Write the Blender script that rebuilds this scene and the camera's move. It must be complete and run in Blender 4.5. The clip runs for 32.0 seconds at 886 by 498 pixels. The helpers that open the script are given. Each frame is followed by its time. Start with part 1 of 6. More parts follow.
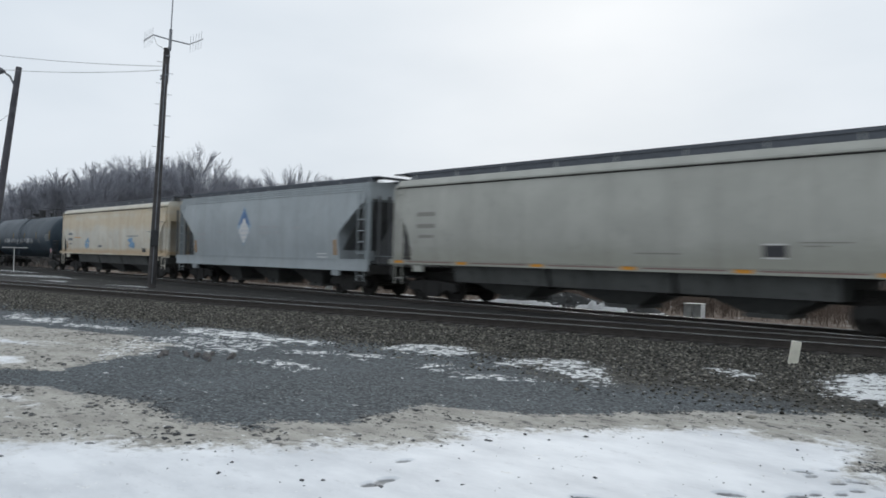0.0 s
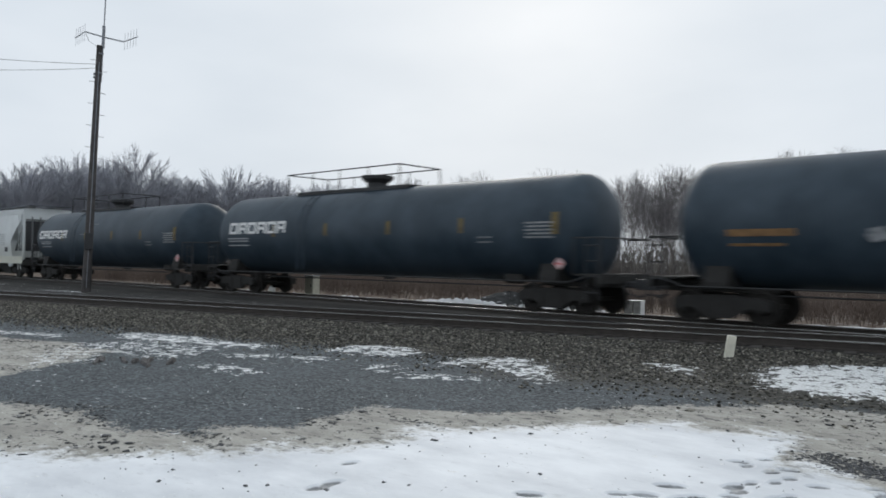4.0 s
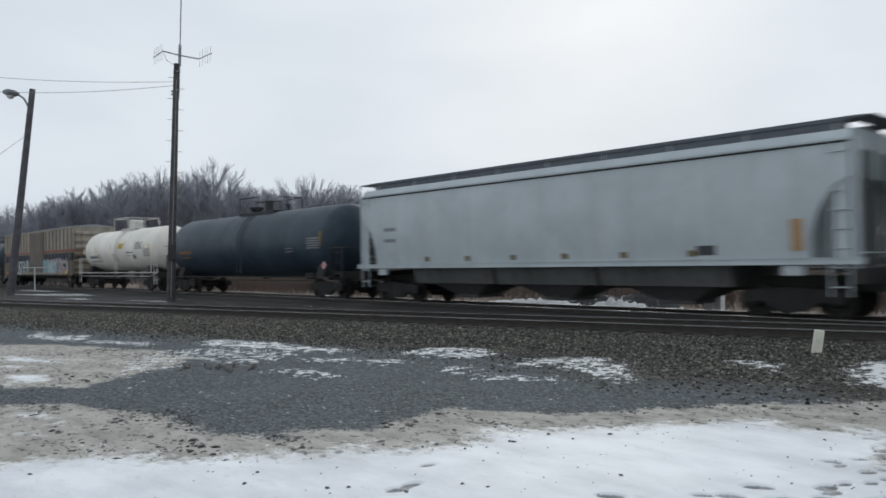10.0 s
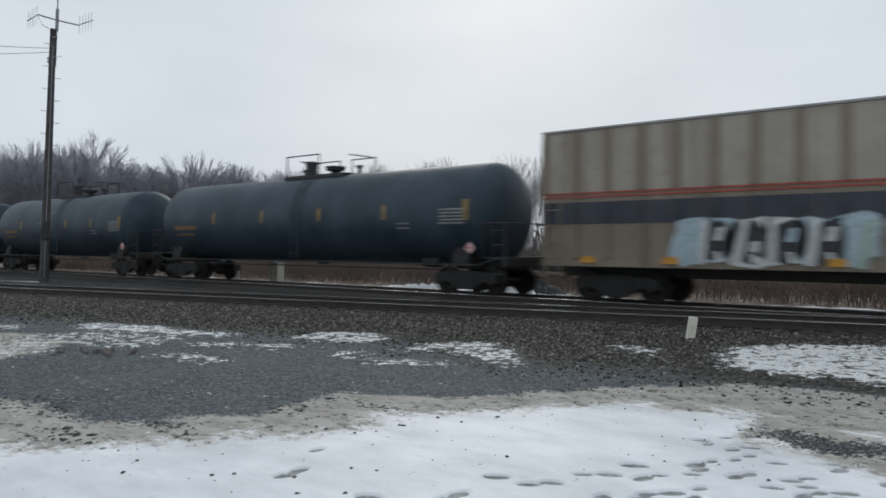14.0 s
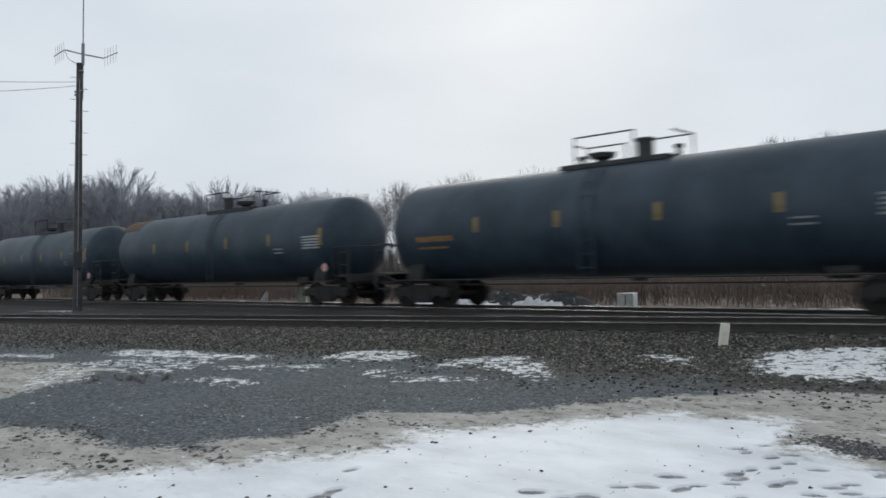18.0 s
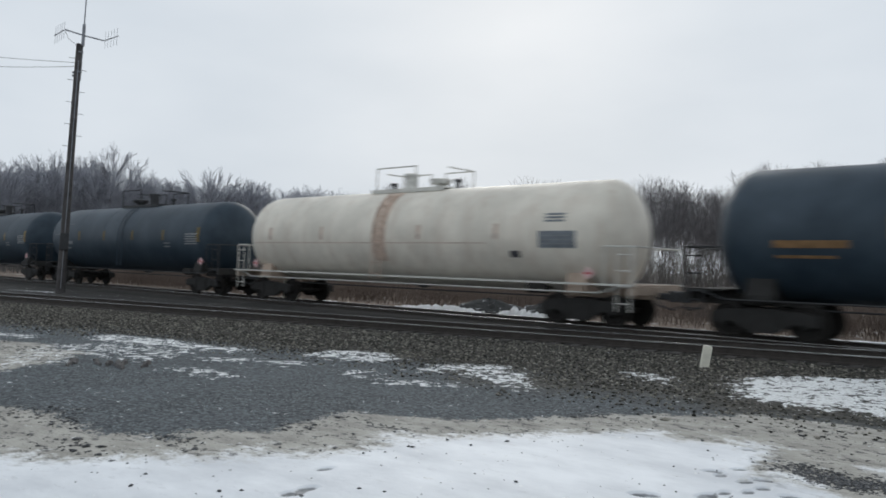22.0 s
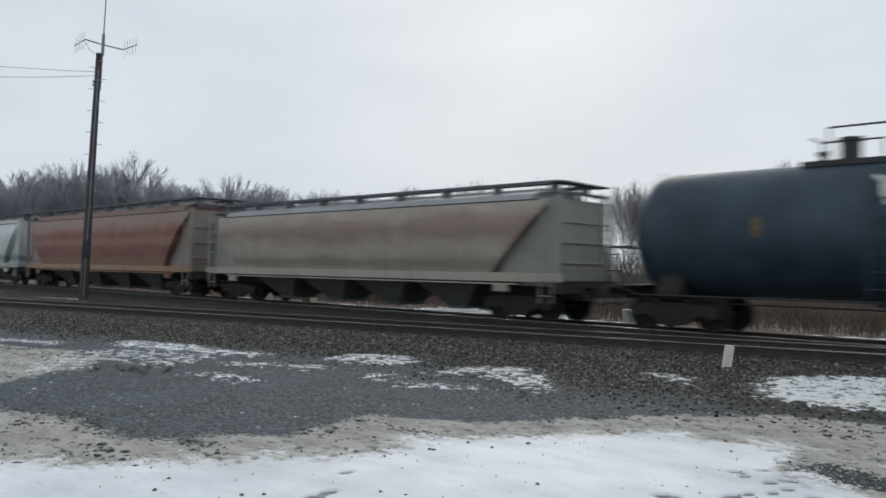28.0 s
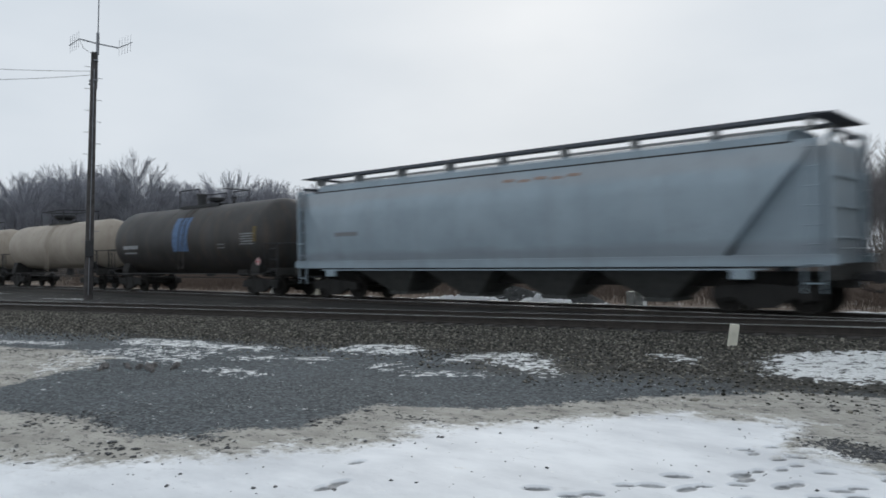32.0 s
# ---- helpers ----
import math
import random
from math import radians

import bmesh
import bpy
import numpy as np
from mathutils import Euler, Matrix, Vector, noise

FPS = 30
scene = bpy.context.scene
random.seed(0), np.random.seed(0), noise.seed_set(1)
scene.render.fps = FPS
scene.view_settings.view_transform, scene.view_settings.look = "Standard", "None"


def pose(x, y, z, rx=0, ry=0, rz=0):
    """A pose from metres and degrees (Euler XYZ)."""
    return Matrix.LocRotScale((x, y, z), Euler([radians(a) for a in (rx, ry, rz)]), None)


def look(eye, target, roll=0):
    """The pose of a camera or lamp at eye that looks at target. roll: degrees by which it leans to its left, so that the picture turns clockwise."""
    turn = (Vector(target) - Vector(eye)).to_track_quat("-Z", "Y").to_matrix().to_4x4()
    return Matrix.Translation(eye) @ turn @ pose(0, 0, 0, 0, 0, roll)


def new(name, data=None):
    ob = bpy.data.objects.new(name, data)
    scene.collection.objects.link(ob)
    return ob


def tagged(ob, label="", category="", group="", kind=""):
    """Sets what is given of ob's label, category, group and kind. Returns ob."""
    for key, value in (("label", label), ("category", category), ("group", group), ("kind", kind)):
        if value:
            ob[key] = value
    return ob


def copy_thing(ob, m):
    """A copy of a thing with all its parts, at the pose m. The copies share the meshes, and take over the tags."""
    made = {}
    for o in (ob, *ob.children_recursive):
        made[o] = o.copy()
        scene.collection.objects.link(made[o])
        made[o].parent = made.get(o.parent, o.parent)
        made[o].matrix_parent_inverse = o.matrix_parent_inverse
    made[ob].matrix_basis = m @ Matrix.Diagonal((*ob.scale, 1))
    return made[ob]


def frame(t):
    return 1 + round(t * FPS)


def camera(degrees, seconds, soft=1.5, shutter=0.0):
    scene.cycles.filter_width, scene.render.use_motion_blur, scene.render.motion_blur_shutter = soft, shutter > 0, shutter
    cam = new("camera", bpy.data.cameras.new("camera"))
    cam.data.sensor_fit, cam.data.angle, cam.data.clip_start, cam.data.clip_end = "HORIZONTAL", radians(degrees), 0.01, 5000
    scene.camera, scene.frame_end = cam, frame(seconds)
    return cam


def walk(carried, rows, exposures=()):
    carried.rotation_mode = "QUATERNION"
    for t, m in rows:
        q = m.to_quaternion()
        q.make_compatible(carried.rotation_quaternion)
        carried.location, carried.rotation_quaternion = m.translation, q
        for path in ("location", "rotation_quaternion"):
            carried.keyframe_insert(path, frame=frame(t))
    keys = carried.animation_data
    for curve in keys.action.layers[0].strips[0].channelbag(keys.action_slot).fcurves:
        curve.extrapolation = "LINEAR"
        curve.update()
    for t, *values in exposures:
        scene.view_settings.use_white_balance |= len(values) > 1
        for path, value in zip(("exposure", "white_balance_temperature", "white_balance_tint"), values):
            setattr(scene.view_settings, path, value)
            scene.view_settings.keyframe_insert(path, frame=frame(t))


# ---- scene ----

# ---- camera ----
cam = camera(59.92, 32.0, soft=1.7, shutter=0.45)
EYE = (0.0, 0.0, 1.7)
PATH = [
    (0.0, 46.54, 0.74, 1.34), (0.5, 46.10, 0.76, 1.29), (1.0, 45.40, 0.96, 1.07), (1.5, 45.27, 1.07, 1.02),
    (2.0, 45.16, 1.18, 1.28), (2.5, 44.19, 0.77, 1.24), (3.0, 43.09, 0.76, 0.64), (3.5, 42.51, 0.78, 0.69),
    (5.5, 41.56, 1.20, 0.17), (6.0, 38.20, 0.69, -0.61), (6.5, 35.32, 0.17, -0.25), (7.0, 38.11, -0.18, -0.75),
    (7.5, 42.41, 0.29, -1.26), (8.0, 44.22, 0.42, -0.77), (8.5, 45.69, 0.44, -0.83), (9.0, 47.37, 0.65, -0.88),
    (9.5, 47.94, 0.93, -0.61), (10.0, 47.70, 0.95, -0.99), (10.5, 47.47, 0.99, 0.06), (11.0, 47.24, 1.02, 0.38),
    (11.5, 46.03, 0.62, 0.00), (12.0, 43.29, 0.06, 0.69), (12.5, 40.72, -0.87, -1.10),
    (13.0, 41.10, -1.04, -1.08), (13.5, 40.40, -0.53, -0.83), (15.5, 38.91, -0.50, 2.36),
    (16.0, 39.07, -0.78, -0.73), (16.5, 39.84, -0.42, -2.19), (17.0, 41.91, -0.29, -1.77),
    (17.5, 40.97, 0.39, -2.31), (18.0, 41.69, 0.95, -2.01), (18.5, 40.38, 0.95, -1.22),
    (19.0, 39.66, 0.95, -0.33), (19.5, 39.22, 0.67, 0.75), (20.0, 39.62, 0.52, 1.31), (20.5, 39.69, 0.75, 1.40),
    (21.0, 40.14, 1.08, 1.46), (21.5, 40.71, 1.31, 1.34), (22.0, 40.88, 1.33, 1.65), (22.5, 40.55, 1.42, 1.53),
    (23.0, 42.02, 2.03, 0.59), (23.5, 41.95, 2.16, 1.25), (24.0, 41.77, 1.96, 1.55), (24.5, 41.78, 1.77, 1.37),
    (25.0, 41.77, 1.93, 0.89), (25.5, 41.35, 1.91, 1.13), (27.5, 41.25, 1.78, 1.31), (28.0, 42.24, 1.48, 0.94),
    (28.5, 42.59, 1.41, 0.04), (29.0, 42.95, 1.26, -0.71), (29.5, 41.93, 1.04, -1.29),
    (30.0, 42.15, 1.11, -1.24), (30.5, 42.14, 1.36, -0.16), (31.0, 42.33, 1.09, -0.56),
    (31.5, 42.39, 0.85, -0.62), (32.0, 42.42, 0.60, -0.95),
]


def aim(yaw, pitch, roll):
    return Matrix.Translation(EYE) @ pose(0, 0, 0, 90 + pitch, 0, yaw) @ pose(0, 0, 0, 0, 0, roll)


walk(cam, [(t, aim(a, b, c)) for t, a, b, c in PATH],
     [(0, 0.10), (1, 0.09), (2, 0.05), (3, 0.07), (6, 0.05), (8, 0.07), (10, 0.04), (11, 0.03), (12, -0.06), (13, -0.10), (16, 0.0), (20, -0.02), (25, -0.05), (32, -0.03)])

# ---- sky and sun: a bright overcast winter day ----
SUN_ELEV, SUN_AZ = radians(24), radians(-36)   # azimuth from +y towards +x
world = bpy.data.worlds.new("overcast_sky")
scene.world = world
world.use_nodes = True
wn, wl = world.node_tree.nodes, world.node_tree.links
wn.clear()
w_out = wn.new("ShaderNodeOutputWorld")
w_bg = wn.new("ShaderNodeBackground")
w_sky = wn.new("ShaderNodeTexSky")
w_sky.sky_type, w_sky.sun_disc = "NISHITA", False
w_sky.sun_elevation, w_sky.sun_rotation = SUN_ELEV, SUN_AZ
w_sky.dust_density, w_sky.air_density = 4.0, 1.0
w_scale = wn.new("ShaderNodeVectorMath")
w_scale.operation = "SCALE"
w_scale.inputs["Scale"].default_value = 0.05
wl.new(w_sky.outputs["Color"], w_scale.inputs[0])
w_geo = wn.new("ShaderNodeTexCoord")
w_map = wn.new("ShaderNodeMapping")
w_map.inputs["Scale"].default_value = (1.6, 1.6, 4.5)
w_noise = wn.new("ShaderNodeTexNoise")
w_noise.inputs["Scale"].default_value = 1.7
w_noise.inputs["Detail"].default_value = 5
w_noise.inputs["Roughness"].default_value = 0.45
wl.new(w_geo.outputs["Generated"], w_map.inputs["Vector"])
wl.new(w_map.outputs["Vector"], w_noise.inputs["Vector"])
w_ramp = wn.new("ShaderNodeValToRGB")
w_ramp.color_ramp.elements[0].position, w_ramp.color_ramp.elements[0].color = 0.30, (0.64, 0.71, 0.785, 1)
w_ramp.color_ramp.elements[1].position, w_ramp.color_ramp.elements[1].color = 0.72, (0.755, 0.815, 0.88, 1)
wl.new(w_noise.outputs["Fac"], w_ramp.inputs["Fac"])
w_mix = wn.new("ShaderNodeMix")
w_mix.data_type = "RGBA"
w_mix.inputs["Factor"].default_value = 0.955
wl.new(w_scale.outputs["Vector"], w_mix.inputs["A"])
wl.new(w_ramp.outputs["Color"], w_mix.inputs["B"])
wl.new(w_mix.outputs["Result"], w_bg.inputs["Color"])
w_bg.inputs["Strength"].default_value = 1.0
wl.new(w_bg.outputs["Background"], w_out.inputs["Surface"])

sun_data = bpy.data.lights.new("sun", "SUN")
sun_data.energy, sun_data.angle, sun_data.color = 0.7, radians(25), (1.0, 0.96, 0.9)
sun = new("sun", sun_data)
sun.matrix_basis = look((0, 0, 60), (-60 * math.sin(SUN_AZ), 60 * -math.cos(SUN_AZ), 60 - 60 * math.tan(SUN_ELEV)))
scene.view_settings.exposure = 0.0

# ---- materials ----
MATS = {}


class Nodes:
    """A short way to write node materials."""

    def __init__(self, name):
        self.m = bpy.data.materials.new(name)
        self.m.use_nodes = True
        self.t = self.m.node_tree
        self.t.nodes.clear()
        self.out = self.t.nodes.new("ShaderNodeOutputMaterial")
        self.b = self.t.nodes.new("ShaderNodeBsdfPrincipled")
        self.t.links.new(self.b.outputs[0], self.out.inputs[0])
        self.co = self.t.nodes.new("ShaderNodeTexCoord").outputs["Object"]

    def put(self, socket, value):
        if hasattr(value, "is_linked"):
            self.t.links.new(value, socket)
        else:
            socket.default_value = value

    def noise(self, scale, detail=3.0, stretch=(1, 1, 1), rough=0.55, shift=0.0):
        mp = self.t.nodes.new("ShaderNodeMapping")
        mp.inputs["Scale"].default_value = stretch
        mp.inputs["Location"].default_value = (shift, shift * 1.7, shift * 0.6)
        self.t.links.new(self.co, mp.inputs["Vector"])
        n = self.t.nodes.new("ShaderNodeTexNoise")
        n.inputs["Scale"].default_value, n.inputs["Detail"].default_value, n.inputs["Roughness"].default_value = scale, detail, rough
        self.t.links.new(mp.outputs[0], n.inputs["Vector"])
        return n.outputs["Fac"]

    def voronoi(self, scale, what="Color"):
        n = self.t.nodes.new("ShaderNodeTexVoronoi")
        n.inputs["Scale"].default_value = scale
        self.t.links.new(self.co, n.inputs["Vector"])
        return n.outputs[what]

    def ramp(self, fac, *stops):
        n = self.t.nodes.new("ShaderNodeValToRGB")
        e = n.color_ramp.elements
        while len(e) < len(stops):
            e.new(0.5)
        for el, (p, c) in zip(e, stops):
            el.position = p
            el.color = (c, c, c, 1) if not isinstance(c, tuple) else (*c, 1)
        self.put(n.inputs["Fac"], fac)
        return n.outputs["Color"]

    def mix(self, fac, a, b, mode="MIX"):
        n = self.t.nodes.new("ShaderNodeMix")
        n.data_type, n.blend_type = "RGBA", mode
        self.put(n.inputs["Factor"], fac)
        for s, v in (("A", a), ("B", b)):
            self.put(n.inputs[s], (*v, 1) if isinstance(v, tuple) and len(v) == 3 else v)
        return n.outputs["Result"]

    def math(self, op, a, b=0.0, clamp=False):
        n = self.t.nodes.new("ShaderNodeMath")
        n.operation, n.use_clamp = op, clamp
        self.put(n.inputs[0], a)
        self.put(n.inputs[1], b)
        return n.outputs[0]

    def sep(self, what):
        n = self.t.nodes.new("ShaderNodeSeparateXYZ")
        self.t.links.new(self.co, n.inputs[0])
        return n.outputs[what]

    def attr(self, name):
        n = self.t.nodes.new("ShaderNodeAttribute")
        n.attribute_name = name
        return n.outputs["Fac"]

    def bump(self, height, strength=0.3, dist=0.02):
        n = self.t.nodes.new("ShaderNodeBump")
        n.inputs["Strength"].default_value, n.inputs["Distance"].default_value = strength, dist
        self.put(n.inputs["Height"], height)
        self.t.links.new(n.outputs[0], self.b.inputs["Normal"])

    def done(self, color, rough=0.6, metal=0.0, spec=0.5):
        self.put(self.b.inputs["Base Color"], (*color, 1) if isinstance(color, tuple) else color)
        self.put(self.b.inputs["Roughness"], rough)
        self.b.inputs["Metallic"].default_value = metal
        self.b.inputs["Specular IOR Level"].default_value = spec
        return self.m


def paint(name, col, dirt=(0.11, 0.085, 0.065), amount=0.35, rough=0.5, streak=0.5, fade=0.06, spec=0.35, bands=None, dent=0.08):
    """Weathered paint on steel: faded patches, vertical dirt streaks, grime."""
    if name in MATS:
        return MATS[name]
    n = Nodes(name)
    light = tuple(min(1, c * (1 + fade) + 0.02) for c in col)
    dark = tuple(c * (1 - fade * 1.3) for c in col)
    base = n.mix(n.ramp(n.noise(0.7, 4), (0.35, 0.0), (0.68, 1.0)), dark, light)
    # belts of worn-through paint, stain, painted sheen and shading: height, half width, colour, strength
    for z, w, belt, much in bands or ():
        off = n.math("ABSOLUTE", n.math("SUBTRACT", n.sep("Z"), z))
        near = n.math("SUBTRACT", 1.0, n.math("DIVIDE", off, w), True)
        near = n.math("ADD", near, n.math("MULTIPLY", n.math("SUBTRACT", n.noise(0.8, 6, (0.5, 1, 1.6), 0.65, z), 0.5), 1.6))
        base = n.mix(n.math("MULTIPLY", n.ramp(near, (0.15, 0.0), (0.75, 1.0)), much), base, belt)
    streaks = n.ramp(n.noise(1.0, 5, (2.6, 2.6, 0.12), 0.65), (0.50, 0.0), (0.78, 1.0))
    spots = n.ramp(n.noise(5.0, 5, (1, 1, 0.7), 0.7, 3.1), (0.55, 0.0), (0.80, 1.0))
    f1 = n.math("MULTIPLY", streaks, streak * amount * 1.6, True)
    f2 = n.math("MULTIPLY", spots, amount * 0.8, True)
    c = n.mix(f1, base, dirt)
    c = n.mix(f2, c, tuple(d * 0.8 for d in dirt))
    n.bump(n.noise(3.0 if dent > 0.05 else 0.6, 3, (1, 1, 0.5)), dent, 0.02)
    MATS[name] = n.done(c, n.math("ADD", n.math("MULTIPLY", f2, 0.4), rough), 0.0, spec)
    return MATS[name]


def plain(name, col, rough=0.6, metal=0.0, var=0.25, scale=6.0, spec=0.4):
    if name in MATS:
        return MATS[name]
    n = Nodes(name)
    lo, hi = tuple(c * (1 - var) for c in col), tuple(min(1, c * (1 + var)) for c in col)
    c = n.mix(n.ramp(n.noise(scale, 5), (0.3, 0.0), (0.7, 1.0)), lo, hi)
    n.bump(n.noise(scale * 5, 3), 0.12, 0.01)
    MATS[name] = n.done(c, rough, metal, spec)
    return MATS[name]


def m_tank_black():
    return paint("black_tank_paint", (0.022, 0.040, 0.058), (0.050, 0.057, 0.066), 0.2, 0.50, 0.35, 0.15, 0.30, dent=0.03)


STEEL = plain("dark_truck_steel", (0.022, 0.021, 0.020), 0.8)
GRIME = plain("underframe_grime", (0.032, 0.031, 0.029), 0.85)
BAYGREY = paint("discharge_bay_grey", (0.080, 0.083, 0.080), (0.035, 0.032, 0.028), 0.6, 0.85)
# grime, darkened to carry the shade inside the hoppers' end recesses
SHADEGRIME = paint("shade_dark_grimy_sheet", (0.14, 0.145, 0.148), (0.05, 0.045, 0.04), 0.5, 0.85)
BLACK = plain("black_iron", (0.030, 0.031, 0.033), 0.6)
WHEEL = plain("wheel_steel", (0.020, 0.018, 0.016), 0.7, 0.2)
RAILM = plain("rail_side_rust", (0.05, 0.043, 0.038), 0.7, 0.2)
RAILTOP = plain("polished_rail_head", (0.58, 0.58, 0.58), 0.22, 1.0, 0.1)
TIE = plain("tie_timber", (0.052, 0.047, 0.043), 0.9, 0.0, 0.35, 9.0)
WHITE = plain("white_mark", (0.68, 0.68, 0.67), 0.6, 0, 0.12)
DIMWHITE = plain("faded_white_mark", (0.36, 0.37, 0.38), 0.7, 0, 0.25)
YELLOW = plain("yellow_reflector", (0.50, 0.33, 0.05), 0.6, 0, 0.25)
DIMYEL = plain("dirty_yellow_reflector", (0.135, 0.097, 0.032), 0.7, 0, 0.3)
STENCIL = plain("faded_orange_stencil", (0.185, 0.105, 0.045), 0.7, 0, 0.3)
ORANGE = plain("orange_mark", (0.62, 0.27, 0.03), 0.6, 0, 0.2)
GREYMARK = plain("grey_mark", (0.20, 0.21, 0.22), 0.7, 0, 0.2)
DARKMARK = plain("dark_mark", (0.05, 0.05, 0.055), 0.7, 0, 0.2)
BLUEMARK = plain("blue_mark", (0.10, 0.17, 0.30), 0.7, 0, 0.3)
PLACARD = plain("placard_face", (0.62, 0.42, 0.42), 0.6, 0, 0.15)
PLACRED = plain("placard_red", (0.45, 0.05, 0.06), 0.6, 0, 0.15)

# ---- mesh building ----


class Mesh:
    """Collects faces; becomes one mesh."""

    def __init__(self):
        self.v, self.f = [], []

    def add(self, verts, faces):
        k = len(self.v)
        self.v.extend(verts)
        self.f.extend(tuple(i + k for i in f) for f in faces)
        return self

    def box(self, c, s, bevel=0.0):
        (x, y, z), (a, b, d) = c, (s[0] / 2, s[1] / 2, s[2] / 2)
        if bevel <= 0:
            vs = [(x + i * a, y + j * b, z + k * d) for k in (-1, 1) for j in (-1, 1) for i in (-1, 1)]
            return self.add(vs, [(0, 2, 3, 1), (4, 5, 7, 6), (0, 1, 5, 4), (2, 6, 7, 3), (0, 4, 6, 2), (1, 3, 7, 5)])
        e = min(bevel, a * 0.9, b * 0.9, d * 0.9)
        rings = []
        for zz, ins in ((-d, e), (-d + e, 0), (d - e, 0), (d, e)):
            aa, bb = a - ins, b - ins
            rings.append([(x - aa + (e if ins == 0 else 0) * 0, y - bb, z + zz), (x + aa, y - bb, z + zz), (x + aa, y + bb, z + zz), (x - aa, y + bb, z + zz)])
        return self.loft(rings)

    def loft(self, rings, cap=True, closed=True):
        n, k = len(rings[0]), len(self.v)
        for r in rings:
            self.v.extend(r)
        for i in range(len(rings) - 1):
            for j in range(n if closed else n - 1):
                a, b = k + i * n + j, k + i * n + (j + 1) % n
                self.f.append((a, b, b + n, a + n))
        if cap:
            self.f.append(tuple(k + j for j in reversed(range(n))))
            self.f.append(tuple(k + (len(rings) - 1) * n + j for j in range(n)))
        return self

    def rod(self, p, q, r, n=6, r2=None):
        p, q = Vector(p), Vector(q)
        d = (q - p).normalized()
        u = d.orthogonal().normalized()
        w = d.cross(u)
        r2 = r if r2 is None else r2
        ring = lambda c, rr: [tuple(c + rr * (math.cos(2 * math.pi * i / n) * u + math.sin(2 * math.pi * i / n) * w)) for i in range(n)]
        return self.loft([ring(p, r), ring(q, r2)])

    def pipe(self, pts, r, n=6):
        """A bent round bar through the points, mitred at its bends."""
        pts = [Vector(p) for p in pts]
        dirs = [(b - a).normalized() for a, b in zip(pts, pts[1:])]
        u = dirs[0].orthogonal().normalized()
        rings = []
        for i, p in enumerate(pts):
            d0, d1 = dirs[max(0, i - 1)], dirs[min(i, len(dirs) - 1)]
            t = (d0 + d1).normalized() if (d0 + d1).length > 1e-6 else d0
            wide = 1 / max(0.5, t.dot(d1))
            u = (u - t * u.dot(t)).normalized()
            w = t.cross(u)
            flat = (d1 - d0) - t * (d1 - d0).dot(t)
            ring = []
            for k in range(n):
                o = r * (math.cos(2 * math.pi * k / n) * u + math.sin(2 * math.pi * k / n) * w)
                if flat.length > 1e-6:
                    f = flat.normalized()
                    o += f * o.dot(f) * (wide - 1)
                ring.append(tuple(p + o))
            rings.append(ring)
        return self.loft(rings)

    def turn(self, profile, n=24, axis="x", c=(0, 0, 0)):
        """profile: (along, radius) pairs, turned about an axis through c."""
        rings = []
        for a, r in profile:
            ring = []
            for i in range(n):
                t = 2 * math.pi * i / n
                p, q = r * math.cos(t), r * math.sin(t)
                o = {"x": (a, p, q), "y": (q, a, p), "z": (p, q, a)}[axis]
                ring.append((c[0] + o[0], c[1] + o[1], c[2] + o[2]))
            rings.append(ring)
        return self.loft(rings)

    def plate(self, poly, y0, y1):
        """A polygon in x, z pushed through from y0 to y1."""
        return self.loft([[(x, y0, z) for x, z in poly], [(x, y1, z) for x, z in poly]])

    def data(self, name, mat, smooth=False):
        me = bpy.data.meshes.new(name)
        me.from_pydata(self.v, [], self.f)
        if smooth:
            me.polygons.foreach_set("use_smooth", [True] * len(me.polygons))
            me.set_sharp_from_angle(angle=radians(40))
        me.materials.append(mat)
        me.update()
        return me


SHARED = {}


def part(name, mesh, mat, parent=None, label="", at=None, smooth=False, key=None):
    """One mesh object under a thing or a part. With a key, alike pieces share their mesh."""
    if key is not None:
        key = (key, mat.name)
        if key not in SHARED:
            SHARED[key] = (mesh() if callable(mesh) else mesh).data(name, mat, smooth)
        me = SHARED[key]
    else:
        me = (mesh() if callable(mesh) else mesh).data(name, mat, smooth)
    ob = new(name, me)
    if parent is not None:
        ob.parent = parent
    if at is not None:
        ob.matrix_basis = at if isinstance(at, Matrix) else Matrix.Translation(at)
    if label:
        ob["label"] = label
    return ob


def thing(name, label, category, group="", m=None, kind=""):
    ob = new(name)
    ob.empty_display_size = 0.2
    if m is not None:
        ob.matrix_basis = m
    return tagged(ob, label, category, group, kind)

# ---- the train: sizes and running gear ----
SPEED = 16.71            # metres a second, towards +x
RAIL_Z, TRACK_Y = 0.245, 18.93
GAUGE = 1.435
WHEEL_R = 0.42
AXLES = []               # (wheelset, rest pose) keyed at the end
CARS = []                # (car, place of its centre at 0 s)


def wheelset_mesh():
    m = Mesh()
    for s in (-1, 1):
        y = s * GAUGE / 2
        m.turn([(y - s * 0.02, 0.10), (y - s * 0.03, WHEEL_R + 0.025), (y - s * 0.005, WHEEL_R + 0.02), (y + s * 0.005, WHEEL_R), (y + s * 0.10, WHEEL_R - 0.006),
                (y + s * 0.105, WHEEL_R - 0.06), (y + s * 0.05, WHEEL_R - 0.09), (y + s * 0.05, 0.17), (y + s * 0.11, 0.13), (y + s * 0.11, 0.08)], 20, "y")
    m.turn([(-1.0, 0.07), (1.0, 0.07)], 10, "y")
    return m


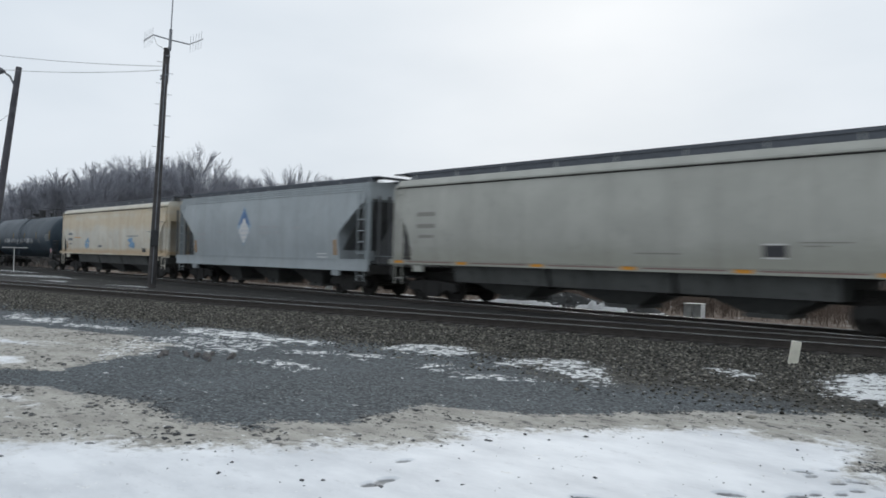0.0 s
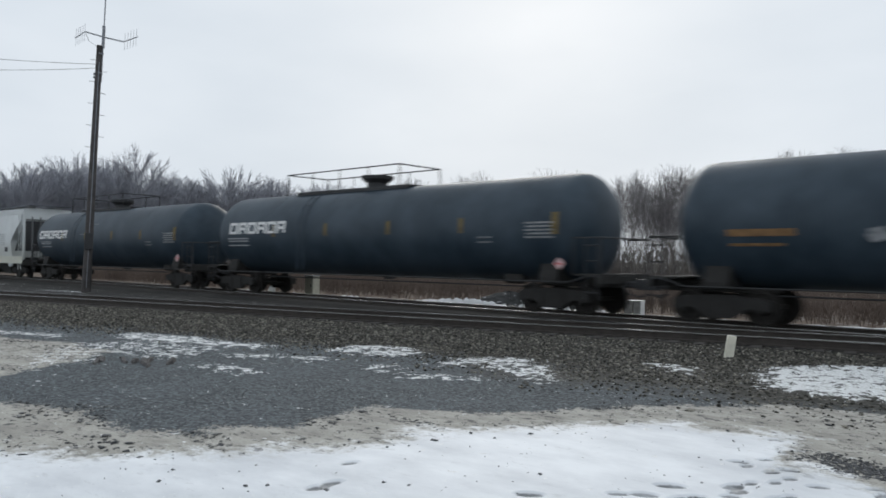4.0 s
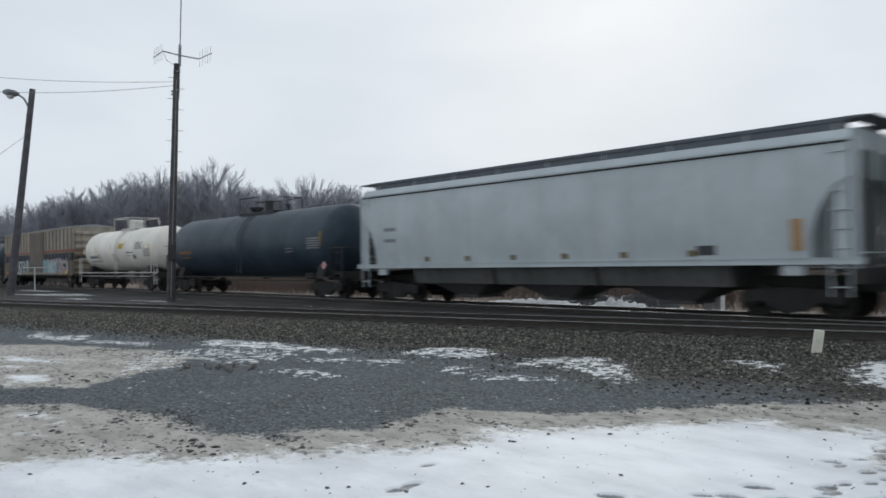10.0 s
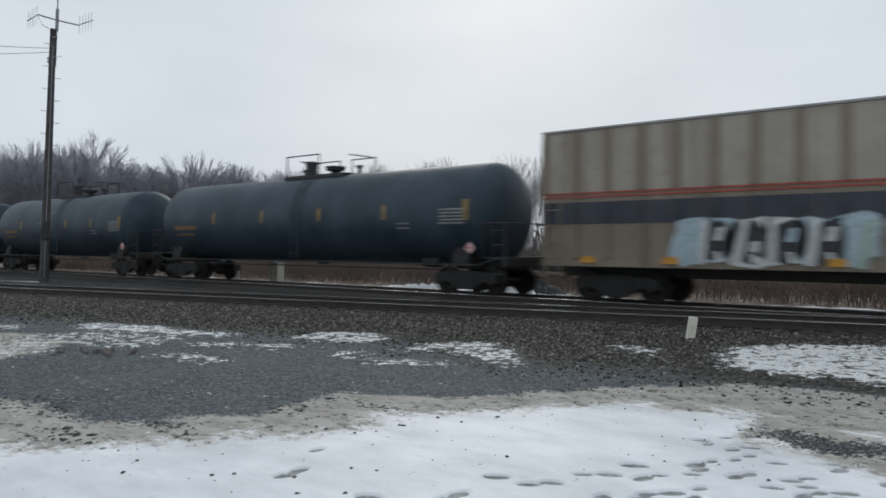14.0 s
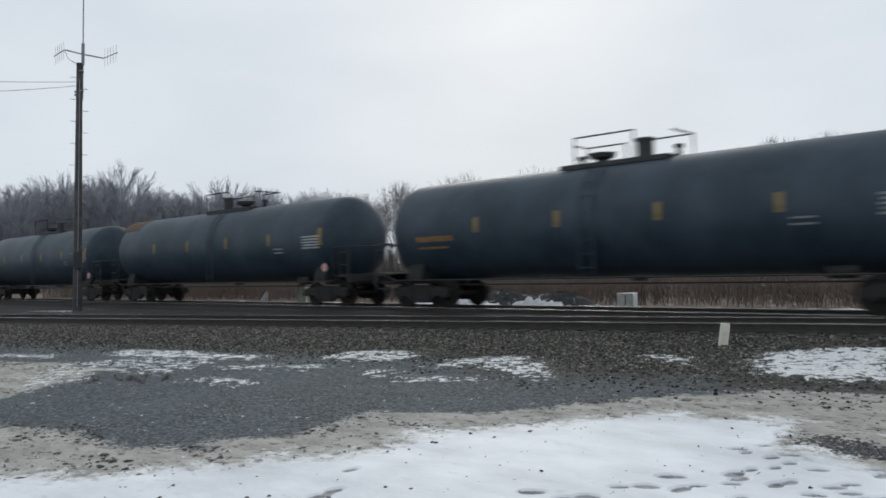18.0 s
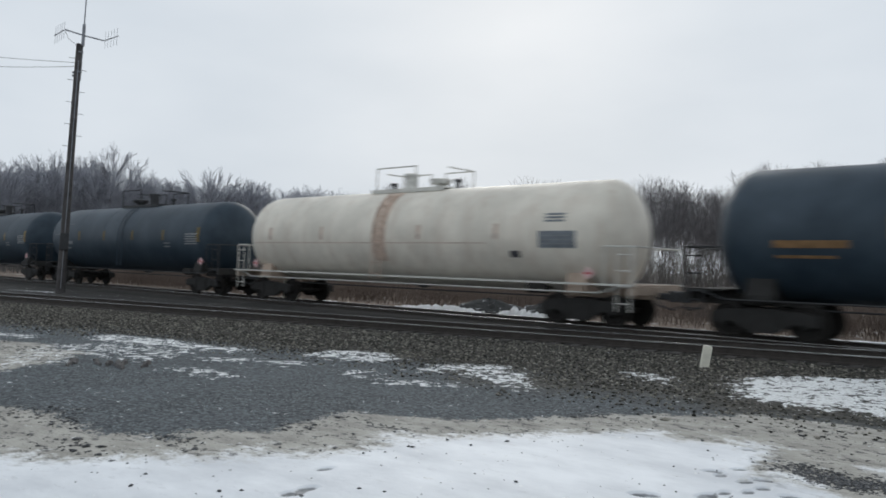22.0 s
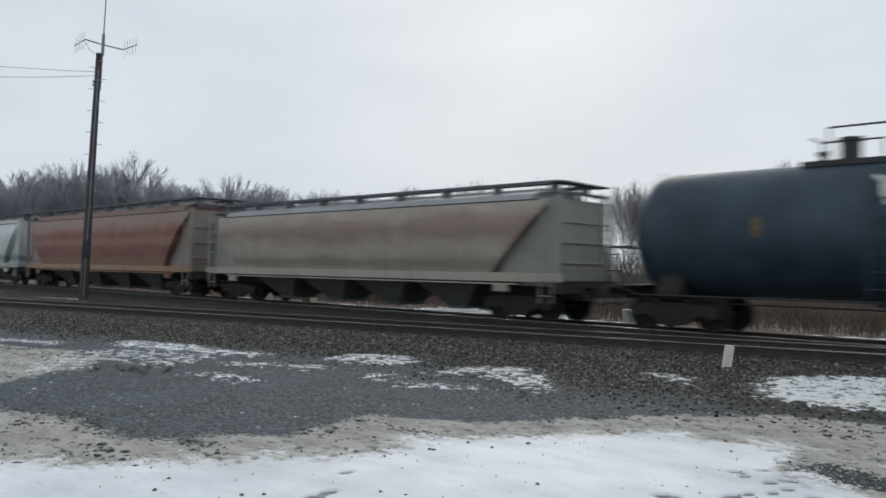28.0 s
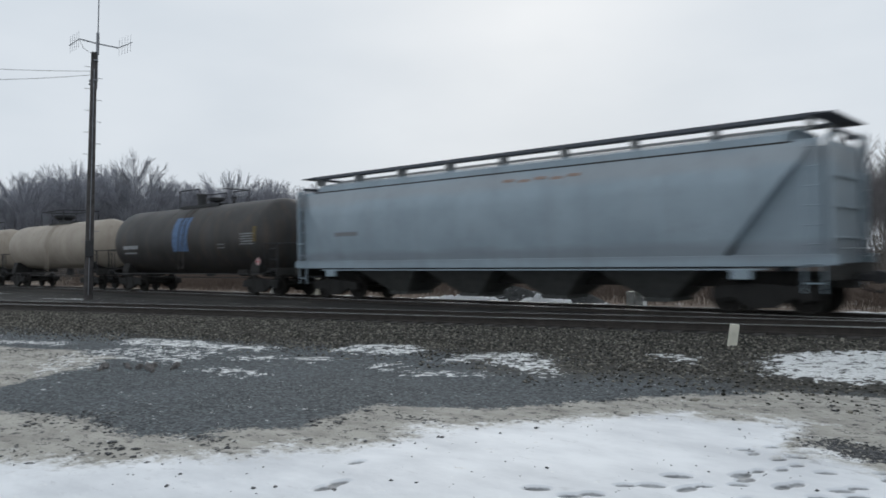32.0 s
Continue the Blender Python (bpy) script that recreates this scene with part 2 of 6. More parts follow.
def side_frame_mesh():
    m = Mesh()
    prof = [(-1.18, 0.36), (-1.18, 0.60), (-0.95, 0.66), (-0.55, 0.68), (-0.3, 0.72), (0.3, 0.72), (0.55, 0.68), (0.95, 0.66), (1.18, 0.60), (1.18, 0.36),
            (1.0, 0.36), (0.72, 0.42), (0.42, 0.24), (0.30, 0.17), (-0.30, 0.17), (-0.42, 0.24), (-0.72, 0.42), (-1.0, 0.36)]
    m.plate(prof, -0.08, 0.08)
    for s in (-1, 1):
        m.turn([(-0.02, 0.13), (0.13, 0.13), (0.15, 0.09)], 12, "y", (s * 0.89, -0.0, 0.42))
        m.box((s * 0.36, -0.09, 0.45), (0.10, 0.05, 0.42))
    return m


def springs_mesh():
    m = Mesh()
    for i in range(3):
        x = (i - 1) * 0.15
        m.turn([(0.22 + 0.03 * k, 0.068 if k % 2 else 0.055) for k in range(10)], 8, "z", (x, 0, 0))
    return m


def truck(parent, x):
    """A two-axle freight truck; the wheelsets turn on it."""
    bolster = part("truck_bolster", lambda: Mesh().box((0, 0, 0.50), (0.36, 2.0, 0.22), 0.03).turn([(0.6, 0.30), (0.72, 0.30)], 14, "z"), STEEL, parent,
                   "grimy cast steel truck bolster", (x, 0, 0), key="bolster")
    for s in (-1, 1):
        part("side_frame", side_frame_mesh, STEEL, bolster, at=pose(0, s * 1.0, 0, 0, 0, 0 if s < 0 else 180), key="side_frame")
        part("spring_group", springs_mesh, BLACK, bolster, at=(0, s * 0.98, 0), key="springs")
    for s in (-1, 1):
        w = part("wheelset", wheelset_mesh, WHEEL, bolster, "steel wheels on an axle", (s * 0.89, 0, WHEEL_R), smooth=True, key="wheelset")
        AXLES.append(w)
    return bolster


def coupler_mesh():
    m = Mesh()
    m.box((-0.35, 0, 0.85), (0.9, 0.16, 0.17), 0.03)
    m.plate([(0.05, 0.72), (0.30, 0.72), (0.36, 0.80), (0.36, 0.95), (0.28, 1.0), (0.05, 1.0)], -0.17, 0.15)
    m.pipe([(-0.25, -0.32, 0.85), (-0.05, -0.33, 0.62), (0.2, -0.2, 0.52), (0.38, -0.12, 0.62)], 0.025, 6)
    return m


def couplers(car, half):
    for s in (-1, 1):
        part("coupler", coupler_mesh, BLACK, car, "rusty knuckle coupler with air hose", pose(s * (half - 0.36), 0, 0, 0, 0, 0 if s > 0 else 180), key="coupler")


def ladder_mesh(z0, z1, width=0.42, rungs=None, along="x"):
    m = Mesh()
    ax = lambda a, z: (a, 0, z) if along == "x" else (0, a, z)
    for s in (-1, 1):
        m.rod(ax(s * width / 2, z0), ax(s * width / 2, z1), 0.022, 5)
    k = rungs or int((z1 - z0) / 0.38)
    for i in range(k):
        z = z0 + (i + 0.5) * (z1 - z0) / k
        m.rod(ax(-width / 2, z), ax(width / 2, z), 0.016, 5)
    return m


def marks(car, rows, side=-1):
    """Small painted panels on a car's flank: x, z, width, height, material, name, y."""
    for x, z, w, h, mat, name, y in rows:
        bowed = 1.55 < y < 1.56
        tilt = 0.157 * (z - 2.6) / 1.4 if bowed else 0.0
        y = hopper_width(z) + 0.004 + (y - 1.556) if bowed else y
        part(name, lambda: Mesh().box((0, 0, 0), (1, 0.006, 1)), mat, car, at=Matrix.Translation((x, side * y, z)) @ Matrix.Rotation(side * tilt, 4, "X") @ Matrix.Diagonal((w, 1, h, 1)), key="panel")


# ---- covered hoppers ----


def rect_stack(levels):
    """A body of levels (z, half length, half width)."""
    return Mesh().loft([[(-e, -w, z), (e, -w, z), (e, w, z), (-e, w, z)] for z, e, w in levels])


def hopper_width(z):
    """Half width of a hopper's gently bowed side."""
    return 1.56 - 0.11 * ((z - 2.6) / 1.4) ** 2


def hopper_body_mesh(half, curved, tall, zf):
    h = half - 0.25
    lv = []
    if curved:
        # round-sided body, its end edge one straight slope
        for i in range(15):
            u = i / 14
            z = 1.30 + u * 2.60
            w = 1.40 + 0.19 * math.sin(math.pi * (0.12 + 0.80 * u)) - 0.16 * max(0, u - 0.72) / 0.28
            lv.append((z, half - max(0.62, 2.52 - 0.803 * (z - 1.30)), w))
    else:
        # the side sheet is cut back over the trucks, in a slope on tall cars and in an arch on the others
        for i in range(22 if tall else 21):
            z = 1.30 + i * 0.125
            if tall:
                cut = min(1.0, max(0.0, (3.62 - z) / 1.25)) ** 0.9
            else:
                cut = (1 - min(1.0, max(0.0, (z - 1.7) / 1.46)) ** 1.6) ** 0.62
            lv.append((z, h - (1.62 if tall else 0.86) * cut, hopper_width(z)))
        w = hopper_width(3.93)
        if tall:
            lv += [(4.20, h, hopper_width(4.2)), (4.27, h, w - 0.02), (4.31, h, 1.25), (4.34, h, 0.7)]
        else:
            lv += [(3.93, h, w), (4.03, h, w), (4.22, h, w - 0.13), (4.26, h, 1.18), (4.30, h, 0.7)]
    return rect_stack([(zf(z), e, w) for z, e, w in lv])


def bay_mesh(shape):
    levels = {"sloped": [(1.14, 1.62, 1.30)], "high": [(0.78, 1.02, 0.98), (0.90, 1.25, 1.15), (0.94, 1.63, 1.26)], "low": [(0.70, 1.12, 0.98), (0.72, 1.62, 1.25)]}[shape]
    m = rect_stack([(0.30, 0.42, 0.55), (0.36, 0.50, 0.62)] + levels + [(1.34, 1.66, 1.40)])
    m.box((0, 0, 0.27), (0.9, 1.3, 0.10))
    m.box((0.0, -0.66, 0.33), (0.12, 0.12, 0.12))
    return m


def hopper_car(label, x0, pitch, mat, curved=False, bays=3, reflect=None, roof=None, sill=None, tall=False, open_walk=False, top=4.50, end_mat=None):
    """A covered hopper; tall: deep side sill and high ribbed sides; top: height of the roof walk."""
    half = pitch / 2 - 0.62
    rise = (top - 1.3) / (4.56 - 1.3)
    zf = lambda z: z if z < 1.3 else 1.3 + (z - 1.3) * rise
    car = thing("covered_hopper", label, "freight car", "covered hoppers of the train")
    CARS.append((car, x0))
    roof = roof or GREYROOF
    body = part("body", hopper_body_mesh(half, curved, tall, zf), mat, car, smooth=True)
    if curved:
        part("roof", rect_stack([(zf(z), half - 0.25 - e, w) for z, e, w in ((3.90, 0.88, 1.262), (4.10, 0.86, 1.235), (4.21, 0.80, 0.95), (4.28, 0.75, 0.62))]), CURVEROOF if end_mat and top < 4.2 else mat, car, "grey roof sheets", smooth=True)
        for q in (-1, 1):
            part("eave_rib", Mesh().box((0, q * 1.27, zf(3.91)), (2 * half - 1.9, 0.05, 0.04)), GRIME, car)
    end_mat = end_mat or mat
    # side sills and end sills
    for s in (-1, 1):
        if curved:
            m = Mesh().box((0, s * 1.46, 1.25), (2 * half, 0.06, 0.26), 0.012).box((0, s * 1.44, 1.06), (2 * half - 3.0, 0.06, 0.04))
        elif tall:
            m = Mesh().box((0, s * 1.53, 1.145), (2 * half, 0.06, 0.43), 0.012).box((0, s * 1.55, 0.945), (2 * half, 0.09, 0.03)).box((0, s * 1.56, 1.35), (2 * half, 0.05, 0.03))
        else:
            m = Mesh().box((0, s * 1.53, 1.325), (2 * half, 0.07, 0.15), 0.012).box((0, s * 1.56, 1.262), (2 * half, 0.06, 0.025)).box((0, s * 1.56, 1.392), (2 * half, 0.05, 0.02))
        part("side_sill", m, sill or mat, car)
        m = Mesh().box((s * (half - 0.12), 0, 0.99), (0.24, 3.0, 0.34), 0.02).box((s * (half - 0.6), 0, 1.15), (1.2, 2.8, 0.04))
        part("end_sill", m, GRIME, car)
        if tall:
            for z in (3.98, 4.08, 4.18):
                part("eave_rib", Mesh().box((0, s * (hopper_width(z) + 0.004), zf(z)), (2 * half - 0.5, 0.05, 0.035), 0.008), mat, body)
        if not (tall or curved):
            part("roof_lip", Mesh().box((0, s * (hopper_width(3.93) + 0.028), zf(4.005)), (2 * half - 0.5, 0.085, 0.07), 0.008), mat, body)
            # thin dark strip stands for the shade under the overhanging lip
            part("lip_seam", Mesh().box((0, s * (hopper_width(3.93) + 0.004), zf(3.945)), (2 * half - 0.5, 0.022, 0.036)), GRIME, body, "dark strip for the shade below the roof lip")
        if not (open_walk or curved):
            part("hatch_coaming", Mesh().box((0, s * 0.98, zf(4.39)), (2 * half - 0.9, 0.04, 0.20)), ROOFWALK, car, "dark roof hatch coaming")
    part("center_sill", Mesh().box((0, 0, 0.80), (2 * half, 0.62, 0.36)), GRIME, car)
    # jacking pads below the sill, over the trucks
    zp = 0.95 if curved else 0.84 if tall else 1.12
    for s in (-1, 1):
        for q in (-1, 1):
            part("jacking_pad", lambda: Mesh().box((0, 0, 0), (0.46, 0.12, 0.24), 0.02), mat, car, at=(s * (half - (2.05 if curved or tall else 1.5)), q * 1.48, zp), key="jackpad")
    # sloping discharge bays
    span = 2 * (half - 3.0)
    bay = "sloped" if curved else "high" if tall else "low"
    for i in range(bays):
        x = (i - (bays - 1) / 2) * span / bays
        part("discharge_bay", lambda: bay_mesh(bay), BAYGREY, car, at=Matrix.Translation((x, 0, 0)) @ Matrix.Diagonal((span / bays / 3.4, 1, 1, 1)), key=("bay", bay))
    # ends: corner posts, slope-sheet web, ladders, platform rail
    for s in (-1, 1):
        e = s * (half - 0.16)
        for q in (-1, 1):
            if curved:
                m = Mesh().plate([(s * (half - 2.45), 1.14), (s * (half - 1.25), zf(3.65)), (s * (half - 1.0), zf(3.95)), (s * (half - 0.42), zf(3.95)), (s * (half - 0.30), 1.14)],
                                 q * 1.24 - 0.012, q * 1.24 + 0.012)
                part("end_plate", m, end_mat, body)
                if q > 0:
                    sheet = part("end_sheet", Mesh().box((s * (half - 0.27), 0, (1.14 + zf(3.93)) / 2), (0.02, 2.5, zf(3.93) - 1.14)), end_mat, car, "ribbed end sheet")
                    for z in (1.75, 2.45, 3.15):
                        part("end_rib", Mesh().box((s * (half - 0.235), 0, zf(z)), (0.05, 2.44, 0.06), 0.01), end_mat, sheet)
            post = Mesh().box((e, q * 1.40, (1.1 + zf(4.0)) / 2), (0.10, 0.14, zf(4.0) - 1.1), 0.01)
            part("corner_post", post, end_mat, car)
            if not (curved or tall):
                part("corner_plate", Mesh().box((s * (half - 0.42), q * 1.475, 2.15), (0.34, 0.02, 1.9)), end_mat, car)
            for off in () if curved else (0.42, 0.9):
                part("end_stiffener", Mesh().box((e - s * 0.02, q * off, (1.1 + zf(3.8)) / 2), (0.07, 0.07, zf(3.8) - 1.1)), SHADEGRIME, car)
            part("side_ladder", ladder_mesh(0.55, zf(3.95), 0.40), end_mat, car, at=(s * (half - 0.48), q * 1.52, 0))
        part("end_ladder", ladder_mesh(0.75, zf(4.25), 0.42, along="y"), end_mat, car, at=(e + s * 0.1, 0.95 if s > 0 else -0.95, 0))
        part("grab_iron", Mesh().pipe([(e, -1.3, 1.5), (e + s * 0.10, -1.3, 1.5), (e + s * 0.10, 1.3, 1.5), (e, 1.3, 1.5)], 0.018, 5), mat, car)
        if not curved:
            # web and slope sheet: recess shade is put into their colour
            part("shear_plate", Mesh().plate([(s * (half - 2.3), 1.2), (s * (half - 0.32), 3.5), (s * (half - 0.32), 1.2)], 0.30, 0.33), SHADEGRIME, body, "grimy shear plate darkened for shade")
            part("slope_sheet", Mesh().add([(s * (half - 0.30), -1.38, 3.55), (s * (half - 0.30), 1.38, 3.55), (s * (half - 2.3), 1.3, 1.2), (s * (half - 2.3), -1.3, 1.2)], [(0, 1, 2, 3)]), SHADEGRIME, body, "grimy slope sheet darkened for shade")
    part("brake_wheel", lambda: Mesh().turn([(-0.02, 0.25), (0.02, 0.28), (0.02, 0.22), (-0.02, 0.22)], 14, "x").box((0, 0, 0), (0.03, 0.5, 0.04)).box((0, 0, 0), (0.03, 0.04, 0.5)),
         BLACK, car, "round hand-brake wheel", (-(half - 0.02), -0.45, 2.3), key="brake_wheel")
    part("air_reservoir", lambda: Mesh().turn([(-0.55, 0.05), (-0.5, 0.2), (0.5, 0.2), (0.55, 0.05)], 12, "x"), GRIME, car, at=(-(half - 1.1), -0.5, 1.42), smooth=True, key="reservoir")
    # roof: hatch trough, running boards on brackets
    part("roof_hatch", Mesh().box((0, 0, zf(4.34)), (2 * half - 2.2, 0.62, 0.14), 0.02), roof, car, "long roof hatch cover")
    for s in (-1, 1):
        m = Mesh().box((0, s * 0.78, zf(4.50)), (2 * half - (0.9 if curved else 0.3), 0.50, 0.035)).box((0, s * 1.02, zf(4.515)), (2 * half - (0.9 if curved else 0.3), 0.03, 0.09))
        part("running_board", m, ROOFWALK, car, "grated steel roof walkway")
        k = 9
        for i in range(k):
            part("walkway_bracket", lambda: Mesh().box((0, 0, 0), (0.05, 0.42, 0.27)), roof, car, at=((i - (k - 1) / 2) * (2 * half - 1.4) / (k - 1), s * 0.80, zf(4.36)), key="bracket")
    for s in (-1, 1):
        if curved:
            part("end_crossbar", Mesh().box((s * (half - 0.14), 0, zf(4.12)), (0.06, 2.3, 0.09)), ROOFWALK, car)
            part("end_crossbar", Mesh().box((s * (half - 0.30), 0.9, zf(4.15)), (0.34, 0.06, 0.09)), ROOFWALK, car)
        part("cross_walkway", Mesh().box((s * (half - (0.38 if curved else 0.10)), 0, zf(4.49)), (0.55, 2.5, 0.035)), ROOFWALK, car)
    couplers(car, pitch / 2)
    for s in (-1, 1):
        truck(car, s * (half - 1.75))
    if reflect:
        for i in range(6):
            marks(car, [(-half + 0.55 + i * 3.1, 1.325, 0.45, 0.09, reflect, "reflector", 1.568)])
            marks(car, [(-half + 2.1 + i * 3.1, 1.335, 2.3, 0.035, FADEDRED, "sill_stripe", 1.567)])
    return car, half


FADEDRED = plain("faded_red_stripe", (0.24, 0.15, 0.14), 0.7, 0, 0.25)
GREYROOF = paint("grey_roof_paint", (0.30, 0.31, 0.31), amount=0.4)
CURVEROOF = paint("curved_roof_grey", (0.36, 0.375, 0.39), amount=0.3)
ROOFWALK = plain("galvanised_walkway", (0.085, 0.093, 0.108), 0.7)


# ---- tank cars ----


PANELGREY = plain("dull_grey_lettering", (0.22, 0.23, 0.235), 0.7, 0, 0.3)


def tank_shell_mesh(half, r, zc, segs=40):
    prof = []
    d = r * 0.50
    for i in range(9):
        a = math.pi / 2 * i / 8
        prof.append((-(half - d) - d * math.cos(a), max(0.02, r * math.sin(a))))
    for i in range(1, 6):
        prof.append((-(half - d) + i * 2 * (half - d) / 6, r))
    for i in range(9):
        a = math.pi / 2 * (1 - i / 8)
        prof.append(((half - d) + d * math.cos(a), max(0.02, r * math.sin(a))))
    return Mesh().turn(prof, segs, "x", (0, 0, zc))


def tank_car(label, x0, pitch, mat, r=1.56, zc=2.42, ticks=(-4.1, -1.35, 1.5, 4.3), tick_mat=None, rail_mat=None, frame_mat=None, gear=0, stencil=STENCIL, panel=PANELGREY, walkway=None, placard=(1,), flip=-1, ladder_mat=None, reach=(-1.4, 1.85)):
    half = pitch / 2 - 0.62
    th = half - 0.55                       # half length of the shell
    rail_mat, frame_mat, tick_mat = rail_mat or BLACK, frame_mat or GRIME, tick_mat or DIMYEL
    car = thing("tank_car", label, "freight car", "tank cars of the train")
    CARS.append((car, x0))
    shell = part("tank_shell", tank_shell_mesh(th, r, zc), mat, car, smooth=True)
    for x in (-th * 0.55, -th * 0.18, th * 0.18, th * 0.55):
        part("weld_band", lambda: Mesh().turn([(-0.02, r), (-0.015, r + 0.006), (0.015, r + 0.006), (0.02, r)], 40, "x", (0, 0, zc)), mat, shell, at=(x, 0, 0), smooth=True, key=("weld", r, zc))
    # stub sills, bolsters and saddles over the trucks
    for s in (-1, 1):
        x = s * (half - 1.75)
        part("stub_sill", Mesh().box((s * (half - 1.35), 0, 0.92), (2.7, 0.55, 0.34), 0.02), frame_mat, car)
        part("end_sill", Mesh().box((s * (half - 0.10), 0, 0.98), (0.16, 2.8, 0.22), 0.015), frame_mat, car)
        part("saddle", Mesh().loft([[(x + a * 0.30, y, z) for a in (-1, 1)] + [(x + a * 0.30, -y, z) for a in (1, -1)] for y, z in ((1.30, 0.92), (1.30, 1.02), (1.12, 1.55), (0.95, 1.55))]), STEEL if frame_mat is GRIME else frame_mat, car)
        part("end_walkway", Mesh().box((s * (half - 0.45), 0, 1.11), (0.85, 2.75, 0.04)), frame_mat, car)
        xe = s * (half - 0.06)
        part("end_handrail", Mesh().pipe([(xe, -1.35, 1.1), (xe, -1.35, 2.1), (xe, 1.35, 2.1), (xe, 1.35, 1.1)], 0.022, 6), rail_mat, car)
        for q in (-1, 1):
            part("side_rail", Mesh().pipe([(xe, q * 1.35, 2.1), (s * (half - 0.85), q * 1.42, 2.1), (s * (half - 0.85), q * 1.42, 1.1)], 0.022, 6), rail_mat, car)
        part("corner_ladder", ladder_mesh(0.45, 2.1, 0.38), rail_mat, car, at=(s * (half - 0.30), -1.40, 0))
        truck(car, x)
    # side handrail and running pipe along the shell
    for q in (-1, 1):
        m = Mesh().pipe([(-(half - 0.4), q * 1.36, 1.10), (-(half - 1.0), q * 1.42, 0.90), (half - 1.0, q * 1.42, 0.90), (half - 0.4, q * 1.36, 1.10)], 0.02, 5)
        part("side_handrail", m, BLACK if walkway is None else rail_mat, car)
    if walkway is not None:
        for q in (-1, 1):
            part("side_walkway", Mesh().box((0, q * 1.42, 1.12), (2 * half, 0.10, 0.05)), walkway, car)
    # valve gear under the belly
    part("bottom_outlet", lambda: Mesh().turn([(0.75, 0.10), (0.78, 0.22), (0.95, 0.22), (1.25, 0.14)], 12, "z"), BLACK, car, at=(0.2, 0, 0), key="outlet")
    part("brake_cylinder", lambda: Mesh().turn([(-0.35, 0.05), (-0.3, 0.16), (0.3, 0.16), (0.35, 0.05)], 12, "x"), GRIME, car, at=(half - 3.3, -0.7, 0.95), smooth=True, key="brakecyl")
    part("brake_lever_rod", Mesh().rod((-half + 2.4, -0.55, 0.72), (half - 2.4, -0.55, 0.72), 0.022, 5), BLACK, car)
    # ladder and top platform with its fittings
    zt = zc + r
    x0_, x1_ = reach
    mid, wide = (x0_ + x1_) / 2, x1_ - x0_
    for q in (-1, 1):
        part("centre_ladder", Mesh().add(*ladder_pieces(r, zc, q)), ladder_mat or (rail_mat if walkway is not None else mat), car, at=(x0_ + x1_, 0, 0))
    plat = part("top_platform", Mesh().box((mid, 0, zt + 0.02), (wide, 1.1, 0.04)).box((mid, -0.55, zt - 0.03), (wide, 0.04, 0.12)).box((mid, 0.55, zt - 0.03), (wide, 0.04, 0.12)), rail_mat, car)
    if gear == 0:
        part("manway", lambda: Mesh().turn([(0, 0.22), (0.50, 0.22), (0.50, 0.26), (0.58, 0.26), (0.61, 0.10)], 16, "z"), rail_mat, plat, "round bolted manway", (flip * 0.5, 0, zt), smooth=True, key="manway")
        part("valve_housing", lambda: Mesh().turn([(0, 0.14), (0.14, 0.16), (0.20, 0.34), (0.33, 0.38), (0.37, 0.1)], 14, "z"), rail_mat, plat, at=(flip * -0.8, 0, zt), smooth=True, key="valve")
        for xx in (x0_ + 0.22, x1_ - 0.1):
            part("vent_pipe", lambda: Mesh().turn([(0, 0.07), (0.30, 0.07), (0.31, 0.13), (0.40, 0.13)], 10, "z"), BLACK, plat, at=(xx, 0.3, zt - 0.05), key="vent")
    elif gear == 1:
        part("valve_dome", lambda: Mesh().turn([(0, 0.38), (0.22, 0.38), (0.36, 0.58), (0.48, 0.60), (0.50, 0.3)], 18, "z"), rail_mat, plat, "flared valve dome cover", (flip * 0.5, 0, zt), smooth=True, key="dome")
    else:
        part("valve_dome", lambda: Mesh().turn([(0, 0.44), (0.50, 0.44), (0.58, 0.36), (0.60, 0.1)], 20, "z"), rail_mat, plat, "cylindrical valve housing", (0.1, 0, zt), smooth=True, key="drum")
        part("vent_pipe", lambda: Mesh().turn([(0, 0.07), (0.30, 0.07), (0.31, 0.13), (0.40, 0.13)], 10, "z"), rail_mat, plat, at=(-0.8, 0.1, zt), key="vent")
    # on most cars the railing is open at the ladder, and the near and far bars are of unequal reach
    bars = ((1, 0.0, 1.0), (-1, 0.0, 1.0)) if gear else ((1, 0.0, 0.42), (1, 0.62, 1.0), (-1, 0.22, 0.76))
    if flip > 0:
        bars = [(q, 1 - u1, 1 - u0) for q, u0, u1 in bars]
    zb, zr = zt - 0.14, zt + 0.68
    for q, u0, u1 in bars:
        xa, xb = x0_ + u0 * wide, x0_ + u1 * wide
        part("platform_railing", Mesh().pipe([(xa, q, zb), (xa, q, zr), (xb, q, zr), (xb, q, zb)], 0.024, 6), rail_mat, plat)
        for i in range(1, int(round(wide / 1.6)) if gear else 1):
            xx = x0_ + i * wide / round(wide / 1.6)
            part("railing_post", Mesh().rod((xx, q, zb), (xx, q, zr), 0.018, 5), rail_mat, plat)
    for xx, near in ((x0_, -1.0), (x1_, -1.0)) if gear else ((x0_, 0.2), (x1_, -0.3)):
        part("end_rail", Mesh().rod((xx, near, zr), (xx, 1.0, zr), 0.024, 5), rail_mat, plat)
    couplers(car, pitch / 2)
